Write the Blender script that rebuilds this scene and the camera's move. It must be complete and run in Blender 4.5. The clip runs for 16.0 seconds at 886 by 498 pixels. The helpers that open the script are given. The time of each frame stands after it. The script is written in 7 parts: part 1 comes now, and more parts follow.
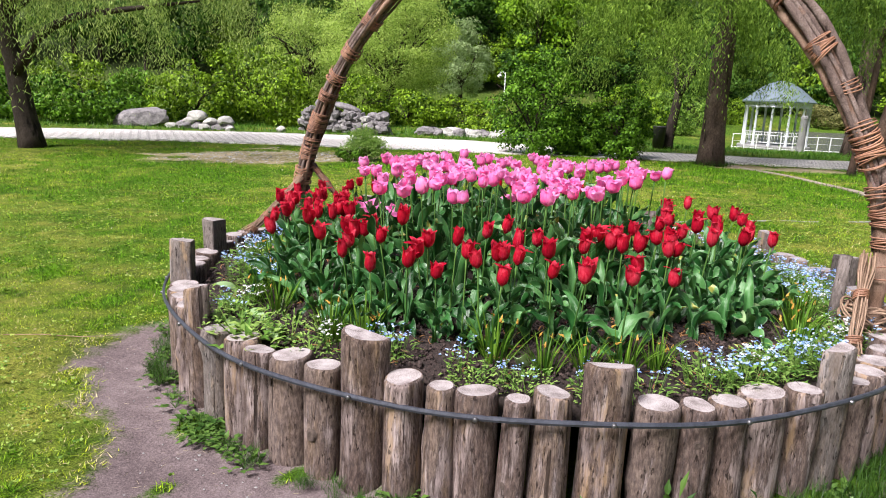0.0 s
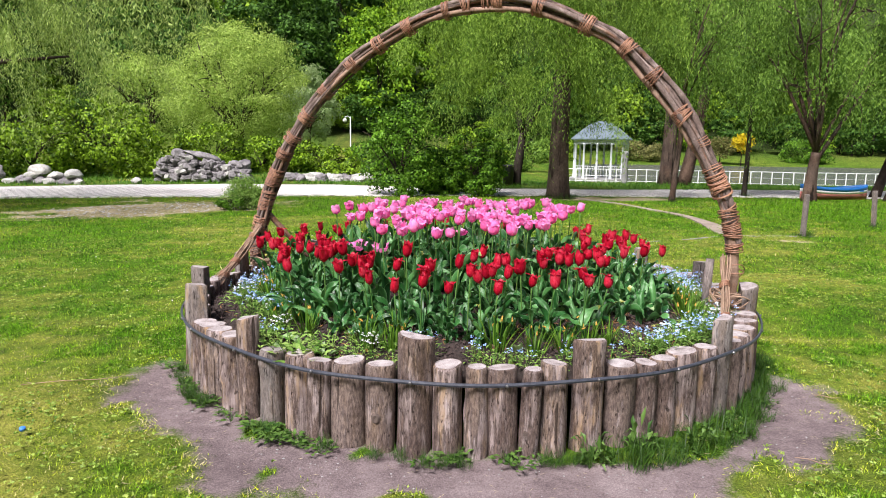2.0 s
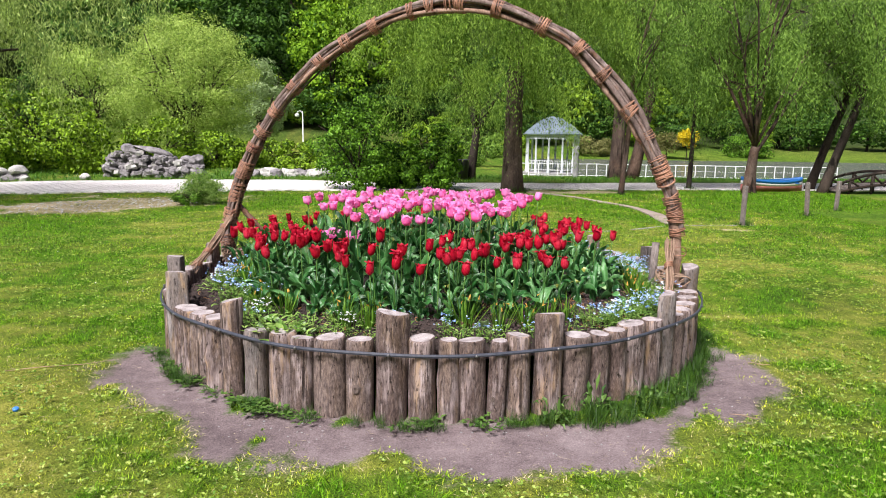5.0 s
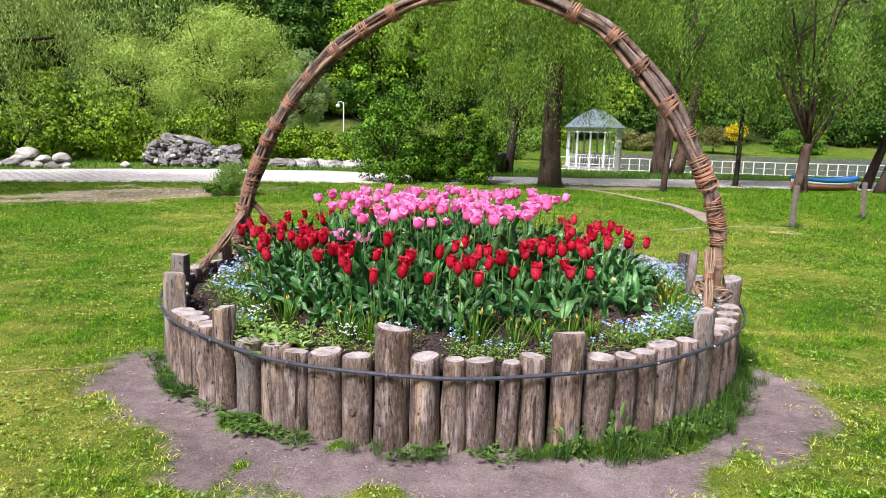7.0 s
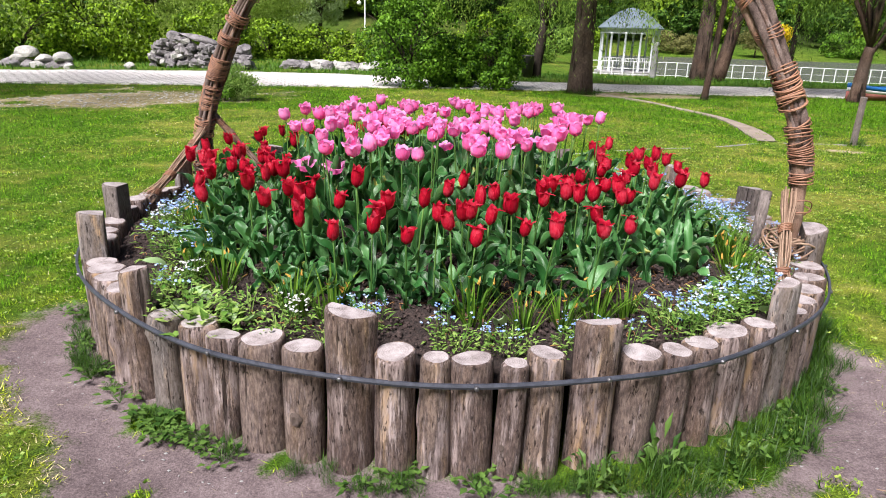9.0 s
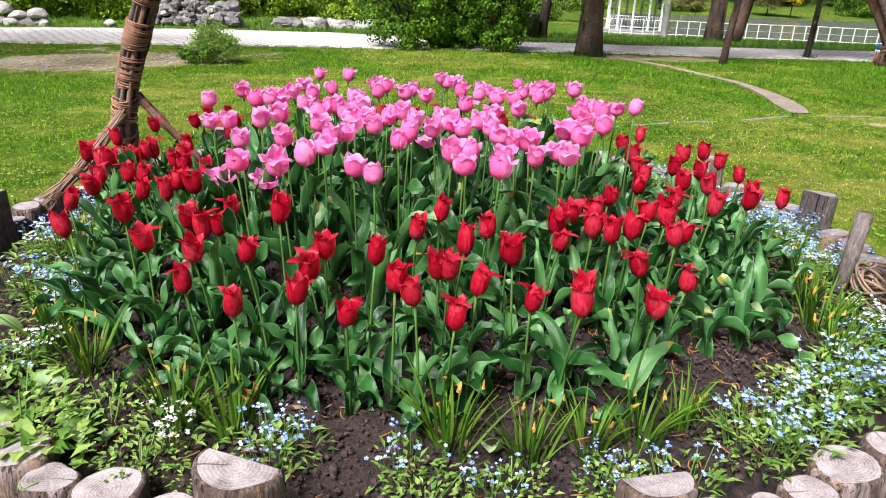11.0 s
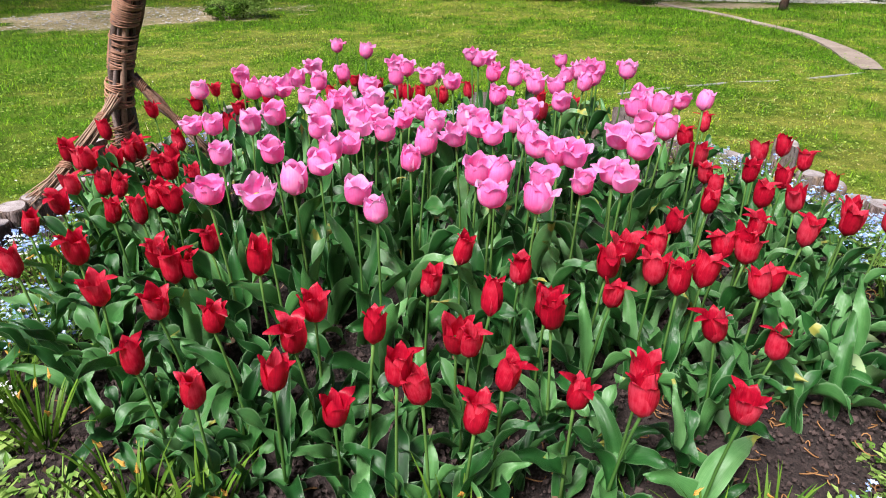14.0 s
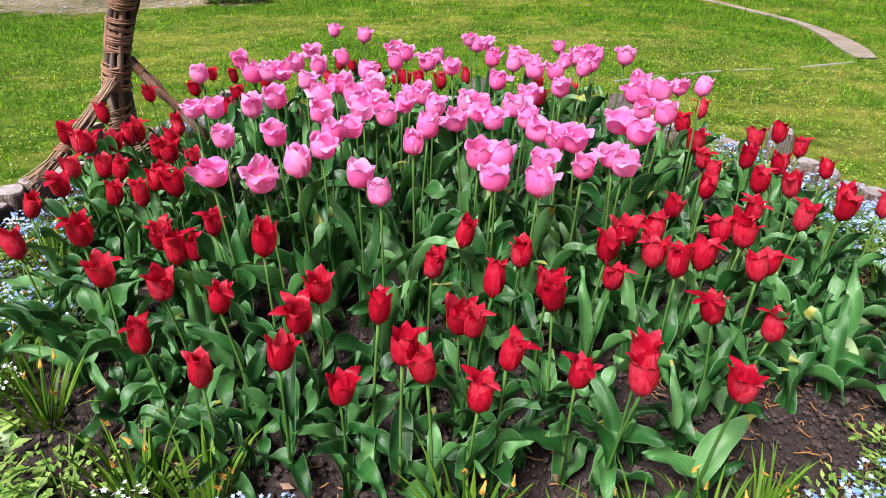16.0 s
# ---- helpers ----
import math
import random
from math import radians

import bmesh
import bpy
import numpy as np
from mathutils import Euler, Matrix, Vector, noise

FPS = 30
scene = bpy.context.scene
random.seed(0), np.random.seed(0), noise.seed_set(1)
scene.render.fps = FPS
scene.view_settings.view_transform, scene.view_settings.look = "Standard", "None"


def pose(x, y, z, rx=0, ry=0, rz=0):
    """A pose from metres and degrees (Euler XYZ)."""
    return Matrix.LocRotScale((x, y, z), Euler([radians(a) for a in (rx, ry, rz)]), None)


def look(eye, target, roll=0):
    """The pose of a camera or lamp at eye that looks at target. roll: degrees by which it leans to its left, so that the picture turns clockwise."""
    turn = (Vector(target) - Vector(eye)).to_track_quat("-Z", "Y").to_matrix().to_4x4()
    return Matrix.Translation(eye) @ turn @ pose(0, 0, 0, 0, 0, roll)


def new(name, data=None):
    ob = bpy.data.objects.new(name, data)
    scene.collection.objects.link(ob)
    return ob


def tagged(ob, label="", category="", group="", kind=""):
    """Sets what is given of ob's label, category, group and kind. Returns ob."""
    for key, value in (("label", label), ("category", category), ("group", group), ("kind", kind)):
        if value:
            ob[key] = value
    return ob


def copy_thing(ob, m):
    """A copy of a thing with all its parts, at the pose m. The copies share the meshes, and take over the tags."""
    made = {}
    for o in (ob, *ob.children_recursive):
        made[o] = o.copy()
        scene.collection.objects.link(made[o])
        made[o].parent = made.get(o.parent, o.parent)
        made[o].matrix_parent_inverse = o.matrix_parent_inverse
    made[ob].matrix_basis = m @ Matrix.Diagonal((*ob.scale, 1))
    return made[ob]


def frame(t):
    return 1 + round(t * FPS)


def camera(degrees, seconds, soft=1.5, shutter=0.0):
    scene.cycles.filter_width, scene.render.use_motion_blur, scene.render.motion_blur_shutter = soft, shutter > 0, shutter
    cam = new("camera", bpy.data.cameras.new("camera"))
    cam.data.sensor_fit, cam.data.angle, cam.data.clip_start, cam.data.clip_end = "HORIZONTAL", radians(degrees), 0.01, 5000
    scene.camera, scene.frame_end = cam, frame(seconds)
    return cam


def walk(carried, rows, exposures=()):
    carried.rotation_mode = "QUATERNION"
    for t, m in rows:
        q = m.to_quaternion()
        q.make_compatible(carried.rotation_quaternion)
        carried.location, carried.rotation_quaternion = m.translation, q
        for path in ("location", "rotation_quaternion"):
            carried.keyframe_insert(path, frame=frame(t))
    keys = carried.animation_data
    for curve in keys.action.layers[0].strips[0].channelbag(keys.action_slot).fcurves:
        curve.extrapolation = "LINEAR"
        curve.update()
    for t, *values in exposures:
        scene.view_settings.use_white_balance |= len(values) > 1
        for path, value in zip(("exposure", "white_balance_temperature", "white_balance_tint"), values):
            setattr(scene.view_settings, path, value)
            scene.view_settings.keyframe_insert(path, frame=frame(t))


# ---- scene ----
cam = camera(67.3, 16.0, 1.0)
PATH = [
    (0, (0.026, 0.132, 1.405), (-0.401, 2.036, 0.965), 2.4),
    (0.5, (-0.173, -0.196, 1.434), (-0.479, 1.743, 1.052), 0.3),
    (1, (-0.421, -0.363, 1.412), (-0.423, 1.61, 1.088), 1.6),
    (1.5, (-0.571, -0.582, 1.435), (-0.574, 1.39, 1.102), 1.0),
    (2, (-0.63, -0.846, 1.486), (-0.613, 1.13, 1.178), 0.9),
    (2.5, (-0.579, -0.925, 1.48), (-0.598, 1.059, 1.226), 0.1),
    (3, (-0.636, -1.059, 1.478), (-0.632, 0.927, 1.243), 0.4),
    (3.5, (-0.739, -1.164, 1.48), (-0.7, 0.82, 1.23), -0.5),
    (4, (-0.746, -1.187, 1.471), (-0.638, 0.791, 1.194), 0.1),
    (4.2, (-0.744, -1.179, 1.467), (-0.586, 0.795, 1.187), 0.8),
    (6.3, (-0.665, -1.005, 1.488), (-0.562, 0.955, 1.105), 1.0),
    (6.5, (-0.626, -0.927, 1.492), (-0.566, 1.038, 1.124), 1.3),
    (7, (-0.559, -0.797, 1.5), (-0.521, 1.172, 1.154), 1.5),
    (7.5, (-0.596, -0.53, 1.474), (-0.582, 1.43, 1.076), 2.0),
    (8, (-0.566, -0.282, 1.487), (-0.539, 1.637, 0.922), 1.1),
    (8.5, (-0.449, -0.018, 1.5), (-0.472, 1.887, 0.891), 1.8),
    (9, (-0.39, 0.203, 1.484), (-0.417, 2.104, 0.863), 1.9),
    (9.2, (-0.382, 0.328, 1.469), (-0.415, 2.228, 0.848), 2.2),
    (11.3, (-0.31, 1.318, 1.492), (-0.338, 3.175, 0.749), 2.1),
    (11.5, (-0.33, 1.387, 1.502), (-0.34, 3.242, 0.755), 1.8),
    (12, (-0.336, 1.522, 1.503), (-0.343, 3.362, 0.718), 2.5),
    (12.5, (-0.299, 1.615, 1.512), (-0.374, 3.444, 0.706), 2.3),
    (13, (-0.264, 1.633, 1.512), (-0.406, 3.449, 0.686), 1.6),
    (13.5, (-0.288, 1.644, 1.516), (-0.433, 3.453, 0.675), 1.2),
    (14, (-0.291, 1.681, 1.563), (-0.426, 3.475, 0.691), 1),
    (14.5, (-0.299, 1.691, 1.569), (-0.386, 3.479, 0.678), 1.4),
    (15, (-0.303, 1.685, 1.562), (-0.399, 3.466, 0.658), 1.5),
    (15.5, (-0.306, 1.671, 1.558), (-0.415, 3.447, 0.646), 1.4),
    (16, (-0.312, 1.658, 1.56), (-0.424, 3.438, 0.655), 1.5),
]
walk(cam, [(t, look(eye, target, roll)) for t, eye, target, roll in PATH], [(0, 0.69, 6250, 17), (16, 0.69, 6250, 17)])

# ---- world and light ----
world = bpy.data.worlds.new("overcast_sky")
scene.world = world
world.use_nodes = True
wn = world.node_tree.nodes
sky = wn.new("ShaderNodeTexSky")
sky.sky_type = 'NISHITA'
sky.sun_disc = False
sky.sun_elevation = radians(52)
sky.sun_rotation = radians(200)
sky.air_density, sky.dust_density, sky.ozone_density = 1.0, 4.0, 0.6
wn["Background"].inputs["Strength"].default_value = 0.045
world.node_tree.links.new(sky.outputs[0], wn["Background"].inputs["Color"])

sun_data = bpy.data.lights.new("sun", 'SUN')
sun_data.energy, sun_data.angle, sun_data.color = 5.0, radians(22), (1.0, 0.96, 0.9)
sun = new("sun", sun_data)
sun.matrix_world = look((-9, -10, 22), (0, 4, 0))

# ---- materials ----
def material(name):
    m = bpy.data.materials.new(name)
    m.use_nodes = True
    return m, m.node_tree.nodes, m.node_tree.links, m.node_tree.nodes["Principled BSDF"]


def ramp_of(nodes, links, fac, stops):
    r = nodes.new("ShaderNodeValToRGB")
    while len(r.color_ramp.elements) < len(stops):
        r.color_ramp.elements.new(0.5)
    for e, (p, c) in zip(r.color_ramp.elements, stops):
        e.position, e.color = p, (*c, 1)
    links.new(fac, r.inputs[0])
    return r.outputs[0]


def noise_of(nodes, links, vec, scale, detail=5, rough=0.6, stretch=None):
    if stretch:
        mp = nodes.new("ShaderNodeMapping")
        mp.inputs["Scale"].default_value = stretch
        links.new(vec, mp.inputs[0])
        vec = mp.outputs[0]
    n = nodes.new("ShaderNodeTexNoise")
    n.inputs["Scale"].default_value, n.inputs["Detail"].default_value, n.inputs["Roughness"].default_value = scale, detail, rough
    links.new(vec, n.inputs["Vector"])
    return n.outputs["Fac"]


def mixed(nodes, links, fac, a, b, mode='MIX'):
    mx = nodes.new("ShaderNodeMix")
    mx.data_type, mx.blend_type = 'RGBA', mode
    for sock, val in ((mx.inputs[0], fac), (mx.inputs[6], a), (mx.inputs[7], b)):
        if isinstance(val, (int, float)):
            sock.default_value = val
        elif isinstance(val, tuple):
            sock.default_value = (*val, 1)
        else:
            links.new(val, sock)
    return mx.outputs[2]


def maths(nodes, links, op, a, b=0.0):
    n = nodes.new("ShaderNodeMath")
    n.operation = op
    for sock, val in ((n.inputs[0], a), (n.inputs[1], b)):
        if isinstance(val, (int, float)):
            sock.default_value = val
        else:
            links.new(val, sock)
    return n.outputs[0]


def bumped(nodes, links, bsdf, height, strength, dist=0.01):
    b = nodes.new("ShaderNodeBump")
    b.inputs["Strength"].default_value, b.inputs["Distance"].default_value = strength, dist
    links.new(height, b.inputs["Height"])
    links.new(b.outputs[0], bsdf.inputs["Normal"])


def coords(nodes, links, vary=True):
    """Object coordinates, shifted from object to object."""
    tc = nodes.new("ShaderNodeTexCoord")
    if not vary:
        return tc.outputs["Object"]
    oi = nodes.new("ShaderNodeObjectInfo")
    mul = nodes.new("ShaderNodeVectorMath")
    mul.operation = 'MULTIPLY_ADD'
    links.new(oi.outputs["Random"], mul.inputs[0])
    mul.inputs[1].default_value = (13.0, 29.0, 41.0)
    links.new(tc.outputs["Object"], mul.inputs[2])
    return mul.outputs[0]


def plain(name, dark, light, scale=8.0, rough=0.7, bump=0.3, fine=60.0, stretch=None, metal=0.0, dist=0.01, vary=True):
    m, n, l, p = material(name)
    v = coords(n, l, vary)
    a = noise_of(n, l, v, scale, 4, 0.6, stretch)
    b = noise_of(n, l, v, fine, 5, 0.7, stretch)
    f = maths(n, l, 'ADD', maths(n, l, 'MULTIPLY', a, 0.6), maths(n, l, 'MULTIPLY', b, 0.4))
    l.new(ramp_of(n, l, f, [(0.33, dark), (0.66, light)]), p.inputs["Base Color"])
    p.inputs["Roughness"].default_value, p.inputs["Metallic"].default_value = rough, metal
    bumped(n, l, p, f, bump, dist)
    return m


def foliage(name, dark, light, thin=0.35, rough=0.5, per='island', warm=None, spec=0.15):
    """Leaves: each piece its own tone, with light coming through."""
    m, n, l, p = material(name)
    if per == 'island':
        rnd = n.new("ShaderNodeNewGeometry").outputs["Random Per Island"]
    else:
        rnd = n.new("ShaderNodeObjectInfo").outputs["Random"]
    tc = n.new("ShaderNodeTexCoord").outputs["Object"]
    big = noise_of(n, l, tc, 1.1 if per == 'island' else 9.0, 4, 0.65)
    f = maths(n, l, 'ADD', maths(n, l, 'MULTIPLY', rnd, 0.42), maths(n, l, 'MULTIPLY', big, 0.58))
    stops = [(0.27, dark), (0.72, light)] + ([(0.86, warm)] if warm else [])
    col = ramp_of(n, l, f, stops)
    l.new(col, p.inputs["Base Color"])
    p.inputs["Roughness"].default_value = rough
    p.inputs["Specular IOR Level"].default_value = spec
    tr = n.new("ShaderNodeBsdfTranslucent")
    l.new(mixed(n, l, 0.5, col, mixed(n, l, 1.0, col, (1.0, 1.0, 0.45), 'MULTIPLY')), tr.inputs["Color"])
    mx = n.new("ShaderNodeMixShader")
    mx.inputs[0].default_value = thin
    l.new(p.outputs[0], mx.inputs[1])
    l.new(tr.outputs[0], mx.inputs[2])
    l.new(mx.outputs[0], n["Material Output"].inputs["Surface"])
    return m


def tulip_leaf_material():
    """Tulip leaves: blue-green with a waxy bloom, fine veins along them, a thin pale rim, now and then a yellowing tip."""
    m, n, l, p = material("tulip_leaf")
    rnd = n.new("ShaderNodeObjectInfo").outputs["Random"]
    rim = n.new("ShaderNodeAttribute")
    rim.attribute_name = "rim"
    tip = n.new("ShaderNodeAttribute")
    tip.attribute_name = "along"
    v = coords(n, l)
    soft = noise_of(n, l, v, 14.0, 4, 0.6)
    sw = n.new("ShaderNodeCombineXYZ")
    l.new(maths(n, l, 'MULTIPLY', rim.outputs["Fac"], 24.0), sw.inputs[0])
    l.new(maths(n, l, 'MULTIPLY', tip.outputs["Fac"], 1.5), sw.inputs[1])
    l.new(maths(n, l, 'MULTIPLY', rnd, 60.0), sw.inputs[2])
    vein = noise_of(n, l, sw.outputs[0], 1.0, 3, 0.6)
    f = maths(n, l, 'ADD', maths(n, l, 'MULTIPLY', rnd, 0.42), maths(n, l, 'ADD', maths(n, l, 'MULTIPLY', soft, 0.36), maths(n, l, 'MULTIPLY', vein, 0.22)))
    col = ramp_of(n, l, f, [(0.24, (0.005, 0.034, 0.007)), (0.45, (0.022, 0.114, 0.022)), (0.64, (0.085, 0.245, 0.066)), (0.8, (0.18, 0.38, 0.145))])
    old = maths(n, l, 'ADD', maths(n, l, 'MULTIPLY', tip.outputs["Fac"], 0.55), maths(n, l, 'ADD', maths(n, l, 'MULTIPLY', soft, 0.35), maths(n, l, 'MULTIPLY', rnd, 0.3)))
    col = mixed(n, l, ramp_of(n, l, old, [(0.98, (0, 0, 0)), (1.06, (1, 1, 1))]), col, (0.36, 0.37, 0.07))
    side = maths(n, l, 'ABSOLUTE', rim.outputs["Fac"])
    col = mixed(n, l, maths(n, l, 'MULTIPLY', ramp_of(n, l, side, [(0.9, (0, 0, 0)), (1.0, (1, 1, 1))]), 0.6), col, (0.24, 0.4, 0.2))
    l.new(col, p.inputs["Base Color"])
    p.inputs["Roughness"].default_value = 0.36
    p.inputs["Specular IOR Level"].default_value = 0.6
    bumped(n, l, p, maths(n, l, 'ADD', vein, maths(n, l, 'MULTIPLY', soft, 0.6)), 0.35, 0.004)
    tr = n.new("ShaderNodeBsdfTranslucent")
    l.new(mixed(n, l, 1.0, col, (1.1, 1.0, 0.4), 'MULTIPLY'), tr.inputs["Color"])
    mx = n.new("ShaderNodeMixShader")
    mx.inputs[0].default_value = 0.16
    l.new(p.outputs[0], mx.inputs[1])
    l.new(tr.outputs[0], mx.inputs[2])
    l.new(mx.outputs[0], n["Material Output"].inputs["Surface"])
    return m


def lawn_blade_material(name, lush, dry, straw, thin=0.4):
    """Grass blades: patches of lush and dry growth, each blade its own tone, some of them straw."""
    m, n, l, p = material(name)
    rnd = n.new("ShaderNodeNewGeometry").outputs["Random Per Island"]
    tc = n.new("ShaderNodeTexCoord").outputs["Object"]
    at = n.new("ShaderNodeAttribute")
    at.attribute_name = "lush"
    patch = maths(n, l, 'SUBTRACT', 1.0, at.outputs["Fac"])
    col = mixed(n, l, patch, lush, dry)
    tone = ramp_of(n, l, rnd, [(0.0, (0.12, 0.16, 0.16)), (0.45, (0.8, 0.8, 0.8)), (0.85, (1.45, 1.4, 1.5))])
    col = mixed(n, l, 1.0, col, tone, 'MULTIPLY')
    # tuft shading put into the blade colour: dark hollows, bright tops, spread by noise
    tuft = ramp_of(n, l, noise_of(n, l, tc, 17.0, 3, 0.7), [(0.36, (0.32, 0.42, 0.4)), (0.5, (1.0, 1.0, 1.0)), (0.64, (1.6, 1.4, 1.5))])
    col = mixed(n, l, 1.0, col, tuft, 'MULTIPLY')
    st = n.new("ShaderNodeValToRGB")
    st.color_ramp.interpolation = 'CONSTANT'
    st.color_ramp.elements[0].position, st.color_ramp.elements[1].position = 0.0, 0.9
    l.new(maths(n, l, 'ADD', rnd, maths(n, l, 'MULTIPLY', maths(n, l, 'SUBTRACT', patch, 0.7), 0.34)), st.inputs[0])
    col = mixed(n, l, st.outputs[0], col, straw)
    l.new(col, p.inputs["Base Color"])
    p.inputs["Roughness"].default_value = 0.5
    p.inputs["Specular IOR Level"].default_value = 0.08
    tr = n.new("ShaderNodeBsdfTranslucent")
    l.new(col, tr.inputs["Color"])
    mx = n.new("ShaderNodeMixShader")
    mx.inputs[0].default_value = thin
    l.new(p.outputs[0], mx.inputs[1])
    l.new(tr.outputs[0], mx.inputs[2])
    l.new(mx.outputs[0], n["Material Output"].inputs["Surface"])
    return m


def petal_material(name, deep, main, pale):
    """Petals: veins along their length, paler toward the foot, see-through."""
    m, n, l, p = material(name)
    tc = n.new("ShaderNodeTexCoord").outputs["Object"]
    rnd = n.new("ShaderNodeObjectInfo").outputs["Random"]
    vein = noise_of(n, l, tc, 260.0, 3, 0.6, (1, 1, 0.06))
    soft = noise_of(n, l, tc, 40.0, 3)
    f = maths(n, l, 'ADD', maths(n, l, 'MULTIPLY', vein, 0.35), maths(n, l, 'ADD', maths(n, l, 'MULTIPLY', soft, 0.4), maths(n, l, 'MULTIPLY', rnd, 0.25)))
    col = ramp_of(n, l, f, [(0.25, deep), (0.5, main), (0.8, pale)])
    l.new(col, p.inputs["Base Color"])
    p.inputs["Roughness"].default_value = 0.42
    p.inputs["Specular IOR Level"].default_value = 0.35
    bumped(n, l, p, vein, 0.25, 0.002)
    tr = n.new("ShaderNodeBsdfTranslucent")
    l.new(col, tr.inputs["Color"])
    mx = n.new("ShaderNodeMixShader")
    mx.inputs[0].default_value = 0.5
    l.new(p.outputs[0], mx.inputs[1])
    l.new(tr.outputs[0], mx.inputs[2])
    l.new(mx.outputs[0], n["Material Output"].inputs["Surface"])
    return m


def bark_material(name, tones, warm, crack=(0.02, 0.014, 0.01), streak=(1, 1, 0.1), scale=45.0, bump=0.9, dist=0.014, depth=0.9):
    """Bark: two-tone blotches that differ from piece to piece, dark long cracks, specks."""
    m, n, l, p = material(name)
    v = coords(n, l)
    rnd = n.new("ShaderNodeObjectInfo").outputs["Random"]
    blotch = noise_of(n, l, v, scale * 0.2, 5, 0.65, (1, 1, 0.45))
    grain = noise_of(n, l, v, scale * 3.6, 7, 0.8, (streak[0], streak[1], min(1.0, streak[2] * 1.7)))
    cracks = noise_of(n, l, v, scale * 0.55, 4, 0.55, (1, 1, streak[2] * 0.8))
    speck = noise_of(n, l, v, scale * 5, 3, 0.7)
    f = maths(n, l, 'ADD', maths(n, l, 'MULTIPLY', blotch, 0.55), maths(n, l, 'MULTIPLY', grain, 0.45))
    cold = ramp_of(n, l, f, [(0.36, tones[0]), (0.5, tones[1]), (0.66, tones[2])])
    hot = ramp_of(n, l, f, [(0.36, warm[0]), (0.5, warm[1]), (0.66, warm[2])])
    patch = noise_of(n, l, v, scale * 0.11, 3, 0.6)
    side = maths(n, l, 'ADD', maths(n, l, 'MULTIPLY', maths(n, l, 'SUBTRACT', patch, 0.5), 2.6), rnd)
    pick = n.new("ShaderNodeValToRGB")
    pick.color_ramp.elements[0].position, pick.color_ramp.elements[1].position = 0.42, 0.78
    l.new(side, pick.inputs[0])
    col = mixed(n, l, pick.outputs[0], cold, hot)
    ck = n.new("ShaderNodeValToRGB")
    ck.color_ramp.elements[0].position, ck.color_ramp.elements[1].position = 0.33, 0.43
    ck.color_ramp.elements[0].color, ck.color_ramp.elements[1].color = (depth, depth, depth, 1), (0, 0, 0, 1)
    l.new(cracks, ck.inputs[0])
    col = mixed(n, l, ck.outputs[0], col, crack)
    sp = n.new("ShaderNodeValToRGB")
    sp.color_ramp.elements[0].position, sp.color_ramp.elements[1].position = 0.56, 0.66
    l.new(speck, sp.inputs[0])
    col = mixed(n, l, maths(n, l, 'MULTIPLY', sp.outputs[0], 0.6), col, crack)
    l.new(col, p.inputs["Base Color"])
    p.inputs["Roughness"].default_value = 0.88
    p.inputs["Specular IOR Level"].default_value = 0.15
    bumped(n, l, p, maths(n, l, 'SUBTRACT', maths(n, l, 'MULTIPLY', grain, 0.6), ck.outputs[0]), bump, dist)
    return m


def log_material(name, wood, bark, amount):
    """A log half peeled: streaked grey wood, ragged remnants of bark, nicks, long splits, some tan inner bark."""
    m, n, l, p = material(name)
    v = coords(n, l)
    rnd = n.new("ShaderNodeObjectInfo").outputs["Random"]
    cloud = noise_of(n, l, v, 9.0, 4, 0.6, (1, 1, 0.5))
    streak = noise_of(n, l, v, 120.0, 6, 0.75, (1, 1, 0.09))
    f = maths(n, l, 'ADD', maths(n, l, 'MULTIPLY', cloud, 0.5), maths(n, l, 'MULTIPLY', streak, 0.5))
    col = ramp_of(n, l, f, [(0.36, wood[0]), (0.5, wood[1]), (0.64, wood[2])])
    tan = maths(n, l, 'ADD', noise_of(n, l, v, 12.0, 6, 0.72, (1, 1, 0.2)), maths(n, l, 'MULTIPLY', rnd, 0.16))
    col = mixed(n, l, maths(n, l, 'MULTIPLY', ramp_of(n, l, tan, [(0.58, (0, 0, 0)), (0.72, (1, 1, 1))]), 0.7), col, (0.38, 0.25, 0.13))
    rag = noise_of(n, l, v, 20.0, 7, 0.74, (1, 1, 0.15))
    rag = maths(n, l, 'ADD', rag, maths(n, l, 'MULTIPLY', maths(n, l, 'SUBTRACT', rnd, 0.5), 0.16))
    left = ramp_of(n, l, rag, [(0.53 - amount, (1, 1, 1)), (0.6 - amount, (0, 0, 0))])
    dark = ramp_of(n, l, noise_of(n, l, v, 90.0, 6, 0.75, (1, 1, 0.3)), [(0.36, bark[0]), (0.5, bark[1]), (0.66, bark[2])])
    col = mixed(n, l, maths(n, l, 'MULTIPLY', left, 0.85), col, dark)
    nick = ramp_of(n, l, noise_of(n, l, v, 85.0, 3, 0.55, (1, 1, 0.3)), [(0.32, (1, 1, 1)), (0.37, (0, 0, 0))])
    split = ramp_of(n, l, noise_of(n, l, v, 34.0, 3, 0.5, (1, 1, 0.035)), [(0.31, (1, 1, 1)), (0.335, (0, 0, 0))])
    deep = maths(n, l, 'MAXIMUM', nick, split)
    col = mixed(n, l, maths(n, l, 'MULTIPLY', deep, 0.8), col, (0.02, 0.013, 0.01))
    l.new(col, p.inputs["Base Color"])
    p.inputs["Roughness"].default_value = 0.85
    p.inputs["Specular IOR Level"].default_value = 0.2
    bumped(n, l, p, maths(n, l, 'SUBTRACT', maths(n, l, 'ADD', maths(n, l, 'MULTIPLY', streak, 0.6), maths(n, l, 'MULTIPLY', left, 0.5)), deep), 1.0, 0.007)
    return m


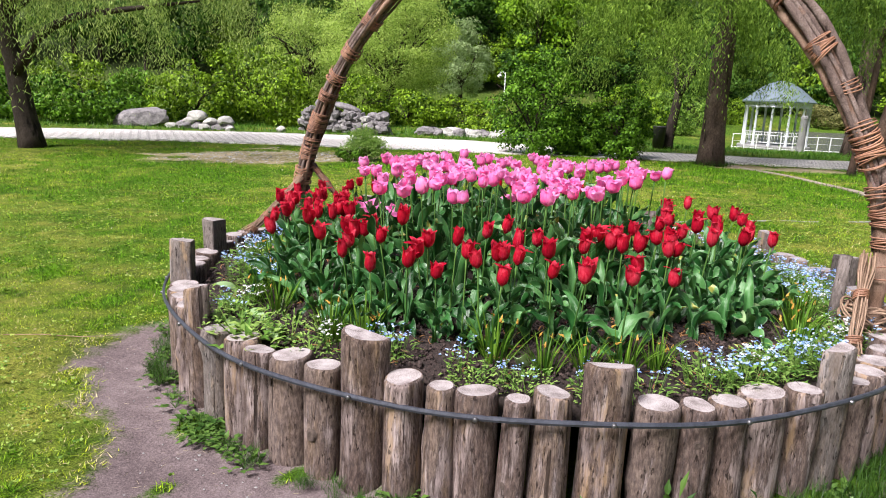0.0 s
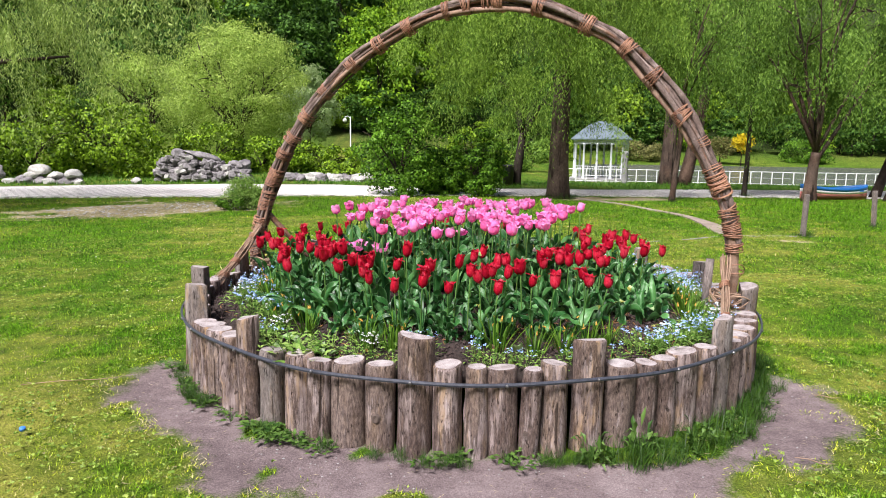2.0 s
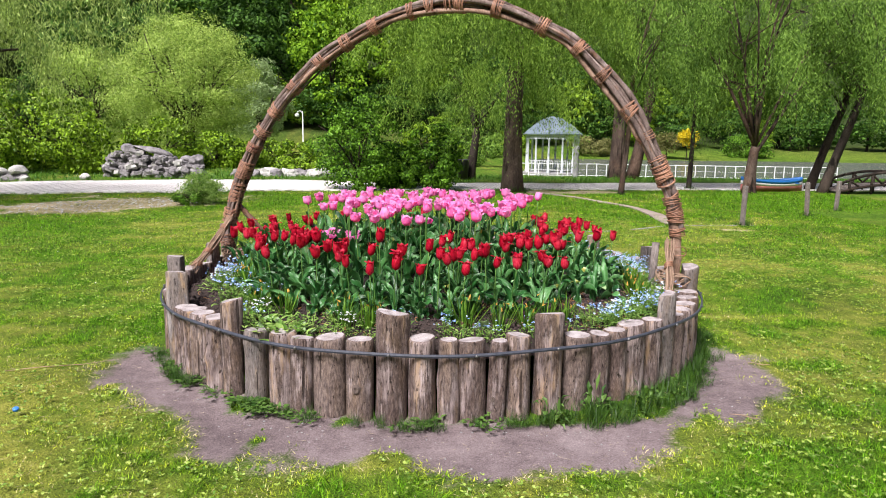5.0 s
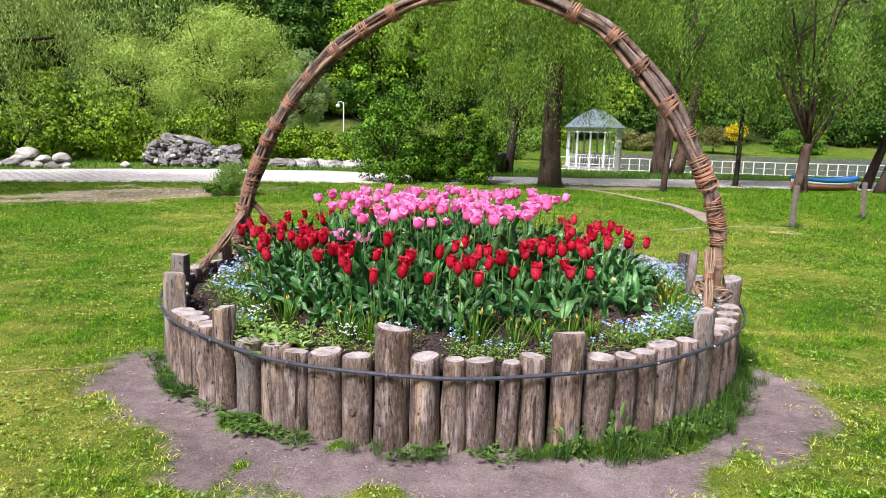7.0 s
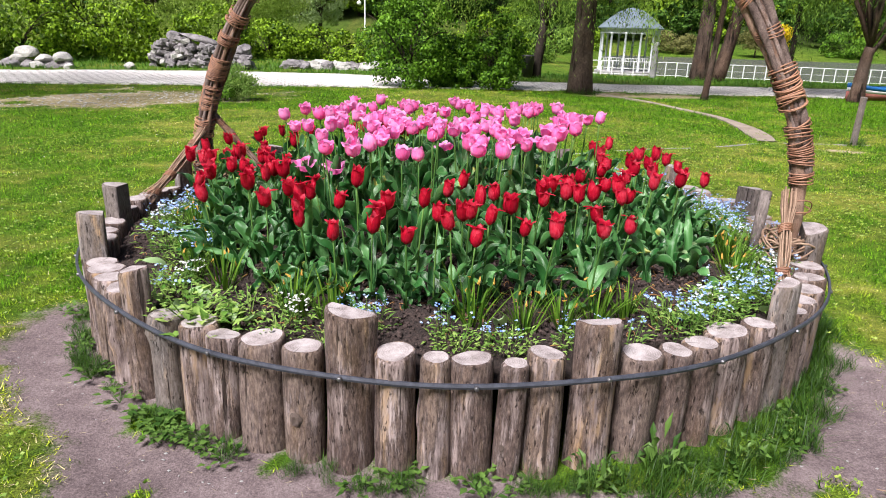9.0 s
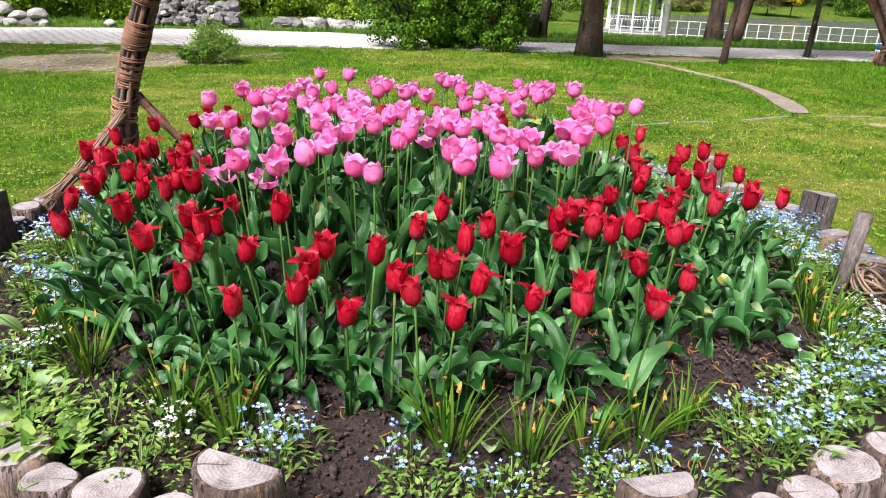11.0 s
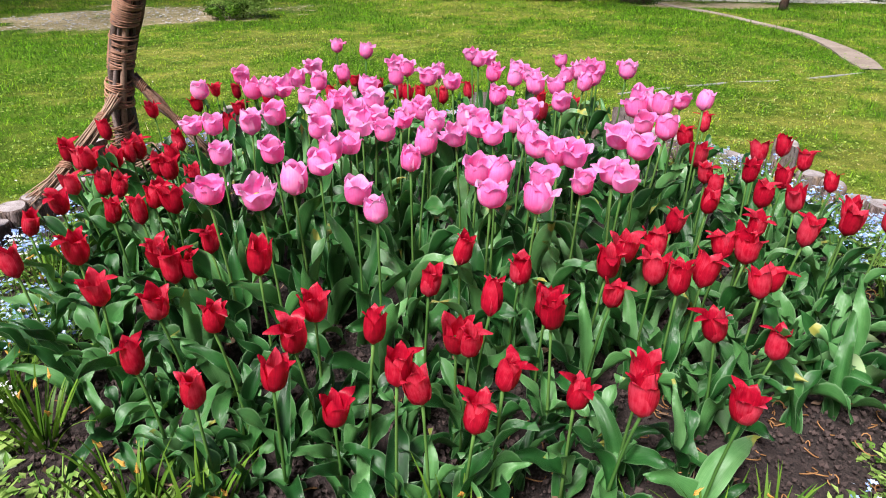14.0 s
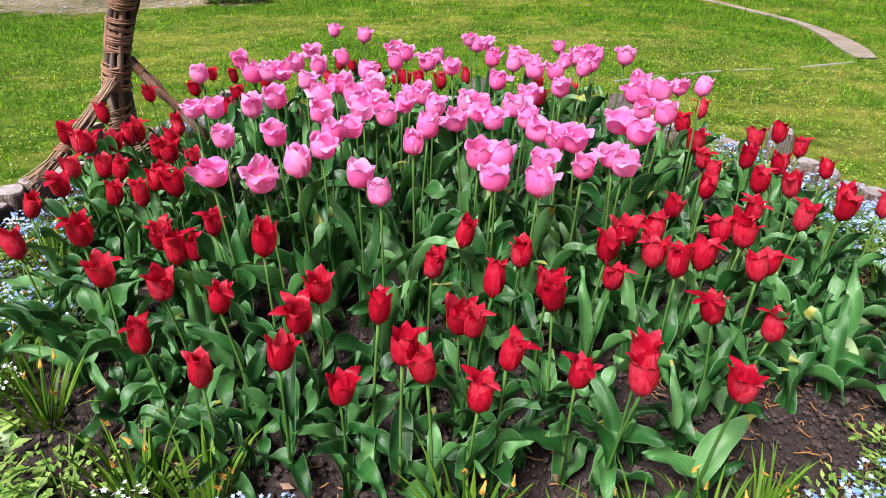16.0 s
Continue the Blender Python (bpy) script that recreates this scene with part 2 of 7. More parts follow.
def end_grain_material():
    """Sawn log ends: rings, radial checks, grey weathering."""
    m, n, l, p = material("sawn_log_end")
    tc = n.new("ShaderNodeTexCoord").outputs["Object"]
    v = coords(n, l)
    w = n.new("ShaderNodeTexWave")
    w.wave_type, w.rings_direction = 'RINGS', 'Z'
    w.inputs["Scale"].default_value, w.inputs["Distortion"].default_value, w.inputs["Detail"].default_value = 38.0, 4.0, 4.0
    l.new(tc, w.inputs["Vector"])
    g = noise_of(n, l, v, 16.0, 4)
    fine = noise_of(n, l, v, 220.0, 4)
    f = maths(n, l, 'ADD', maths(n, l, 'MULTIPLY', w.outputs["Fac"], 0.07), maths(n, l, 'ADD', maths(n, l, 'MULTIPLY', g, 0.59), maths(n, l, 'MULTIPLY', fine, 0.34)))
    col = ramp_of(n, l, f, [(0.36, (0.17, 0.14, 0.135)), (0.49, (0.33, 0.29, 0.285)), (0.62, (0.47, 0.43, 0.43))])
    # drying checks that run out from the heart
    ray = n.new("ShaderNodeTexGradient")
    ray.gradient_type = 'RADIAL'
    l.new(tc, ray.inputs[0])
    sw = n.new("ShaderNodeCombineXYZ")
    l.new(maths(n, l, 'ADD', maths(n, l, 'MULTIPLY', ray.outputs["Fac"], 17.0), maths(n, l, 'ADD', maths(n, l, 'MULTIPLY', n.new("ShaderNodeObjectInfo").outputs["Random"], 50.0), maths(n, l, 'MULTIPLY', noise_of(n, l, v, 30.0, 2), 0.5))), sw.inputs[0])
    check = ramp_of(n, l, noise_of(n, l, sw.outputs[0], 1.0, 1, 0.4), [(0.3, (1, 1, 1)), (0.325, (0, 0, 0))])
    col = mixed(n, l, maths(n, l, 'MULTIPLY', check, 0.75), col, (0.03, 0.02, 0.016))
    l.new(col, p.inputs["Base Color"])
    p.inputs["Roughness"].default_value = 0.85
    bumped(n, l, p, maths(n, l, 'SUBTRACT', f, check), 0.5, 0.006)
    return m


M_BARK = log_material("half_peeled_log", [(0.09, 0.065, 0.06), (0.27, 0.213, 0.2), (0.52, 0.435, 0.42)], [(0.02, 0.013, 0.011), (0.08, 0.053, 0.043), (0.22, 0.163, 0.135)], 0.06)
M_PALEBARK = log_material("peeled_log", [(0.11, 0.085, 0.08), (0.31, 0.25, 0.24), (0.54, 0.46, 0.45)], [(0.035, 0.024, 0.02), (0.12, 0.086, 0.07), (0.26, 0.2, 0.165)], 0.01)
M_GREYWOOD = log_material("grey_weathered_wood", [(0.14, 0.122, 0.115), (0.28, 0.25, 0.24), (0.43, 0.395, 0.385)], [(0.08, 0.066, 0.06), (0.15, 0.125, 0.113), (0.26, 0.225, 0.21)], -0.03)
M_KNOT = plain("dark_branch_knot", (0.035, 0.024, 0.02), (0.2, 0.15, 0.125), 60.0, 0.85, 0.8, 160.0, None, 0.0, 0.006)
M_END = end_grain_material()
M_ROD = bark_material("willow_rod_bark", [(0.055, 0.038, 0.033), (0.17, 0.125, 0.11), (0.42, 0.34, 0.31)], [(0.06, 0.03, 0.02), (0.17, 0.095, 0.062), (0.36, 0.23, 0.165)], (0.012, 0.008, 0.006), (1, 1, 0.6), 40.0, 0.5, 0.006, 0.6)
M_POLE = bark_material("brown_pole_bark", [(0.14, 0.085, 0.062), (0.29, 0.19, 0.14), (0.44, 0.31, 0.235)], [(0.14, 0.08, 0.055), (0.3, 0.185, 0.125), (0.46, 0.3, 0.21)], (0.03, 0.018, 0.012), (1, 1, 0.3), 40.0, 0.5, 0.006, 0.6)
M_WITHY = plain("stripped_withy", (0.1, 0.035, 0.018), (0.47, 0.25, 0.155), 9.0, 0.55, 0.3, 120.0, None, 0.0, 0.002)
M_TWIG = plain("dry_twig", (0.14, 0.08, 0.05), (0.42, 0.29, 0.2), 14.0, 0.7, 0.3, 120.0, None, 0.0, 0.002)
M_TREEBARK = bark_material("furrowed_tree_bark", [(0.026, 0.019, 0.016), (0.085, 0.06, 0.048), (0.2, 0.15, 0.122)], [(0.025, 0.016, 0.012), (0.08, 0.05, 0.037), (0.19, 0.13, 0.095)], (0.008, 0.006, 0.005), (1, 1, 0.2), 11.0, 1.0, 0.05)
M_DARKBARK = bark_material("dark_tree_bark", [(0.016, 0.013, 0.011), (0.04, 0.031, 0.025), (0.085, 0.068, 0.055)], [(0.014, 0.01, 0.008), (0.035, 0.025, 0.019), (0.075, 0.056, 0.043)], (0.005, 0.004, 0.003), (1, 1, 0.25), 11.0, 0.8, 0.04)
M_CABLE = plain("dark_rubber_hose", (0.022, 0.025, 0.036), (0.075, 0.083, 0.11), 30.0, 0.5, 0.15, 200.0, None, 0.0, 0.002)
M_BOLT = plain("zinc_screw", (0.1, 0.1, 0.11), (0.25, 0.25, 0.26), 90.0, 0.4, 0.1, 300.0, None, 0.8, 0.001)
M_SOIL = plain("dark_garden_soil", (0.009, 0.006, 0.005), (0.085, 0.057, 0.05), 30.0, 0.95, 1.0, 110.0, None, 0.0, 0.05)
M_CRUMB = plain("soil_crumb", (0.014, 0.009, 0.008), (0.1, 0.068, 0.06), 25.0, 0.95, 0.6, 120.0)
M_CURL = plain("dry_bud_scale", (0.2, 0.085, 0.025), (0.42, 0.22, 0.08), 40.0, 0.7, 0.2)
M_DRY_LEAF = foliage("withered_leaf", (0.12, 0.07, 0.04), (0.45, 0.3, 0.2), 0.2, 0.7)
M_LEAF = tulip_leaf_material()
M_STEM = foliage("tulip_stem", (0.055, 0.15, 0.03), (0.13, 0.26, 0.06), 0.12, 0.45, 'object')
M_RED = petal_material("red_petal", (0.27, 0.002, 0.014), (0.63, 0.009, 0.042), (0.92, 0.12, 0.19))
M_PINK = petal_material("pink_petal", (1.0, 0.17, 0.5), (1.0, 0.345, 0.72), (1.0, 0.68, 0.91))
M_PISTIL = plain("tulip_heart", (0.2, 0.22, 0.05), (0.45, 0.42, 0.1), 60.0)
M_MYO_LEAF = foliage("forget_me_not_leaf", (0.1, 0.23, 0.04), (0.33, 0.5, 0.12), 0.35)
M_BLUE = foliage("forget_me_not_blossom", (0.2, 0.36, 0.78), (0.62, 0.74, 0.93), 0.15, 0.6, 'island', (0.93, 0.94, 0.95), 0.2)
M_WHITE_FLOWER = foliage("white_blossom", (0.7, 0.72, 0.75), (0.92, 0.92, 0.9), 0.15, 0.6, 'island', None, 0.2)
M_NARC = foliage("narcissus_leaf", (0.035, 0.11, 0.01), (0.17, 0.32, 0.033), 0.25, 0.42, 'island', (0.3, 0.33, 0.06))
M_FADED = foliage("faded_narcissus_flower", (0.45, 0.2, 0.025), (0.85, 0.55, 0.13), 0.25, 0.7)
M_WEED = foliage("weed_leaf", (0.09, 0.22, 0.03), (0.4, 0.56, 0.15), 0.3, 0.45)
M_PALE_LEAF = foliage("pale_broad_leaf", (0.3, 0.46, 0.2), (0.5, 0.66, 0.36), 0.3, 0.45, 'object', None, 0.4)
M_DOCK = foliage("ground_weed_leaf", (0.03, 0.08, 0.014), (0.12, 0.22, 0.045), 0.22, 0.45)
M_GRASS = lawn_blade_material("lawn_blade", (0.1, 0.275, 0.008), (0.42, 0.52, 0.035), (0.74, 0.66, 0.36), 0.28)
M_STRAW = plain("pale_straw", (0.22, 0.17, 0.1), (0.5, 0.42, 0.28), 20.0, 0.8, 0.1)
M_TUFT = foliage("lush_grass", (0.022, 0.085, 0.006), (0.11, 0.25, 0.022), 0.32, 0.45, 'island', (0.34, 0.36, 0.12), 0.3)
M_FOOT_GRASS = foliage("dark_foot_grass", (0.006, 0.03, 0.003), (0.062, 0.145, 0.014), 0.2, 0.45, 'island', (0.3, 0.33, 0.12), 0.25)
M_CLOVER = foliage("clover_leaf", (0.06, 0.17, 0.012), (0.4, 0.52, 0.1), 0.25, 0.42, 'island', (0.6, 0.6, 0.25), 0.35)
M_WILLOW = foliage("willow_leaf", (0.1, 0.19, 0.035), (0.56, 0.7, 0.22), 0.32, 0.5)
M_GREEN_WILLOW = foliage("green_willow_leaf", (0.022, 0.07, 0.008), (0.23, 0.39, 0.058), 0.22, 0.5)
M_WILLOW_LIGHT = foliage("light_willow_leaf", (0.032, 0.09, 0.007), (0.3, 0.47, 0.065), 0.24, 0.6)
M_PALE_WILLOW = foliage("silvery_willow_leaf", (0.2, 0.3, 0.12), (0.42, 0.53, 0.27), 0.45, 0.6)
M_BUSH = foliage("bush_leaf", (0.012, 0.05, 0.003), (0.29, 0.47, 0.026), 0.2, 0.45)
M_DARK_BUSH = foliage("dark_shrub_leaf", (0.008, 0.04, 0.004), (0.17, 0.36, 0.026), 0.22, 0.45)
M_FOREST = foliage("forest_leaf", (0.008, 0.035, 0.006), (0.1, 0.22, 0.03), 0.2, 0.6)
M_MAPLE = foliage("fresh_maple_leaf", (0.03, 0.1, 0.004), (0.26, 0.46, 0.022), 0.26, 0.6)
M_ROUND_WILLOW = foliage("yellow_green_willow_leaf", (0.17, 0.29, 0.04), (0.54, 0.69, 0.17), 0.34, 0.6)
M_BROWN_BUSH = foliage("brownish_bush_leaf", (0.09, 0.1, 0.03), (0.26, 0.26, 0.09), 0.3, 0.6)
M_YELLOW_BUSH = foliage("forsythia_bloom", (0.5, 0.38, 0.01), (0.8, 0.66, 0.03), 0.3)
M_ROCK = plain("grey_field_rock", (0.05, 0.047, 0.05), (0.33, 0.31, 0.315), 5.0, 0.9, 0.9, 24.0, None, 0.0, 0.04)
M_PALE_ROCK = plain("pale_limestone", (0.22, 0.215, 0.2), (0.56, 0.55, 0.52), 3.5, 0.9, 0.7, 28.0, None, 0.0, 0.03)
M_COLUMN = plain("pale_blue_grey_paint", (0.42, 0.46, 0.51), (0.62, 0.65, 0.68), 3.0, 0.5, 0.1, 40.0)
M_WHITE = plain("white_paint", (0.62, 0.64, 0.65), (0.8, 0.81, 0.81), 3.0, 0.5, 0.1, 40.0)
M_ROOF = plain("grey_blue_sheet_roof", (0.11, 0.15, 0.175), (0.19, 0.24, 0.27), 1.2, 0.45, 0.15, 12.0)
M_CONCRETE = plain("grey_concrete", (0.2, 0.2, 0.2), (0.36, 0.36, 0.35), 2.0, 0.85, 0.3, 30.0)
M_BLACK = plain("black_metal", (0.012, 0.012, 0.013), (0.035, 0.035, 0.036), 6.0, 0.5, 0.1)
M_BOAT_BLUE = plain("blue_boat_paint", (0.01, 0.12, 0.42), (0.03, 0.22, 0.62), 4.0, 0.45, 0.1)
M_BOAT_RED = plain("faded_red_boat_paint", (0.3, 0.085, 0.075), (0.5, 0.2, 0.17), 4.0, 0.6, 0.2)
M_CAP = plain("blue_plastic", (0.04, 0.16, 0.55), (0.06, 0.24, 0.7), 20.0, 0.35, 0.05)


def ground_material():
    m, n, l, p = material("lawn_and_bare_earth")
    tc = n.new("ShaderNodeTexCoord").outputs["Object"]
    at = n.new("ShaderNodeAttribute")
    at.attribute_name = "bare"
    patch = noise_of(n, l, tc, 0.7, 5, 0.6)
    mid = noise_of(n, l, tc, 6.0, 5, 0.7)
    fine = noise_of(n, l, tc, 90.0, 5, 0.8)
    f = maths(n, l, 'ADD', maths(n, l, 'MULTIPLY', patch, 0.3), maths(n, l, 'ADD', maths(n, l, 'MULTIPLY', mid, 0.3), maths(n, l, 'MULTIPLY', fine, 0.4)))
    lush = n.new("ShaderNodeAttribute")
    lush.attribute_name = "lush"
    thin = ramp_of(n, l, f, [(0.38, (0.035, 0.06, 0.01)), (0.48, (0.13, 0.16, 0.02)), (0.57, (0.27, 0.27, 0.05)), (0.7, (0.5, 0.44, 0.2))])
    rich = ramp_of(n, l, f, [(0.38, (0.018, 0.045, 0.004)), (0.5, (0.065, 0.14, 0.008)), (0.66, (0.17, 0.26, 0.024))])
    lawn = mixed(n, l, lush.outputs["Fac"], thin, rich)
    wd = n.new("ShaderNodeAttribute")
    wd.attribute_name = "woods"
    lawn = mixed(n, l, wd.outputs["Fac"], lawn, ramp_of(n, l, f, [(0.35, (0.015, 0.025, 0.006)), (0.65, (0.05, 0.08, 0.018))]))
    earth = ramp_of(n, l, f, [(0.38, (0.085, 0.064, 0.066)), (0.5, (0.195, 0.153, 0.155)), (0.62, (0.315, 0.262, 0.262))])
    grit = n.new("ShaderNodeValToRGB")
    grit.color_ramp.elements[0].position, grit.color_ramp.elements[1].position = 0.38, 0.62
    grit.color_ramp.elements[0].color, grit.color_ramp.elements[1].color = (0.3, 0.3, 0.3, 1), (1.5, 1.5, 1.5, 1)
    l.new(noise_of(n, l, tc, 140.0, 4, 0.75), grit.inputs[0])
    lawn = mixed(n, l, 1.0, lawn, grit.outputs[0], 'MULTIPLY')
    earth = mixed(n, l, 0.4, earth, mixed(n, l, 1.0, earth, grit.outputs[0], 'MULTIPLY'))
    sand = n.new("ShaderNodeAttribute")
    sand.attribute_name = "sandy"
    earth = mixed(n, l, sand.outputs["Fac"], earth, ramp_of(n, l, f, [(0.4, (0.13, 0.13, 0.045)), (0.5, (0.3, 0.25, 0.15)), (0.6, (0.5, 0.42, 0.3))]))
    edge = maths(n, l, 'ADD', at.outputs["Fac"], maths(n, l, 'ADD', maths(n, l, 'MULTIPLY', maths(n, l, 'SUBTRACT', mid, 0.5), 1.0), maths(n, l, 'MULTIPLY', maths(n, l, 'SUBTRACT', fine, 0.5), 1.0)))
    r = n.new("ShaderNodeValToRGB")
    r.color_ramp.elements[0].position, r.color_ramp.elements[1].position = 0.36, 0.64
    l.new(edge, r.inputs[0])
    l.new(mixed(n, l, r.outputs[0], lawn, earth), p.inputs["Base Color"])
    p.inputs["Roughness"].default_value = 0.95
    p.inputs["Specular IOR Level"].default_value = 0.15
    bumped(n, l, p, maths(n, l, 'ADD', fine, mid), 0.5, 0.02)
    return m


def path_material():
    """Pale setts: small stones in rows with dark joints, worn together."""
    m, n, l, p = material("pale_stone_setts")
    tc = n.new("ShaderNodeTexCoord").outputs["Object"]
    b = n.new("ShaderNodeTexBrick")
    b.inputs["Scale"].default_value = 1.0
    b.inputs["Brick Width"].default_value, b.inputs["Row Height"].default_value = 0.3, 0.2
    b.inputs["Mortar Size"].default_value = 0.022
    b.inputs["Color1"].default_value, b.inputs["Color2"].default_value = (0.88, 0.84, 0.815, 1), (0.75, 0.71, 0.685, 1)
    b.inputs["Mortar"].default_value = (0.17, 0.15, 0.13, 1)
    l.new(tc, b.inputs["Vector"])
    mid = noise_of(n, l, tc, 0.8, 5, 0.6)
    dust = noise_of(n, l, tc, 14.0, 4, 0.7)
    col = mixed(n, l, maths(n, l, 'MULTIPLY', mid, 0.5), b.outputs["Color"], (0.68, 0.66, 0.64))
    col = mixed(n, l, maths(n, l, 'MULTIPLY', dust, 0.2), col, (0.3, 0.26, 0.22))
    l.new(col, p.inputs["Base Color"])
    p.inputs["Roughness"].default_value = 0.9
    bumped(n, l, p, b.outputs["Fac"], -0.3, 0.01)
    return m


def water_material():
    m, n, l, p = material("pond_water")
    tc = n.new("ShaderNodeTexCoord").outputs["Object"]
    p.inputs["Base Color"].default_value = (0.13, 0.14, 0.12, 1)
    p.inputs["Roughness"].default_value = 0.22
    bumped(n, l, p, noise_of(n, l, tc, 2.5, 3), 0.06, 0.05)
    return m


M_GROUND, M_PATH, M_WATER = ground_material(), path_material(), water_material()
M_TRACK = plain("beaten_earth_track", (0.17, 0.13, 0.1), (0.38, 0.32, 0.27), 2.0, 0.95, 0.4, 30.0, None, 0.0, 0.02)

# ---- building blocks ----
rng = np.random.default_rng(7)


class Geo:
    """Gathers vertices and faces for one mesh."""
    def __init__(self):
        self.v, self.f, self.mi = [], [], []

    def add(self, verts, faces, mi=0):
        k = len(self.v)
        self.v.extend(tuple(map(float, q)) for q in verts)
        self.f.extend([tuple(int(i) + k for i in q) for q in faces])
        self.mi.extend([mi] * len(faces))
        return self

    def tube(self, pts, radii, sides=6, mi=0, caps=True, flat=None):
        pts = [Vector(q) for q in pts]
        if isinstance(radii, (int, float)):
            radii = [radii] * len(pts)
        verts, faces, side = [], [], None
        for i, q in enumerate(pts):
            d = (pts[min(i + 1, len(pts) - 1)] - pts[max(i - 1, 0)]).normalized()
            if side is None:
                side = d.orthogonal().normalized() if flat is None else Vector(flat)
            side = (side - d * side.dot(d)).normalized()
            up = d.cross(side)
            for s in range(sides):
                a = 2 * math.pi * s / sides
                verts.append(q + (side * math.cos(a) + up * math.sin(a)) * radii[i])
        for i in range(len(pts) - 1):
            for s in range(sides):
                faces.append((i * sides + s, i * sides + (s + 1) % sides, (i + 1) * sides + (s + 1) % sides, (i + 1) * sides + s))
        if caps:
            faces.append(tuple(range(sides - 1, -1, -1)))
            faces.append(tuple((len(pts) - 1) * sides + s for s in range(sides)))
        return self.add(verts, faces, mi)

    def box(self, c, size, rz=0.0, bevel=0.0, mi=0):
        bm = bmesh.new()
        bmesh.ops.create_cube(bm, size=1.0)
        for q in bm.verts:
            q.co = Vector((q.co.x * size[0], q.co.y * size[1], q.co.z * size[2]))
        if bevel:
            bmesh.ops.bevel(bm, geom=bm.edges[:], offset=bevel, segments=1, affect='EDGES')
        rot = Matrix.Rotation(rz, 3, 'Z')
        bm.verts.index_update()
        self.add([rot @ q.co + Vector(c) for q in bm.verts], [[q.index for q in f.verts] for f in bm.faces], mi)
        bm.free()
        return self

    def lathe(self, profile, sides=16, c=(0, 0, 0), mi=0):
        verts, faces, k = [], [], len(profile)
        for s in range(sides):
            a = 2 * math.pi * s / sides
            verts += [(c[0] + r * math.cos(a), c[1] + r * math.sin(a), c[2] + z) for r, z in profile]
        for s in range(sides):
            for i in range(k - 1):
                t = (s + 1) % sides
                faces.append((s * k + i, t * k + i, t * k + i + 1, s * k + i + 1))
        return self.add(verts, faces, mi)

    def mesh(self, name, mats, smooth=True):
        me = bpy.data.meshes.new(name)
        me.from_pydata(self.v, [], self.f)
        for mt in (mats if isinstance(mats, (list, tuple)) else [mats]):
            me.materials.append(mt)
        me.polygons.foreach_set("material_index", self.mi)
        if smooth:
            me.polygons.foreach_set("use_smooth", [True] * len(self.f))
        me.update()
        return me


def np_mesh(name, verts, faces, mat, smooth=False):
    """A large mesh from arrays: verts (n, 3), faces (m, k)."""
    me = bpy.data.meshes.new(name)
    m, k = faces.shape
    me.vertices.add(len(verts))
    me.vertices.foreach_set("co", np.asarray(verts, np.float32).ravel())
    me.loops.add(m * k)
    me.loops.foreach_set("vertex_index", np.asarray(faces, np.int32).ravel())
    me.polygons.add(m)
    me.polygons.foreach_set("loop_start", np.arange(0, m * k, k, dtype=np.int32))
    me.polygons.foreach_set("use_smooth", np.full(m, smooth))
    me.update(calc_edges=True)
    me.materials.append(mat)
    return me


def part(name, me, parent=None, label="", at=None):
    ob = new(name, me)
    if parent is not None:
        ob.parent = parent
    if at is not None:
        ob.matrix_basis = at
    if label:
        tagged(ob, label)
    return ob


def thing(name, label, category, at, group="", kind="", me=None):
    ob = new(name, me)
    ob.matrix_basis = at
    return tagged(ob, label, category, group, kind)


def bezier_line(pts, n):
    """n points of a smooth curve through pts (Catmull-Rom), evenly spaced."""
    P = np.array(pts, float)
    P = np.vstack([2 * P[0] - P[1], P, 2 * P[-1] - P[-2]])
    out = []
    for i in range(1, len(P) - 2):
        for u in np.linspace(0, 1, 24, endpoint=False):
            a, b, c, d = P[i - 1], P[i], P[i + 1], P[i + 2]
            out.append(0.5 * (2 * b + (c - a) * u + (2 * a - 5 * b + 4 * c - d) * u * u + (3 * b - a - 3 * c + d) * u ** 3))
    out.append(P[-2])
    out = np.array(out)
    s = np.r_[0, np.cumsum(np.linalg.norm(np.diff(out, axis=0), axis=1))]
    q = np.linspace(0, s[-1], n)
    return np.stack([np.interp(q, s, out[:, k]) for k in range(out.shape[1])], 1)


def unit(v):
    return v / np.maximum(np.linalg.norm(v, axis=1, keepdims=True), 1e-9)


def leaf_quads(base, way, length, width, seed=0, facing=None):
    """One rhombic leaf at each base, along way: (verts, faces)."""
    r = np.random.default_rng(seed)
    n = len(base)
    way = unit(way)
    side = unit(np.cross(way, unit(r.normal(size=(n, 3))) if facing is None else facing))
    L = (length * r.uniform(0.65, 1.25, (n, 1)))
    W = (width * r.uniform(0.7, 1.2, (n, 1)))
    nrm = np.cross(way, side)
    v = np.stack([base, base + way * L * 0.45 + side * W / 2 + nrm * W * 0.12, base + way * L, base + way * L * 0.45 - side * W / 2 + nrm * W * 0.12], 1).reshape(-1, 3)
    return v, np.arange(4 * n).reshape(n, 4)

# ---- the lie of the land ----
BED = (-0.41, 4.2)
BED_R = 1.95


def smooth_step(t):
    t = np.clip(t, 0, 1)
    return t * t * (3 - 2 * t)


def wobble(x, y, k, seed=0.0):
    """A cheap smooth noise, about -1 to 1, of wavelength about 6 / k."""
    return (np.sin(k * x + 1.3 * np.sin(k * 0.7 * y + seed) + seed) + np.sin(k * 1.13 * y + 1.7 * np.sin(k * 0.6 * x - seed) + 2 * seed)
            + 0.5 * np.sin(k * 2.3 * (x + 0.4 * y) + 3 * seed)) / 2.5


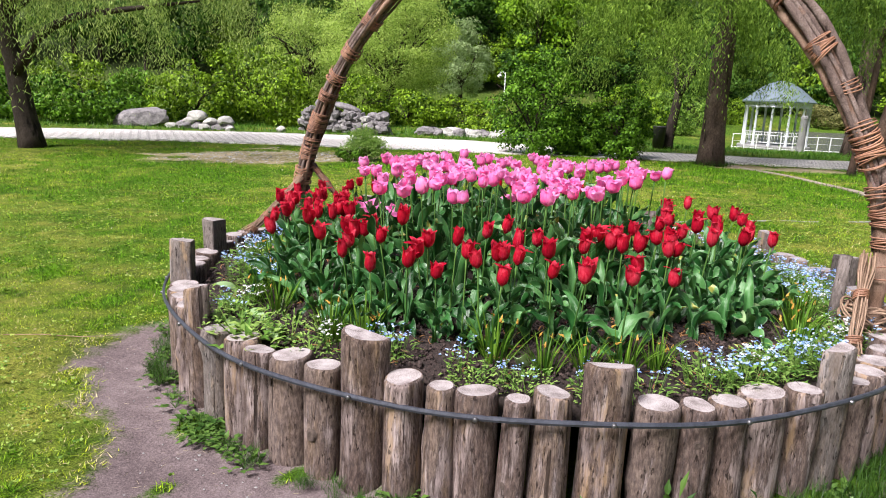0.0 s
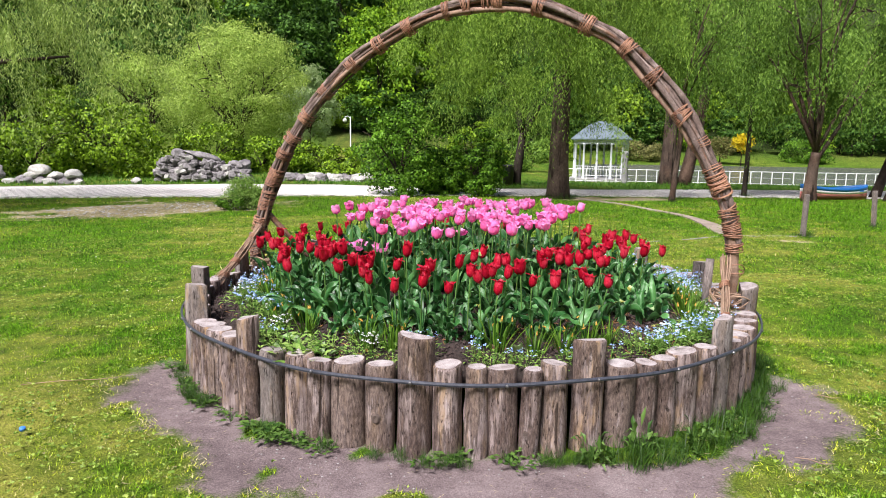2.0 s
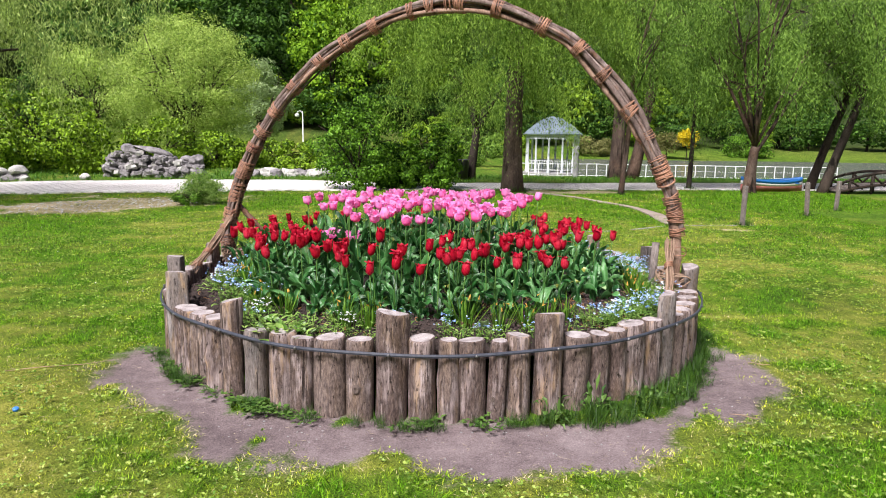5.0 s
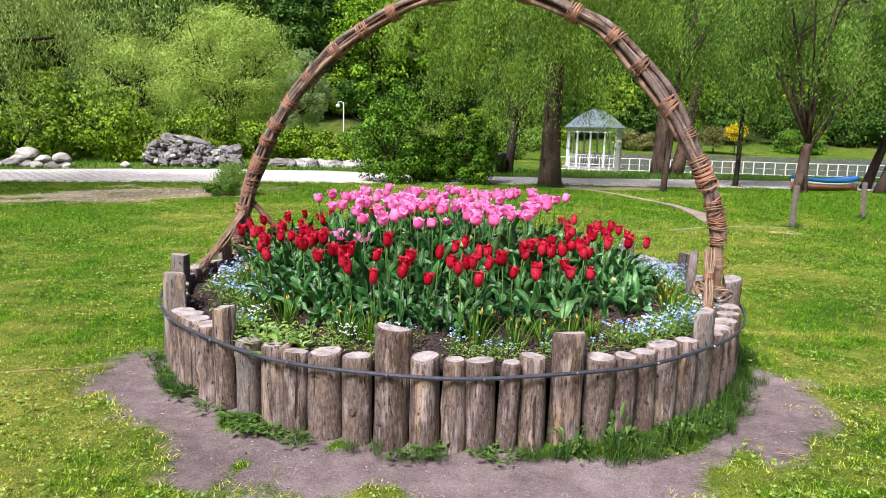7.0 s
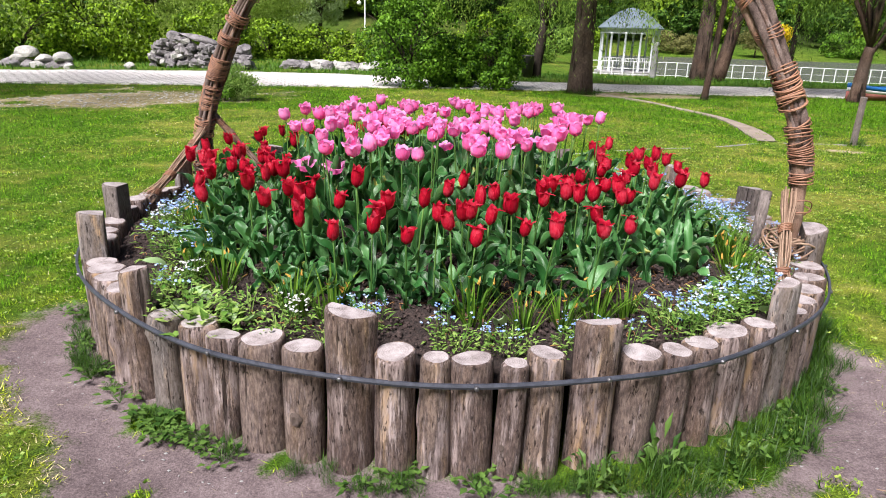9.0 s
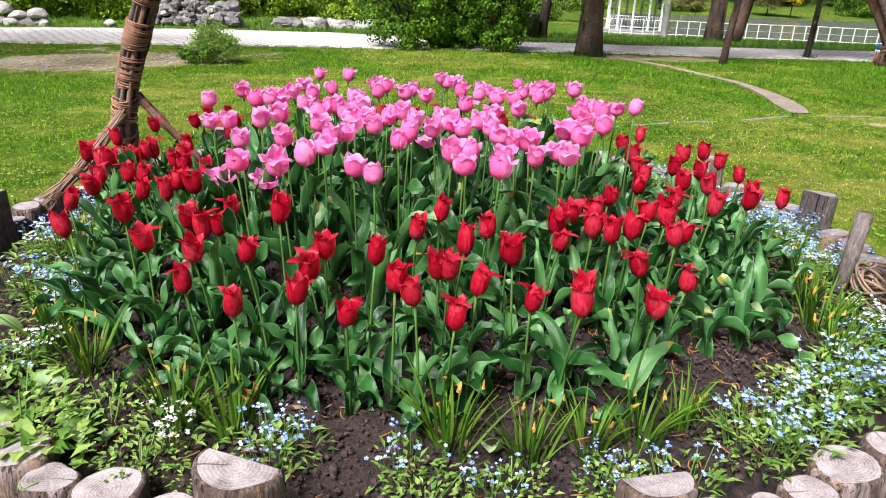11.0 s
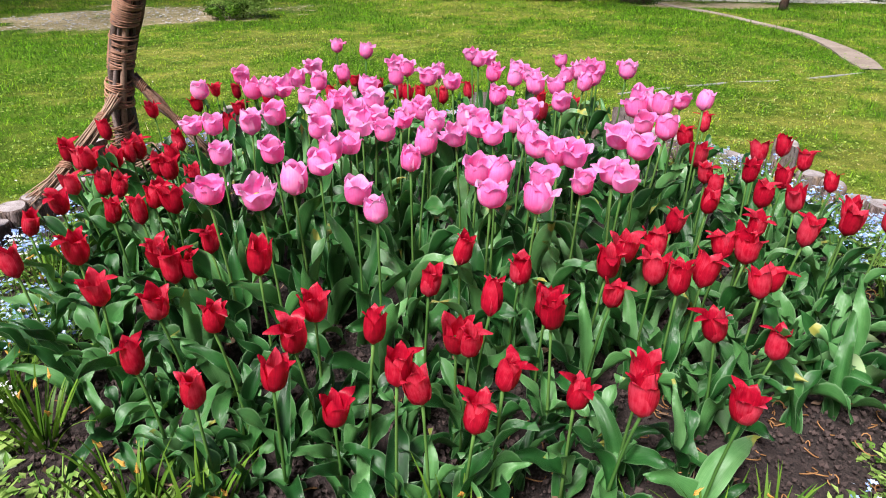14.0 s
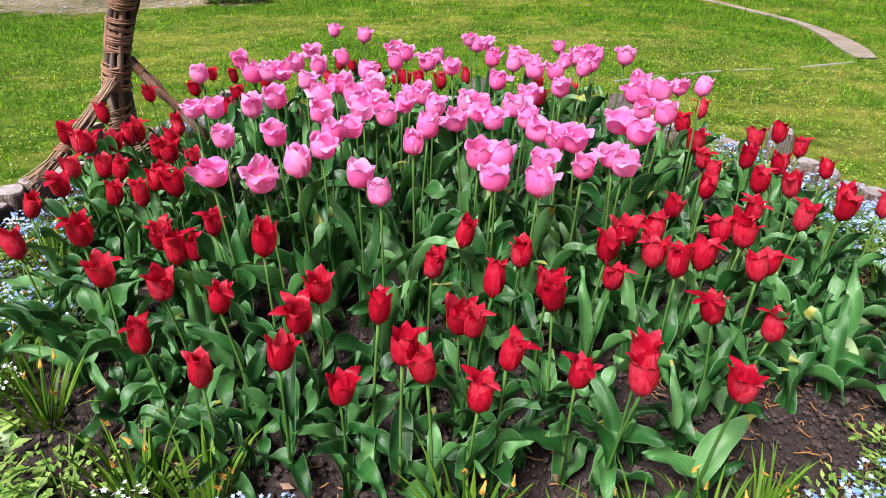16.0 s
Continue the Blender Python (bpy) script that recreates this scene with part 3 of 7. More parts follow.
def land(x, y):
    x, y = np.asarray(x, float), np.asarray(y, float)
    drop = 0.78 * smooth_step((y - 25) / 16) * smooth_step((x + 3) / 8)
    pond = 0.9 * smooth_step((y - 45.5) / 3) * smooth_step((x - 9 - 0.22 * np.maximum(0, y - 48)) / 3) * smooth_step((107 - y) / 5)
    far = 1.7 * smooth_step((y - 104) / 25) * smooth_step((x - 2) / 8)
    start = 74 + 58 * smooth_step((x - 2) / 18)
    hill = 0.5 * np.clip(y - start, 0, 130)
    near = 0.018 * wobble(x, y, 1.6, 1.0) * smooth_step((np.hypot(x - BED[0], y - BED[1]) - 2) / 3)
    return -drop - pond + far + hill + near


def patchy(x, y, scale, seed=0):
    """Irregular smooth noise, 0 to 1, with spots of about 1 / scale metres."""
    x, y = np.asarray(x, float) * scale + 31.7 * seed, np.asarray(y, float) * scale - 17.3 * seed
    i, j = np.floor(x), np.floor(y)
    u, v = smooth_step(x - i), smooth_step(y - j)
    def spot(a, b):
        s = np.sin(a * 127.1 + b * 311.7) * 43758.5453
        return s - np.floor(s)
    return (spot(i, j) * (1 - u) + spot(i + 1, j) * u) * (1 - v) + (spot(i, j + 1) * (1 - u) + spot(i + 1, j + 1) * u) * v


def lushness(x, y):
    """How rich the grass grows, 0 dry and thin to 1 dark and thick, with some tree shade counted in."""
    q = 0.27 * patchy(x, y, 0.45, 1) + 0.22 * patchy(x, y, 1.3, 2) + 0.28 * patchy(x, y, 4.0, 3) + 0.23 * patchy(x, y, 10.0, 4)
    # at the back right, lusher growth plus shade of the crowns painted as darker grass
    side = 0.12 * smooth_step((-1.5 - np.asarray(x, float)) / 2.5) * smooth_step((np.asarray(y, float) - 3.0) / 3) - 0.08 * smooth_step((np.asarray(x, float) - 1) / 2) + 0.4 * smooth_step((np.asarray(y, float) - 10.5) / 1.5) * smooth_step((np.asarray(x, float) - 1) / 3) - 0.16 * smooth_step((3.6 - np.asarray(y, float)) / 1.2) + 0.14 * smooth_step((np.asarray(y, float) - 6.2) / 1.5)
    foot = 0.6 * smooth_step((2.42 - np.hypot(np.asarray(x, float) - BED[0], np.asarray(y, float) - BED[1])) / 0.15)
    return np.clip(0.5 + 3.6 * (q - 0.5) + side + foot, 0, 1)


# the grass along the logs reaches out to here, going round
RING_A, RING_IN = [190, 198, 220, 232, 250, 275, 286, 295, 307, 318, 339, 350], [2.12, 2.04, 2.0, 2.0, 1.98, 2.0, 2.15, 2.24, 2.24, 2.18, 2.14, 2.12]


def bareness(x, y):
    """How bare the earth lies: 1 trodden earth, 0 lawn."""
    x, y = np.asarray(x, float), np.asarray(y, float)
    dx, dy = x - BED[0], y - BED[1]
    r, a = np.hypot(dx, dy), np.degrees(np.arctan2(dy, dx)) % 360
    w = wobble(x, y, 3.0, 2.0) * 0.14 + wobble(x, y, 9.0, 4.0) * 0.09 + wobble(x, y, 23.0, 1.0) * 0.05
    # a trodden ring along the front of the bed, widest at its left shoulder
    span = smooth_step((a - 186) / 22) * smooth_step((349 - a) / 20)
    outer = np.interp(a, [188, 200, 219, 229, 237, 243, 250, 281, 288, 303, 309, 316, 324, 339, 349], [2.1, 2.34, 2.45, 2.42, 2.5, 2.68, 2.65, 2.56, 2.6, 2.61, 2.68, 2.58, 2.49, 2.47, 2.2])
    ring = smooth_step((outer + 0.27 + w * 1.0 - r) / 0.58) * smooth_step((r - np.interp(a, RING_A, RING_IN) + 0.07 + w * 0.25) / 0.13) * span
    ring = ring * (1 - 0.75 * (patchy(x, y, 5.0, 7) > 0.86))
    # gravelly patch beyond the lawn, and the trodden way at the far right
    u, v = (x + 6.6) / 2.3, (y - 14.1 - 0.25 * (x + 6.6)) / 2.1
    patch = 0.95 * smooth_step((1.25 - np.hypot(u, v) + 0.9 * (patchy(x, y, 0.9, 5) - 0.5) + 0.5 * (patchy(x, y, 3.0, 6) - 0.5)) / 0.9)
    patch = np.maximum(patch, 0.85 * smooth_step((1.15 - np.hypot((x - 4.6) / 2.2, (y - 18.6 - 0.12 * (x - 4.6)) / 0.7) + 0.7 * (patchy(x, y, 1.2, 8) - 0.5)) / 0.6))
    patch = np.maximum(patch, 0.8 * smooth_step((1.1 - np.hypot((x - 5.3) / 0.5, (y - 10.1) / 0.14)) / 0.5))
    return np.clip(np.maximum(ring, patch), 0, 1)


def spaced(lo, hi, step, far_lo, far_hi):
    mid = np.arange(lo, hi + step / 2, step)
    def out(a, end):
        pts, s, q = [], step, a
        while abs(end - q) > s:
            s *= 1.22
            q = q + math.copysign(s, end - a)
            pts.append(q)
        return pts + [end]
    return np.array(out(lo, far_lo)[::-1] + list(mid) + out(hi, far_hi))


gx, gy = spaced(-9, 8, 0.1, -420, 420), spaced(-3.5, 15.5, 0.1, -300, 520)
GX, GY = np.meshgrid(gx, gy)
GZ = land(GX, GY)
bare = bareness(GX, GY)
GZ = GZ + 0.012 * wobble(GX, GY, 7.0, 3.0) * (np.abs(GX) < 12) - 0.02 * bare * (GY < 11)
nx, ny = len(gx), len(gy)
idx = np.arange(nx * ny).reshape(ny, nx)
gf = np.stack([idx[:-1, :-1], idx[:-1, 1:], idx[1:, 1:], idx[1:, :-1]], -1).reshape(-1, 4)
gmesh = np_mesh("ground", np.stack([GX, GY, GZ], -1).reshape(-1, 3), gf, M_GROUND, True)
att = gmesh.attributes.new("bare", 'FLOAT', 'POINT')
att.data.foreach_set("value", bare.ravel().astype(np.float32))
gmesh.attributes.new("sandy", 'FLOAT', 'POINT').data.foreach_set("value", (smooth_step((GY - 8) / 2)).ravel().astype(np.float32))
gmesh.attributes.new("lush", 'FLOAT', 'POINT').data.foreach_set("value", lushness(GX, GY).ravel().astype(np.float32))
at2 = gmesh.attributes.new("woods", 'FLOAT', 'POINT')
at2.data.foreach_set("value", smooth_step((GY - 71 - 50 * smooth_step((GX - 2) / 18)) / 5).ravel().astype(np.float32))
thing("ground", "green lawn with trodden bare earth round the flower bed", "ground", pose(0, 0, 0), "", "structure", gmesh)


def strip(name, front, back, n, lift, mat, label, category, rise=0.0):
    """A sheet between two lines over the ground, with an edge."""
    F, B = bezier_line(front, n), bezier_line(back, n)
    rows = 9
    V = []
    for j in range(rows):
        u = j / (rows - 1)
        q = F * (1 - u) + B * u
        V.append(np.c_[q, land(q[:, 0], q[:, 1]) + lift + rise * math.sin(math.pi * u)])
    V = [np.c_[F, land(F[:, 0], F[:, 1]) - 0.08]] + V + [np.c_[B, land(B[:, 0], B[:, 1]) - 0.08]]
    rows += 2
    i = np.arange(rows * n).reshape(rows, n)
    f = np.stack([i[:-1, :-1], i[:-1, 1:], i[1:, 1:], i[1:, :-1]], -1).reshape(-1, 4)
    return thing(name, label, category, pose(0, 0, 0), "", "structure", np_mesh(name, np.concatenate(V), f, mat))


PATH_FRONT = [(-60, -14), (-30, 3), (-19, 10.6), (-14.6, 13.8), (-11.6, 15.7), (-9.2, 16.55), (-6.4, 17.35), (-3.3, 18.3), (1.3, 19.2), (5.2, 19.7), (9.8, 20.0), (18, 20.4), (45, 20)]
PATH_BACK = [(-62, -11), (-32, 6.4), (-21, 14), (-16.8, 17.4), (-13.9, 19.7), (-9.84, 21.9), (-6.5, 22.9), (-3.2, 22.8), (2.1, 22.4), (6.3, 22.9), (10.9, 23.6), (19, 24.6), (45, 26)]
path = strip("path", PATH_FRONT, PATH_BACK, 140, 0.03, M_PATH, "pale stone-sett park path crossing behind the lawn", "path")
setts = [Geo().box((0, 0, 0), (0.34 + 0.05 * k, 0.16, 0.09), 0, 0.015).mesh("sett", M_PALE_ROCK, False) for k in range(3)]
for line, inward in ((PATH_FRONT, 0.09), (PATH_BACK, -0.09)):
    edge_line = [(x, y) for x, y in bezier_line(line, 420) if -24 < x < 14]
    for k in range(1, len(edge_line) - 1):
        (xa, ya), (xb, yb) = edge_line[k], edge_line[k + 1]
        if k % 2:
            part("sett", setts[k % 3], path, "", pose(xa, ya + inward, float(land(xa, ya)) - 0.006 + 0.004 * math.sin(k * 2.7), 0, 0, math.degrees(math.atan2(yb - ya, xb - xa)) + 4 * math.sin(k * 1.9)))
strip("track", [(3.3, 18.9), (3.72, 17.7), (4.36, 16.0), (4.72, 13.9), (4.68, 12.6), (4.44, 11.4), (4.3, 10.62)],
      [(3.45, 19.0), (3.88, 17.9), (4.52, 16.1), (4.9, 14.1), (5.0, 12.6), (4.84, 11.5), (4.58, 10.66)], 50, 0.02, M_TRACK, "trodden bare-earth track through the grass", "path")
strip("kerb_strip", [(1.0, 8.8), (2.23, 9.52), (3.1, 9.88), (4.08, 10.32), (4.6, 10.56), (6.4, 10.75)], [(0.98, 8.84), (2.21, 9.56), (3.09, 9.92), (4.07, 10.36), (4.6, 10.6), (6.4, 10.79)], 30, 0.006, M_CONCRETE, "thin grey concrete edging strip sunk in the lawn", "edging")

wx, wy = np.meshgrid(np.linspace(5, 160, 12), np.linspace(44.5, 108, 10))
wi = np.arange(120).reshape(10, 12)
thing("pond", "still dull-green pond water behind a white railing", "water", pose(0, 0, 0), "", "structure",
      np_mesh("pond", np.stack([wx, wy, np.full(wx.shape, -1.02)], -1).reshape(-1, 3), np.stack([wi[:-1, :-1], wi[:-1, 1:], wi[1:, 1:], wi[1:, :-1]], -1).reshape(-1, 4), M_WATER))

# ---- the basket bed: log palisade, hose, soil ----
def soil_height(x, y):
    r2 = (x - BED[0]) ** 2 + (y - BED[1]) ** 2
    return 0.36 + 0.15 * np.maximum(0, 1 - r2 / 3.24)


def ring_wide(a):
    """How much farther out the ring stands at a degrees."""
    return 0.035 * max(0.0, math.cos(math.radians(a + 8))) ** 2


def log_mesh(dia, height, half, seed, mats):
    """A standing log, its foot sunk; half: a half-round one, flat on its +x side."""
    r = np.random.default_rng(seed)
    R, sides, rings = dia / 2, 24, 12
    zs = np.r_[np.linspace(-0.1, height - 0.012, rings), height - 0.004, height]
    lean, ph, kz = r.normal(0, 0.006, 2), r.uniform(0, 6.28, 4), r.uniform(0.1, height)
    ka, kb = r.uniform(0, 6.28), r.uniform(0.25, 0.9) * R * (r.random() < 0.6)
    tilt = r.normal(0, 0.055 if not half else 0.12, 2)
    g, ring_v = Geo(), []
    taper = r.uniform(-0.05, 0.08)
    for i, z in enumerate(zs):
        for s in range(sides):
            a = 2 * math.pi * s / sides
            rad = R * (1 + 0.045 * math.sin(2 * a + ph[0]) + 0.03 * math.sin(3 * a + ph[1] + 4 * z) + 0.02 * math.sin(5 * a + ph[2]) + 0.03 * math.sin(9 * z + ph[3]) - taper * z / height)
            rad += 0.35 * kb * math.exp(-((z - kz) / 0.035) ** 2 - ((math.cos(a - ka) - 1) / 0.12) ** 2)
            rad -= (0, 0.0025, 0.007)[max(0, i - rings + 1)]
            x, y = rad * math.cos(a), rad * math.sin(a)
            if half:
                x = min(x, 0.12 * R)
            dz = (tilt[0] * x + tilt[1] * y) if i >= rings - 1 else 0
            ring_v.append((x + lean[0] * z * 2, y + lean[1] * z * 2, z + dz))
    n = len(zs)
    faces = [(i * sides + s, i * sides + (s + 1) % sides, (i + 1) * sides + (s + 1) % sides, (i + 1) * sides + s) for i in range(n - 1) for s in range(sides)]
    g.add(ring_v, faces, 0)
    # sawn end inside a thin rim of bark
    top = [ring_v[(n - 1) * sides + s] for s in range(sides)]
    c = np.mean(top, 0)
    rim = [tuple(c + (np.array(q) - c) * r.uniform(0.93, 0.965) + np.array((0, 0, 0.001))) for q in top]
    mid = [tuple(c + (np.array(q) - c) * 0.55 + np.array((0, 0, r.normal(0, 0.0005)))) for q in top]
    g.add(top + rim, [(s, (s + 1) % sides, sides + (s + 1) % sides, sides + s) for s in range(sides)], 0)
    g.add(rim + mid + [tuple(c)], [(s, (s + 1) % sides, sides + (s + 1) % sides, sides + s) for s in range(sides)] + [(sides + s, sides + (s + 1) % sides, 2 * sides) for s in range(sides)], 1)
    me = g.mesh("log", mats)
    flat = [f.index for f in me.polygons if f.material_index == 1]
    for i in flat:
        me.polygons[i].use_smooth = False
    return me


palisade = thing("log_palisade", "ring of weathered brown round logs edging a basket-shaped flower bed", "flower bed edging", pose(BED[0], BED[1], 0))
# the logs along the front, going round: degrees, thickness, height
FRONT_LOGS = [
    (236.1, 0.155, 0.398), (241.5, 0.158, 0.412), (245.3, 0.135, 0.4), (250.4, 0.172, 0.414), (255.4, 0.15, 0.42), (265.4, 0.148, 0.442),
    (269.5, 0.118, 0.436), (273.3, 0.15, 0.43), (276.9, 0.094, 0.432), (280.6, 0.143, 0.446), (291.2, 0.148, 0.417), (295.4, 0.12, 0.41),
    (299.5, 0.142, 0.412), (304.0, 0.165, 0.425), (308.9, 0.13, 0.424), (318.3, 0.12, 0.40), (322.4, 0.135, 0.405), (326.6, 0.16, 0.41), (331.2, 0.16, 0.42), (335.9, 0.165, 0.43),
]
TALL_LOGS = [(230.6, 0.15, 0.55), (260.5, 0.172, 0.575), (286.0, 0.165, 0.55), (313.4, 0.14, 0.562), (341.0, 0.2, 0.575), (9.5, 0.2, 0.575), (32, 0.16, 0.56), (61, 0.16, 0.56), (89, 0.16, 0.57), (113, 0.16, 0.56), (137, 0.16, 0.56), (163, 0.15, 0.56), (188, 0.21, 0.585), (207, 0.21, 0.585)]


def knot_mesh(seed):
    r = np.random.default_rng(seed)
    g = Geo().lathe([(1.5, -0.3), (1.25, 0.02), (1.0, 0.3), (0.8, 0.42), (0.6, 0.3), (0.0, 0.22)], 10)
    g.v = [(x * r.uniform(0.85, 1.15), y * r.uniform(0.85, 1.15), z * r.uniform(0.8, 1.2)) for x, y, z in g.v]
    return g.mesh("knot", M_KNOT)


KNOTS = [knot_mesh(240 + k) for k in range(3)]


def add_log(a, dia, h, half, seed):
    r = np.random.default_rng(seed)
    mats = [[M_BARK, M_END], [M_BARK, M_END], [M_PALEBARK, M_END], [M_GREYWOOD, M_END]][r.integers(0, 4)]
    if half and (a > 300 or a < 215):
        mats = [M_GREYWOOD, M_END]
    R = 2.03 - dia / 2 + ring_wide(a)
    q = math.radians(a)
    turn = a + 180 + (0 if half else r.uniform(0, 360))
    log = part("log", log_mesh(dia, h, half, seed, mats), palisade, "tall half-round post with a sawn top" if half else "", pose(R * math.cos(q), R * math.sin(q), 0, 0, 0, turn))
    # a branch stub cut off, facing outward
    if r.random() < (0.25 if half else 0.55):
        k = radians(a - turn) + r.normal(0, 0.5)
        z, size = r.uniform(0.1, 0.9) * min(h, 0.4), r.uniform(0.009, 0.019)
        part("knot", KNOTS[int(r.integers(0, 3))], log, "", pose(dia * 0.475 * math.cos(k), dia * 0.475 * math.sin(k), z, 0, 0, math.degrees(k)) @ pose(0, 0, 0, 0, 90, 0) @ Matrix.Diagonal((size * 1.3, size, size, 1)))


for k, (a, dia, h) in enumerate(FRONT_LOGS):
    add_log(a, dia, h, False, 100 + k)
for k, (a, dia, h) in enumerate(TALL_LOGS):
    add_log(a, dia, h, True, 200 + k)
around = sorted(a % 360 for a, _, _ in TALL_LOGS)
seed = 300
for a0, a1 in zip(around, around[1:] + [around[0] + 360]):
    if 228 < a0 < 330:
        continue
    lo, hi = a0 + 2.6, a1 - 2.6
    n = max(1, round((hi - lo) / 4.35))
    for i in range(n):
        seed += 1
        w = (hi - lo) / n
        add_log(lo + w * (i + 0.5), math.radians(w) * 1.95 * rng.uniform(0.93, 1.02), rng.uniform(0.40, 0.45) - (0.03 if 195 < lo < 228 else 0), False, seed)

ring = [((2.047 + ring_wide(math.degrees(q))) * math.cos(q) * (1 + 0.002 * math.sin(9 * q)), (2.047 + ring_wide(math.degrees(q))) * math.sin(q) * (1 + 0.002 * math.sin(9 * q)), 0.374 + 0.006 * math.sin(5 * q + 1) + 0.004 * math.sin(13 * q)) for q in np.linspace(0, 2 * math.pi, 161)]
hose = Geo()
prof = [(-0.006, -0.0085), (0.003, -0.0092), (0.0065, 0), (0.003, 0.0092), (-0.006, 0.0085)]
hv, hf = [], []
for i, q in enumerate(ring[:-1]):
    d = Vector((q[0], q[1], 0)).normalized()
    hv += [(q[0] + d.x * a, q[1] + d.y * a, q[2] + b) for a, b in prof]
for i in range(160):
    for s in range(5):
        j = (i + 1) % 160
        hf.append((i * 5 + s, j * 5 + s, j * 5 + (s + 1) % 5, i * 5 + (s + 1) % 5))
hose.add(hv, hf)
cable = part("hose", hose.mesh("hose", M_CABLE, False), palisade, "dark rubber hose screwed round the logs")
screw = Geo().lathe([(0, 0.006), (0.006, 0.006), (0.0085, 0.003), (0.0095, -0.004)], 10).mesh("screw", M_BOLT)
for a in (230.6, 246, 260.5, 273.3, 286, 299.5, 313.4, 331, 342, 207, 215, 10, 40, 80, 120, 160, 188):
    q = math.radians(a)
    part("screw", screw, cable, "", pose((2.058 + ring_wide(a)) * math.cos(q), (2.058 + ring_wide(a)) * math.sin(q), 0.374 + 0.006 * math.sin(5 * q + 1) + 0.004 * math.sin(13 * q), 0, 90, a))

# soil of the bed
sr, sa = np.linspace(0, 1.93, 100), np.linspace(0, 2 * math.pi, 321)[:-1]
SR, SA = np.meshgrid(sr, sa)
SX, SY = BED[0] + SR * np.cos(SA), BED[1] + SR * np.sin(SA)
SZ = soil_height(SX, SY) + 0.012 * wobble(SX, SY, 12, 1) + 0.009 * wobble(SX, SY, 37, 2) + 0.007 * np.abs(wobble(SX, SY, 90, 3)) + 0.005 * wobble(SX, SY, 150, 5) - 0.05 * smooth_step((SR - 1.75) / 0.18)
si = np.arange(SR.size).reshape(SR.shape)
sn = np.roll(si, -1, 0)
thing("bed_soil", "dark crumbly garden soil heaped inside the log ring", "soil", pose(0, 0, 0), "", "structure",
      np_mesh("bed_soil", np.stack([SX, SY, SZ], -1).reshape(-1, 3), np.stack([si[:, :-1], si[:, 1:], sn[:, 1:], sn[:, :-1]], -1).reshape(-1, 4), M_SOIL, True))

# ---- the basket's handle: a bundle of willow rods, bound with withies ----
FOOT_A, FOOT_B = np.array((-2.15, 4.85)), np.array((1.33, 3.6))
ALONG = (FOOT_B - FOOT_A) / np.linalg.norm(FOOT_B - FOOT_A)
ARCH = bezier_line([(-0.02, 0.32), (-0.02, 0.72), (0.18, 1.26), (0.47, 1.70), (0.87, 2.09), (1.37, 2.37), (1.72, 2.48), (2.02, 2.51), (2.36, 2.46), (2.68, 2.33), (2.97, 2.16), (3.34, 1.74), (3.60, 1.29), (3.74, 0.86), (3.75, 0.3)], 121)
ARCH3 = np.c_[FOOT_A[0] + ALONG[0] * ARCH[:, 0], FOOT_A[1] + ALONG[1] * ARCH[:, 0], ARCH[:, 1]]
ACROSS = np.array((-ALONG[1], ALONG[0], 0.0))
tang = unit(np.gradient(ARCH3, axis=0))
OUT = unit(np.cross(tang, ACROSS))
bundle_r = np.interp(np.linspace(0, 1, 121), [0, 0.08, 0.2, 0.5, 0.75, 0.9, 1], [0.042, 0.043, 0.046, 0.05, 0.051, 0.042, 0.03])

arch = thing("willow_arch", "tall basket-handle arch of brown willow rods bound with twisted withies", "garden arch", pose(0, 0, 0))
rr = np.random.default_rng(21)
for k in range(16):
    ph, tw = 2 * math.pi * k / 16 * 3 + rr.uniform(-0.3, 0.3), rr.uniform(-1.6, 1.6)
    thick = k in (2, 5, 9, 12, 13)
    # the thin rods end above the far foot, where one stout pole goes on into the ground
    i0, i1 = 0, (120 if k == 9 else int(rr.integers(103, 113)))
    if k % 3 == 1 and not thick:
        i0, i1 = (0, int(rr.integers(60, 100))) if k % 2 else (int(rr.integers(20, 50)), int(rr.integers(103, 112)))
    depth = (1.0, 0.55, 0.95)[k % 3]
    rad, pts = (rr.uniform(0.019, 0.025) if thick else rr.uniform(0.008, 0.0125)), []
    for i in range(i0, i1 + 1):
        u = i / 120
        a = ph + tw * u + 0.5 * math.sin(7 * u + k)
        off = bundle_r[i] * depth * (0.92 + 0.24 * math.sin(29 * u + 2 * k)) + 0.005 * math.sin(61 * u + k)
        if k == 9:
            off *= float(np.interp(i, [95, 112], [1.0, 0.15]))
        pts.append(ARCH3[i] + off * (math.cos(a) * ACROSS + math.sin(a) * OUT[i]))
    radii = [rad * (1.1 - 0.4 * abs(i / max(1, len(pts) - 1) - (0 if k % 2 and k != 9 and k != 13 else 1))) * (1 + 0.1 * math.sin(i * 1.7 + k) + 0.12 * (i % 9 == k % 9)) * (float(np.interp(i, [85, 110], [1.0, 1.75])) if k == 9 else 1) for i in range(len(pts))]
    part("rod", Geo().tube(pts, radii, 8).mesh("rod", M_POLE if k == 9 else M_ROD), arch, "stout pole of the handle" if k == 9 else "")


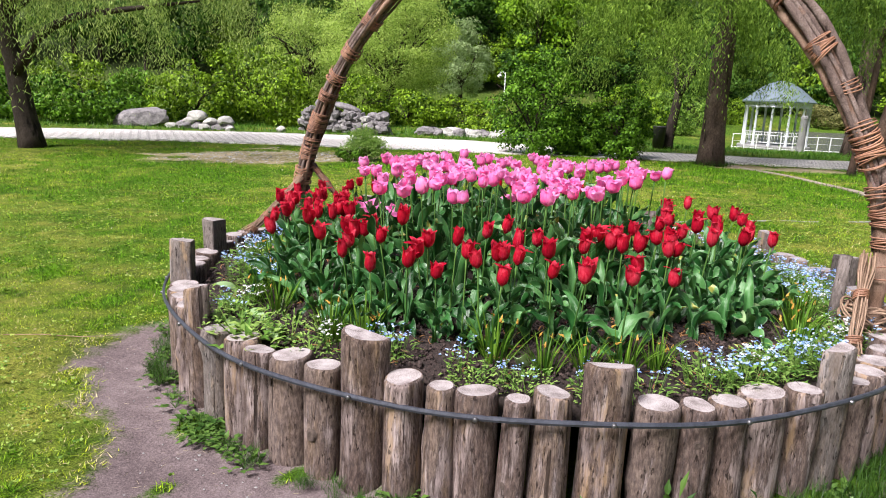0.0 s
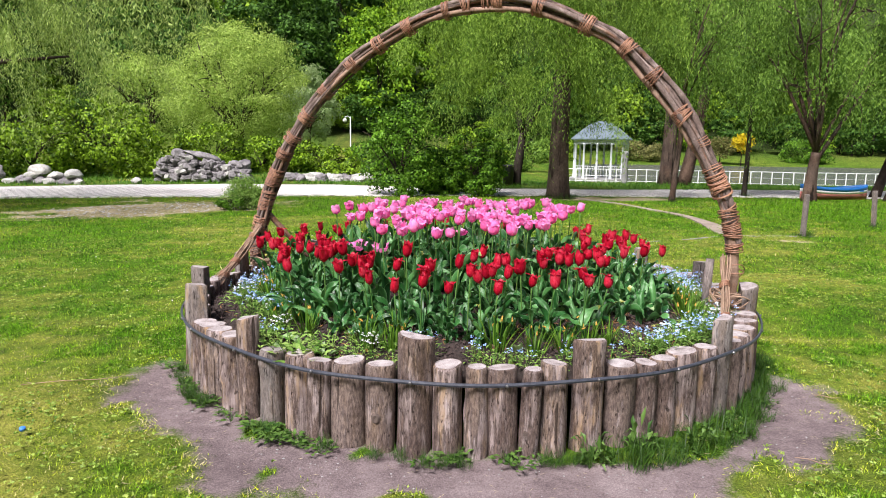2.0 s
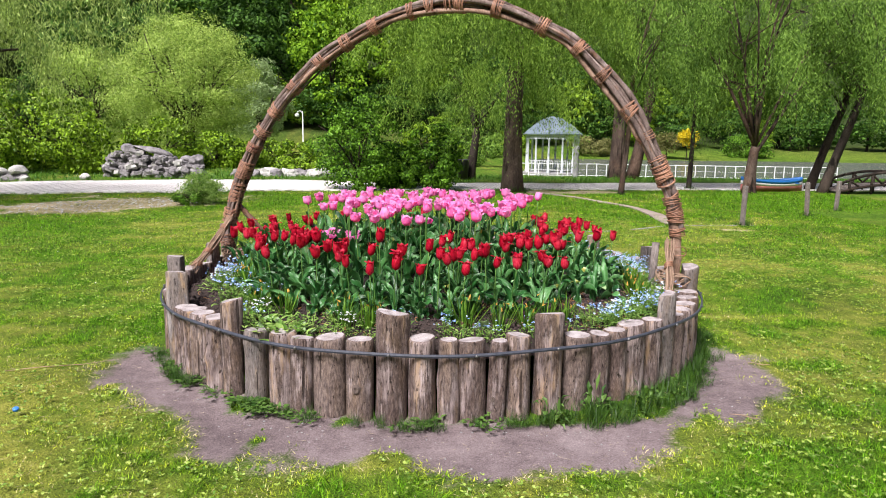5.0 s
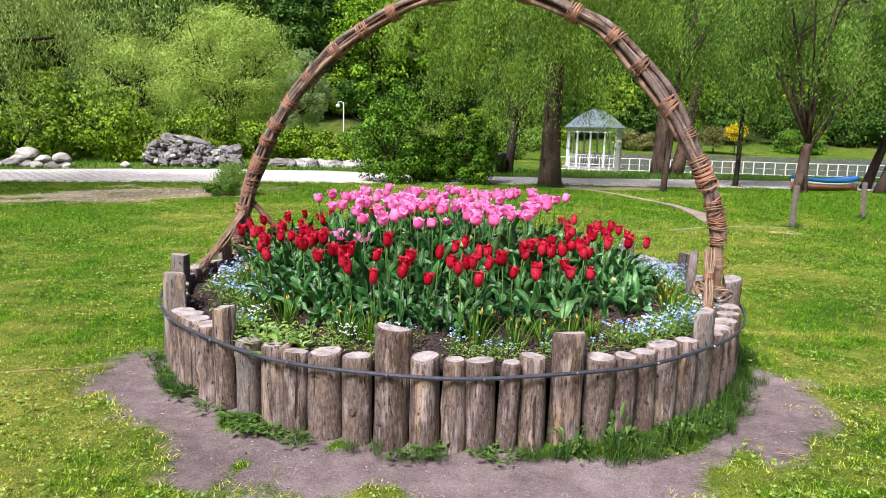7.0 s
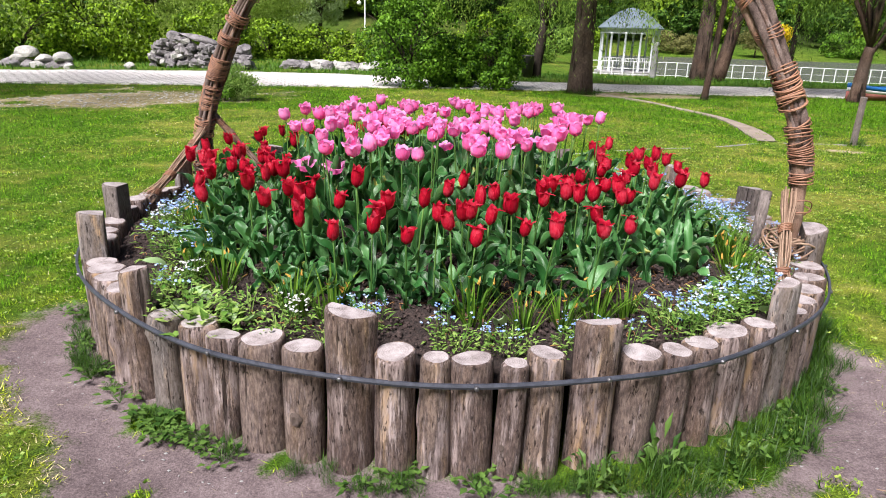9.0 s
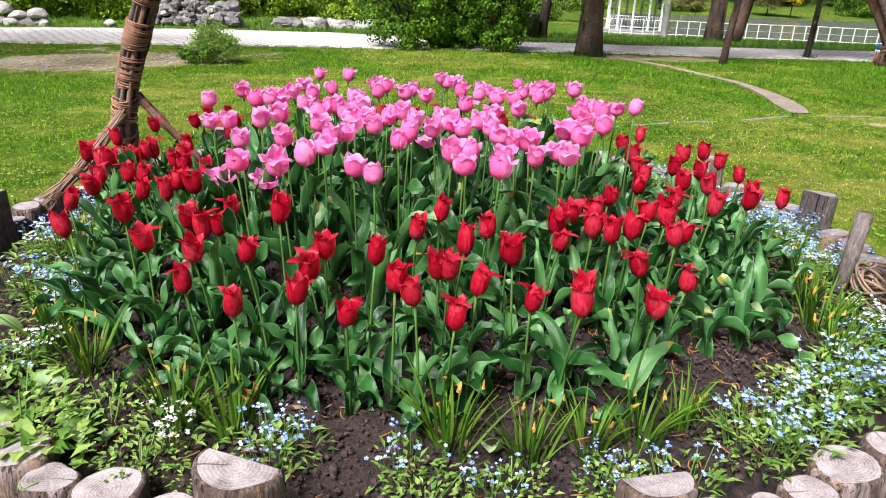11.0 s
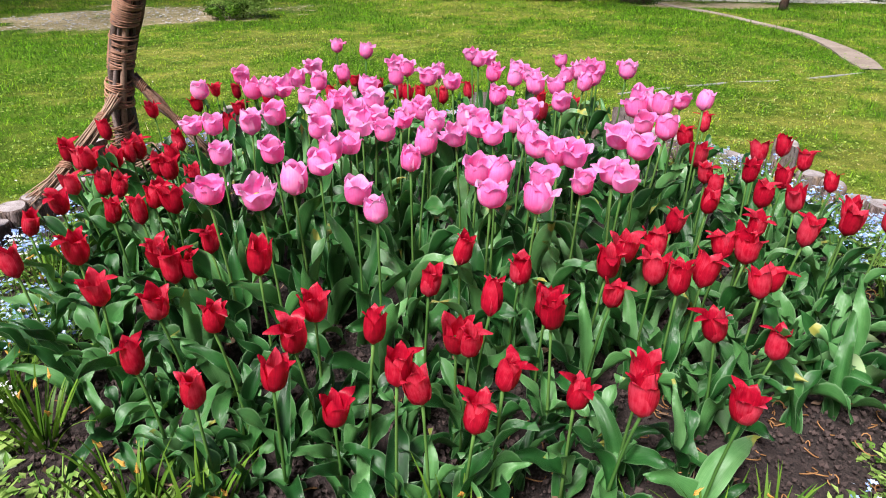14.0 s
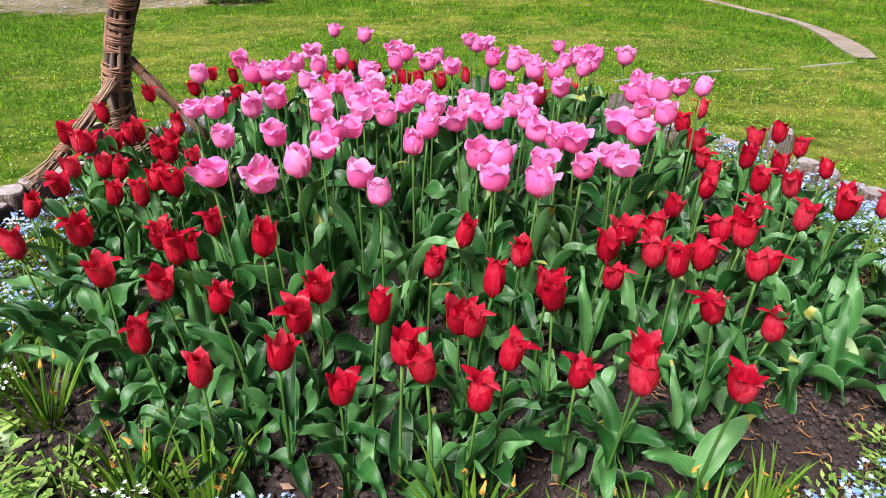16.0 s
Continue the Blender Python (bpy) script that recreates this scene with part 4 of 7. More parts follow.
def coil(i_mid, turns, pitch, loose, seed, thick=0.0045):
    """One long withy wound round the bundle near one of its points."""
    r = np.random.default_rng(seed)
    pts, radii = [], []
    R0 = r.uniform(0, 0.006, turns + 2) + loose * r.uniform(0, 0.02, turns + 2)
    tl, ta = r.normal(0, 0.16 + loose * 0.32, turns + 2), r.uniform(0, 6.28, turns + 2)
    for s in range(turns * 16 + 1):
        k = s / 16
        j, w = int(k), k - int(k)
        c_i = np.clip(i_mid + (k - turns / 2) * pitch, 0, 119.9)
        lo = int(c_i)
        f = c_i - lo
        c = ARCH3[lo] * (1 - f) + ARCH3[lo + 1] * f
        a = 2 * math.pi * k
        R = bundle_r[lo] * 1.0 + 0.012 + R0[j] * (1 - w) + R0[j + 1] * w
        t_ = tl[j] * (1 - w) + tl[j + 1] * w
        pts.append(c + R * (math.cos(a) * ACROSS + math.sin(a) * OUT[lo]) + tang[lo] * (R * t_ * math.cos(a - ta[0])))
        radii.append(thick * (0.9 + 0.15 * math.sin(k * 2.1 + seed)))
    return Geo().tube(pts, radii, 5).mesh("binding", M_WITHY)


def arch_index(s, z):
    return int(np.argmin((ARCH[:, 0] - s) ** 2 + (ARCH[:, 1] - z) ** 2))


BINDINGS = [  # place on the arch (along, height), turns, spacing, looseness
    (-0.01, 0.58, 7, 0.3, 1.0), (0.02, 0.78, 9, 0.3, 0.6), (0.09, 1.0, 14, 0.25, 0.15), (0.16, 1.2, 12, 0.24, 0.1), (0.24, 1.38, 6, 0.25, 0.15), (0.33, 1.52, 6, 0.25, 0.5),
    (0.47, 1.70, 7, 0.24, 0.15), (0.64, 1.89, 6, 0.24, 0.1), (0.87, 2.09, 7, 0.24, 0.1), (1.10, 2.24, 6, 0.24, 0.15), (1.37, 2.37, 6, 0.24, 0.1), (1.66, 2.465, 4, 0.24, 0.1),
]
MORE_BINDINGS = [
    (1.83, 2.5, 5, 0.24, 0.1), (2.05, 2.51, 12, 0.24, 0.1), (2.36, 2.46, 7, 0.24, 0.1), (2.68, 2.33, 7, 0.24, 0.1), (2.97, 2.16, 6, 0.24, 0.1), (3.17, 1.97, 5, 0.3, 0.7),
    (3.35, 1.73, 8, 0.24, 0.15), (3.47, 1.53, 3, 0.3, 0.4), (3.58, 1.33, 4, 0.35, 0.5), (3.62, 1.22, 13, 0.22, 0.4), (3.68, 1.03, 6, 0.4, 0.2), (3.71, 0.94, 6, 0.25, 0.2), (3.73, 0.84, 4, 0.3, 0.3), (3.745, 0.7, 2, 0.5, 1.0),
]
for k, (s, z, turns, pitch, loose) in enumerate(BINDINGS + MORE_BINDINGS):
    part("binding", coil(arch_index(s, z), int(turns * 1.35), pitch * 0.78, loose, 500 + k), arch, "reddish withy binding")


def bundle(name, a, b, count, r0, r1, rad, seed, label, mat, bow=0.0, ties=()):
    """A splayed bunch of twigs from a to b, tied at some places."""
    r = np.random.default_rng(seed)
    a, b = np.array(a), np.array(b)
    d = (b - a) / np.linalg.norm(b - a)
    e1 = np.cross(d, (0, 0, 1.0)); e1 /= np.linalg.norm(e1)
    e2 = np.cross(d, e1)
    near = lambda u: min([abs(u - w) for w in ties] + [1.0])
    pinch = lambda u: 0.55 + 0.75 * min(1.0, near(u) / 0.22)
    for k in range(count):
        ang, q = r.uniform(0, 6.28), math.sqrt(r.random())
        o = math.cos(ang) * e1 + math.sin(ang) * e2
        end, wild = r.uniform(0.86, 1.06), r.normal(0, 0.006)
        pts = [a + (b - a) * u * end + o * q * (r0 * (1 - u) + r1 * u) * pinch(u) + wild * math.sin(5 * u + ang) * e1 + bow * math.sin(math.pi * u) * e2 for u in np.linspace(0, 1, 7)]
        part(name, Geo().tube(pts, [rad * r.uniform(0.75, 1.25) * (1.1 - 0.4 * u) for u in np.linspace(0, 1, 7)], 5).mesh(name, mat), arch, label)
    for u in ties:
        t = Geo()
        R = (r0 * (1 - u) + r1 * u) * 0.62 + 0.007
        c = a + (b - a) * u + bow * math.sin(math.pi * u) * e2
        t.tube([c + R * (math.cos(w) * e1 + math.sin(w) * e2) * r.uniform(0.95, 1.12) + d * ((w / 6.28 - 2.5) * 0.009 + 0.25 * R * math.sin(w + 3 * u)) for w in np.linspace(0, 10 * math.pi, 75)], 0.0034, 5)
        part("tie", t.mesh("tie", M_WITHY), arch, "withy tie round the twigs")


# splayed stays at the two feet
bundle("twig", (-2.14, 4.82, 0.80), (-2.36, 4.28, 0.38), 34, 0.026, 0.048, 0.0046, 31, "dry twig of a splayed stay", M_TWIG, 0.02, (0.22, 0.62, 0.85))
bundle("twig", (-2.08, 4.86, 0.88), (-1.72, 4.86, 0.48), 11, 0.024, 0.02, 0.008, 32, "dark rod of a stay", M_ROD, 0.0, (0.12, 0.55))
bundle("twig", (1.28, 3.5, 0.78), (1.15, 3.12, 0.38), 30, 0.034, 0.038, 0.0042, 33, "dry twig of a splayed stay", M_TWIG, 0.015, (0.38, 0.8))
for (cx, cy), R, n, sd in (((1.36, 3.56), 0.1, 18, 41), ((-2.1, 4.78), 0.1, 10, 42)):
    r = np.random.default_rng(sd)
    for k in range(n):
        rad, zz, ph, sq = R * r.uniform(0.75, 1.35), 0.42 + r.uniform(0, 0.1), r.uniform(0, 6.28), r.uniform(0.7, 1.1)
        end = r.uniform(3.2, 6.2)
        g = Geo().tube([(cx + rad * math.cos(w + ph), cy + rad * sq * math.sin(w + ph), zz + 0.035 * math.sin(2 * w + k)) for w in np.linspace(0, end, 16)], 0.0055 * r.uniform(0.8, 1.3), 5)
        part("withy", g.mesh("withy", M_TWIG), arch, "dry withy coiled loosely round the foot")
part("board", Geo().box((-2.2, 4.93, 0.5), (0.03, 0.16, 0.42), radians(70), 0.004).mesh("board", M_GREYWOOD, False), arch, "weathered board behind the foot")
part("peg", Geo().tube([(1.24, 3.68, 0.3), (1.25, 3.66, 0.74)], 0.03, 8).mesh("peg", M_GREYWOOD), arch, "short wooden peg beside the foot")

# ---- tulips ----
# centre of each bloom: x, y, z
RED_ROWS_A = [
    (-1, 2.75, 0.76), (-0.86, 2.7, 0.73), (-0.71, 2.74, 0.75), (-0.57, 2.67, 0.73), (-0.45, 2.69, 0.82), (-0.4, 2.68, 0.79),
    (-0.3, 2.68, 0.73), (-0.25, 2.71, 0.81), (-0.11, 2.73, 0.76), (0.02, 2.73, 0.76), (0.2, 2.71, 0.77), (-1.64, 3.36, 0.76),
    (-1.53, 3.14, 0.75), (-1.31, 3.09, 0.83), (-1.2, 2.98, 0.78), (-1.15, 3.18, 0.78), (-1.08, 3.11, 0.78), (-1.06, 2.97, 0.76),
    (-1.04, 3.13, 0.78), (-1.04, 3.25, 0.79), (-0.86, 2.83, 0.82), (-0.81, 2.99, 0.88), (-0.7, 2.86, 0.77), (-0.67, 2.93, 0.8),
    (-0.51, 2.78, 0.85), (-0.42, 2.98, 0.85), (-0.36, 3.15, 0.85), (-0.35, 2.88, 0.78), (-0.32, 2.84, 0.79), (-0.28, 2.97, 0.82),
]
RED_ROWS_B = [
    (-0.21, 3.16, 0.8), (-0.15, 3.04, 0.78), (-0.14, 2.98, 0.79), (0, 3.06, 0.8), (0.01, 3.2, 0.81), (0.03, 2.8, 0.77),
    (0.06, 3.27, 0.82), (0.12, 3.17, 0.81), (0.15, 3.3, 0.82), (0.17, 3.13, 0.81), (0.24, 3.18, 0.81), (0.24, 3.02, 0.75),
    (0.33, 3.32, 0.82), (0.37, 3.14, 0.8), (0.39, 3.04, 0.7), (0.39, 3.32, 0.81), (0.4, 3.18, 0.8), (-1.82, 3.94, 0.76),
    (-1.78, 3.93, 0.77), (-1.68, 3.67, 0.77), (-1.67, 3.92, 0.78), (-1.63, 3.96, 0.79), (-1.63, 4.02, 0.79), (-1.63, 3.51, 0.77),
    (-1.57, 3.66, 0.78), (-1.5, 3.62, 0.79), (-1.47, 3.96, 0.79), (-1.45, 3.81, 0.8), (-1.41, 3.42, 0.79), (-1.4, 3.79, 0.8),
]
RED_ROWS_C = [
    (-1.33, 3.52, 0.8), (-1.32, 3.57, 0.79), (-1.32, 3.42, 0.79), (-1.29, 3.72, 0.8), (-1.25, 3.5, 0.8), (0.22, 3.44, 0.83),
    (0.36, 3.6, 0.83), (0.39, 3.36, 0.82), (0.41, 3.82, 0.85), (0.42, 3.74, 0.84), (0.45, 3.45, 0.83), (0.55, 3.69, 0.83),
    (0.59, 3.45, 0.81), (0.65, 3.68, 0.82), (0.67, 3.85, 0.83), (0.75, 3.55, 0.81), (0.79, 3.62, 0.81), (0.89, 3.59, 0.8),
    (-1.95, 4.07, 0.75), (-1.95, 4.35, 0.75), (-1.51, 4.12, 0.79), (-1.47, 4.66, 0.79), (-1.4, 4.36, 0.8), (-0.09, 4.63, 0.83),
    (0.43, 4.01, 0.85), (0.46, 4.28, 0.84), (0.58, 3.91, 0.83), (0.7, 4.16, 0.83), (0.84, 4.3, 0.81), (0.85, 4.12, 0.81),
]
RED_ROWS_D = [
    (0.85, 3.89, 0.81), (-1.96, 4.79, 0.73), (-1.78, 4.91, 0.74), (-1.7, 5.23, 0.73), (-1.4, 4.87, 0.79), (-1.13, 5.04, 0.79),
    (-0.93, 5.35, 0.77), (-0.79, 5.07, 0.8), (-0.74, 5.03, 0.8), (-0.67, 5.04, 0.8), (-0.55, 4.98, 0.81), (-0.43, 5.15, 0.8),
    (-0.07, 5, 0.81), (0.05, 4.78, 0.83), (0.61, 4.58, 0.82), (-1.89, 5.39, 0.7), (-1.23, 5.75, 0.71), (-1.15, 5.73, 0.71),
]
PINK_ROWS_A = [
    (-1.03, 3.37, 1), (-0.97, 3.13, 0.99), (-0.89, 3.39, 1.01), (-0.84, 3.12, 0.99), (-0.78, 3.2, 1), (-0.75, 3.34, 1),
    (-0.74, 3.42, 1.01), (-0.64, 3.27, 0.95), (-0.55, 3.08, 0.98), (-0.5, 3.3, 1.03), (-0.33, 3.33, 1), (-0.29, 3.19, 0.99),
    (-0.28, 3.32, 1), (-0.18, 3.17, 0.99), (-0.16, 3.3, 1), (-0.07, 3.24, 1.01), (0.02, 3.34, 1.01), (0.04, 3.29, 1.01),
    (-1.21, 3.61, 1.01), (-1.15, 3.62, 1.01), (-1.11, 4.06, 1.03), (-1.03, 3.62, 1.02), (-0.99, 3.74, 1.02), (-0.95, 3.95, 1.03),
    (-0.85, 3.78, 1.02), (-0.84, 3.92, 1.03), (-0.82, 3.6, 1.02), (-0.81, 3.93, 1.03), (-0.75, 3.79, 1.03), (-0.71, 3.93, 1.03),
]
PINK_ROWS_B = [
    (-0.7, 3.68, 1.02), (-0.7, 3.49, 1.01), (-0.66, 3.71, 1.03), (-0.61, 3.6, 1.02), (-0.58, 3.7, 1.03), (-0.57, 3.84, 1.03),
    (-0.52, 3.83, 1.03), (-0.48, 3.68, 1.03), (-0.48, 3.49, 1.02), (-0.4, 3.57, 1.02), (-0.38, 3.76, 1.03), (-0.34, 3.67, 1.03),
    (-0.29, 4.07, 1.03), (-0.29, 3.6, 1.02), (-0.23, 3.74, 1.03), (-0.2, 3.63, 1.02), (-0.18, 3.87, 1.03), (-0.17, 3.51, 1.02),
    (-0.11, 3.48, 1.01), (-0.06, 4, 1.03), (-0.07, 3.43, 1.02), (0.07, 3.6, 1.03), (0.11, 3.5, 1.03), (0.16, 3.72, 1.04),
    (0.18, 3.92, 1.04), (0.23, 3.71, 1.03), (0.26, 3.92, 1.05), (-1.38, 4.08, 1.01), (-1.32, 4.34, 1.01), (-1.18, 4.08, 1.02),
]
PINK_ROWS_C = [
    (-1.08, 4.09, 1.03), (-1.06, 4.25, 1.03), (-1.06, 4.49, 1.03), (-0.95, 4.14, 1.04), (-0.9, 4.36, 1.03), (-0.77, 4.14, 1.03),
    (-0.73, 4.62, 1.03), (-0.68, 4.28, 1.04), (-0.66, 4.45, 1.04), (-0.57, 4.36, 1.03), (-0.53, 4.47, 1.03), (-0.46, 4.28, 1.03),
    (-0.41, 4.85, 1.04), (-0.31, 4.47, 1.03), (-0.22, 4.39, 1.03), (-0.21, 4.61, 1.03), (-0.15, 4.47, 1.03), (-0.14, 4.23, 1.04),
    (-0.06, 4.22, 1.04), (-0.01, 4.47, 1.03), (0.04, 4.28, 1.04), (0.05, 4.63, 1.02), (0.09, 4.38, 1.04), (0.1, 4.63, 1.03),
    (0.14, 4.63, 1.03), (0.21, 4.08, 1.04), (0.25, 4.57, 1.04), (0.24, 3.99, 1.04), (0.35, 4.04, 1.04), (0.4, 3.95, 1.06),
]
PINK_ROWS_D = [
    (-0.93, 4.96, 1.02), (-0.38, 4.85, 1.02), (-0.33, 4.88, 1.02), (-0, 4.86, 1.02), (-1.2, 5.5, 0.95),
]


def petal_mesh(name, mat, profile, tip, height, seed, outer):
    """One petal of a cup: profile gives (share of height, radius, half angle)."""
    r = np.random.default_rng(seed)
    us, vs = np.linspace(0, 1, 9), np.linspace(-1, 1, 7)
    P = np.array(profile)
    wave, ph = r.uniform(0.001, 0.003), r.uniform(0, 6.28)
    bend = r.uniform(-0.005, 0.003)
    skew = r.normal(0, 0.12)
    curl = r.choice((0.0, 0.12, 0.35, 0.75) if tip == 'point' else (0.0, 0.05, 0.15, 0.35))
    us = 1 - (1 - us) ** 1.35
    verts, faces = [], []
    for u in us:
        rad, half = np.interp(u, P[:, 0], P[:, 1]), np.interp(u, P[:, 0], P[:, 2])
        for v in vs:
            a = radians(half) * v + skew * u * u
            edge = abs(v) ** 2
            rr_ = rad + (0.0022 if outer else -0.001) + bend * u * u + wave * edge * math.sin(7 * u + ph + 2 * v) * u
            over = max(0.0, u - 0.8) ** 2
            rr_ += curl * over
            z = height * u - edge * (0.015 * u ** 3 if tip == 'round' else 0.003 * u) - 0.45 * curl * over
            if tip == 'round':
                rr_ += wave * 1.5 * math.sin(5 * v + ph) * max(0.0, u - 0.6)
            verts.append((rr_ * math.cos(a), rr_ * math.sin(a), z))
    for i in range(8):
        for j in range(6):
            faces.append((i * 7 + j, i * 7 + j + 1, (i + 1) * 7 + j + 1, (i + 1) * 7 + j))
    return Geo().add(verts, faces).mesh(name, mat)


LILY = [(0, 0.004, 80), (0.07, 0.015, 76), (0.18, 0.021, 72), (0.36, 0.025, 66), (0.58, 0.0252, 57), (0.75, 0.0238, 46), (0.87, 0.0235, 31), (0.95, 0.0248, 16), (1.0, 0.0265, 2)]
CUP = [(0, 0.005, 80), (0.07, 0.018, 78), (0.18, 0.0265, 75), (0.36, 0.0305, 70), (0.6, 0.0315, 66), (0.8, 0.030, 60), (0.92, 0.0298, 52), (0.97, 0.0302, 43), (1.0, 0.031, 28)]
RED_PETALS = [petal_mesh("petal", M_RED, [(u, q * (1 + (-0.6, -0.2, 0.1, 0.5)[s // 2 % 4] * max(0, u - 0.6)), h) for u, q, h in LILY], 'point', (0.088, 0.096, 0.092, 0.084)[s // 2 % 4], s, s % 2) for s in range(16)]
PINK_PETALS = [petal_mesh("petal", M_PINK, [(u, q * (1 + (-0.5, -0.2, 0.15, 0.6)[s // 2 % 4] * max(0, u - 0.55)), h) for u, q, h in CUP], 'round', (0.078, 0.075, 0.072, 0.068)[s // 2 % 4], 30 + s, s % 2) for s in range(16)]
HEART = Geo().lathe([(0.0, -0.004), (0.005, -0.002), (0.0075, 0.004), (0.006, 0.012), (0.006, 0.03), (0.009, 0.036), (0.0, 0.039)], 8).mesh("bloom", M_PISTIL)


def tulip_leaf_mesh(L, W, lean, droop, wavy, fold, seed):
    """A broad, channelled leaf with a wavy rim, its foot at the origin, leaning to +x."""
    r = np.random.default_rng(seed)
    us, vs = np.linspace(0, 1, 19), (-1, -0.9, -0.45, 0, 0.45, 0.9, 1)
    ph = r.uniform(0, 6.28, 2)
    x = z = 0.0
    verts, faces, ang, turn = [], [], radians(90 - lean), r.normal(0, 0.25)
    twist, kw = r.normal(0, 1.1), r.uniform(9, 14)
    for i, u in enumerate(us):
        if i:
            x += L / 18 * math.cos(ang)
            z += L / 18 * math.sin(ang)
            ang -= radians(droop) / 18 * (0.4 + 1.2 * u)
        w = W * (u + 0.12) ** 0.5 * (1 - u) ** 0.72 + 0.0008
        nx_, nz_ = -math.sin(ang), math.cos(ang)
        for v in vs:
            lift = fold * abs(v) ** 1.6 * w * (1.25 - 0.6 * u) + wavy * abs(v) ** 2 * math.sin(kw * u + ph[0 if v > 0 else 1]) * (0.3 + u)
            y = v * w * (1 - 0.22 * fold)
            tw = twist * u * u
            y, lift = y * math.cos(tw) - lift * math.sin(tw), y * math.sin(tw) + lift * math.cos(tw)
            verts.append((x + nx_ * lift, y + turn * u * u * 0.12, z + nz_ * lift))
    for i in range(18):
        for j in range(6):
            faces.append((i * 7 + j, i * 7 + j + 1, (i + 1) * 7 + j + 1, (i + 1) * 7 + j))
    me = Geo().add(verts, faces).mesh("leaf", M_LEAF)
    me.attributes.new("rim", 'FLOAT', 'POINT').data.foreach_set("value", [v for _ in us for v in vs])
    me.attributes.new("along", 'FLOAT', 'POINT').data.foreach_set("value", [u for u in us for _ in vs])
    return me


LEAVES_UP = [tulip_leaf_mesh(rng.uniform(0.2, 0.29), rng.uniform(0.036, 0.058), rng.uniform(3, 24), rng.uniform(10, 90), rng.uniform(0.009, 0.019), rng.uniform(0.5, 1.05), 60 + k) for k in range(10)]
LEAVES_LOW = [tulip_leaf_mesh(rng.uniform(0.17, 0.25), rng.uniform(0.046, 0.07), rng.uniform(12, 42), rng.uniform(40, 150), rng.uniform(0.01, 0.022), rng.uniform(0.35, 0.9), 80 + k) for k in range(10)]


def tulip(kind, x, y, z, k, faded=False):
    r = np.random.default_rng(1000 + k)
    red = kind == "red"
    dx, dy = r.normal(0, 0.014, 2)
    out = np.array((x - BED[0], y - BED[1]))
    dx, dy = dx - 0.02 * out[0], dy - 0.02 * out[1]
    bx, by = x + dx, y + dy
    g0 = float(soil_height(bx, by)) - 0.012
    size = r.uniform(0.86, 1.1) * (0.99 if red else 1.0)
    foot = z - 0.042 * size
    plant = thing("tulip", ("red lily-flowered tulip with pointed petals on a green stem" if red else "tall pink cup-shaped tulip on a green stem"), "tulip", pose(bx, by, g0), "red tulips in the bed" if red else "pink tulips in the bed")
    h = foot - g0
    pts = [(-dx * u ** 1.7, -dy * u ** 1.7, h * u) for u in (0, 0.3, 0.6, 0.85, 1.0)]
    part("stem", Geo().tube(pts, [0.0045, 0.0041, 0.0036, 0.0033, 0.0038], 6).mesh("stem", M_STEM), plant)
    lean_dir = math.degrees(math.atan2(-dy, -dx))
    bloom = part("bloom", HEART, plant, "", pose(-dx, -dy, h, 0, 0, lean_dir) @ pose(0, 0, 0, r.normal(0, 6), r.uniform(0, 12), r.uniform(0, 120)) @ Matrix.Diagonal((size, size, size * r.uniform(0.92, 1.08), 1)))
    pool = RED_PETALS if red else PINK_PETALS
    spread = r.uniform(-5, 7) if red else r.uniform(-4, 6)
    if faded:
        spread, size = 30, size * 0.62
    for j in range(6):
        me = pool[(2 * int(r.integers(0, 8)) + (1 if j % 2 else 0)) % 16]
        part("petal", me, bloom, "", pose(0, 0, 0, 0, 0, 60 * j + r.normal(0, 4)) @ pose(0, 0, 0, 0, spread + r.normal(0, 2.5), 0))
    n = 4
    turn = r.uniform(0, 360)
    for j in range(n):
        low = r.random() < ((0.5 if y < 3.0 else 0.22) if red else 0.1)
        me = (LEAVES_LOW if low else LEAVES_UP)[int(r.integers(0, 10))]
        s = r.uniform(0.85, 1.12) * ((0.84 if y < 3.05 else 1.0) if red else 1.12)
        up = 0.0 if j < 2 else r.uniform(0.05, 0.1)
        part("leaf", me, plant, "", pose(0, 0, up, 0, 0, turn + 360 / n * j + r.normal(0, 25)) @ Matrix.Diagonal((s, s, s * (1 if red else 1.28), 1)))
    return plant


num = 0
for rows in (RED_ROWS_A, RED_ROWS_B, RED_ROWS_C, RED_ROWS_D):
    for x, y, z in rows:
        num += 1
        tulip("red", x, y, z, num)
for rows in (PINK_ROWS_A, PINK_ROWS_B, PINK_ROWS_C, PINK_ROWS_D):
    for x, y, z in rows:
        num += 1
        tulip("pink", x, y, z, num)
for x, y, z in ((-1.16, 3.54, 0.84), (-1.01, 3.58, 0.82), (-0.45, 4.15, 0.86)):
    num += 1
    tagged(tulip("pink", x, y, z, num, True), "withering pink tulip with petals hanging wide open")

# tulips that carry no bloom any more: leaves and some bare stalks
blind = [(r_, a_) for r_, a_ in zip(np.sqrt(rng.uniform(0.0, 1, 190)) * 1.5, rng.uniform(0, 360, 190))]
blind += [(rng.uniform(1.28, 1.46), a_) for a_ in np.linspace(225, 300, 15)] + [(rng.uniform(1.26, 1.4), a_) for a_ in np.linspace(300, 330, 9)] + [(rng.uniform(1.1, 1.55), a_) for a_ in np.linspace(318, 368, 24)] + [(rng.uniform(1.28, 1.6), a_) for a_ in np.linspace(214, 252, 16)]
blind += [(1.4, 302), (1.36, 306), (1.45, 309), (1.38, 312), (1.47, 315), (1.5, 321)]
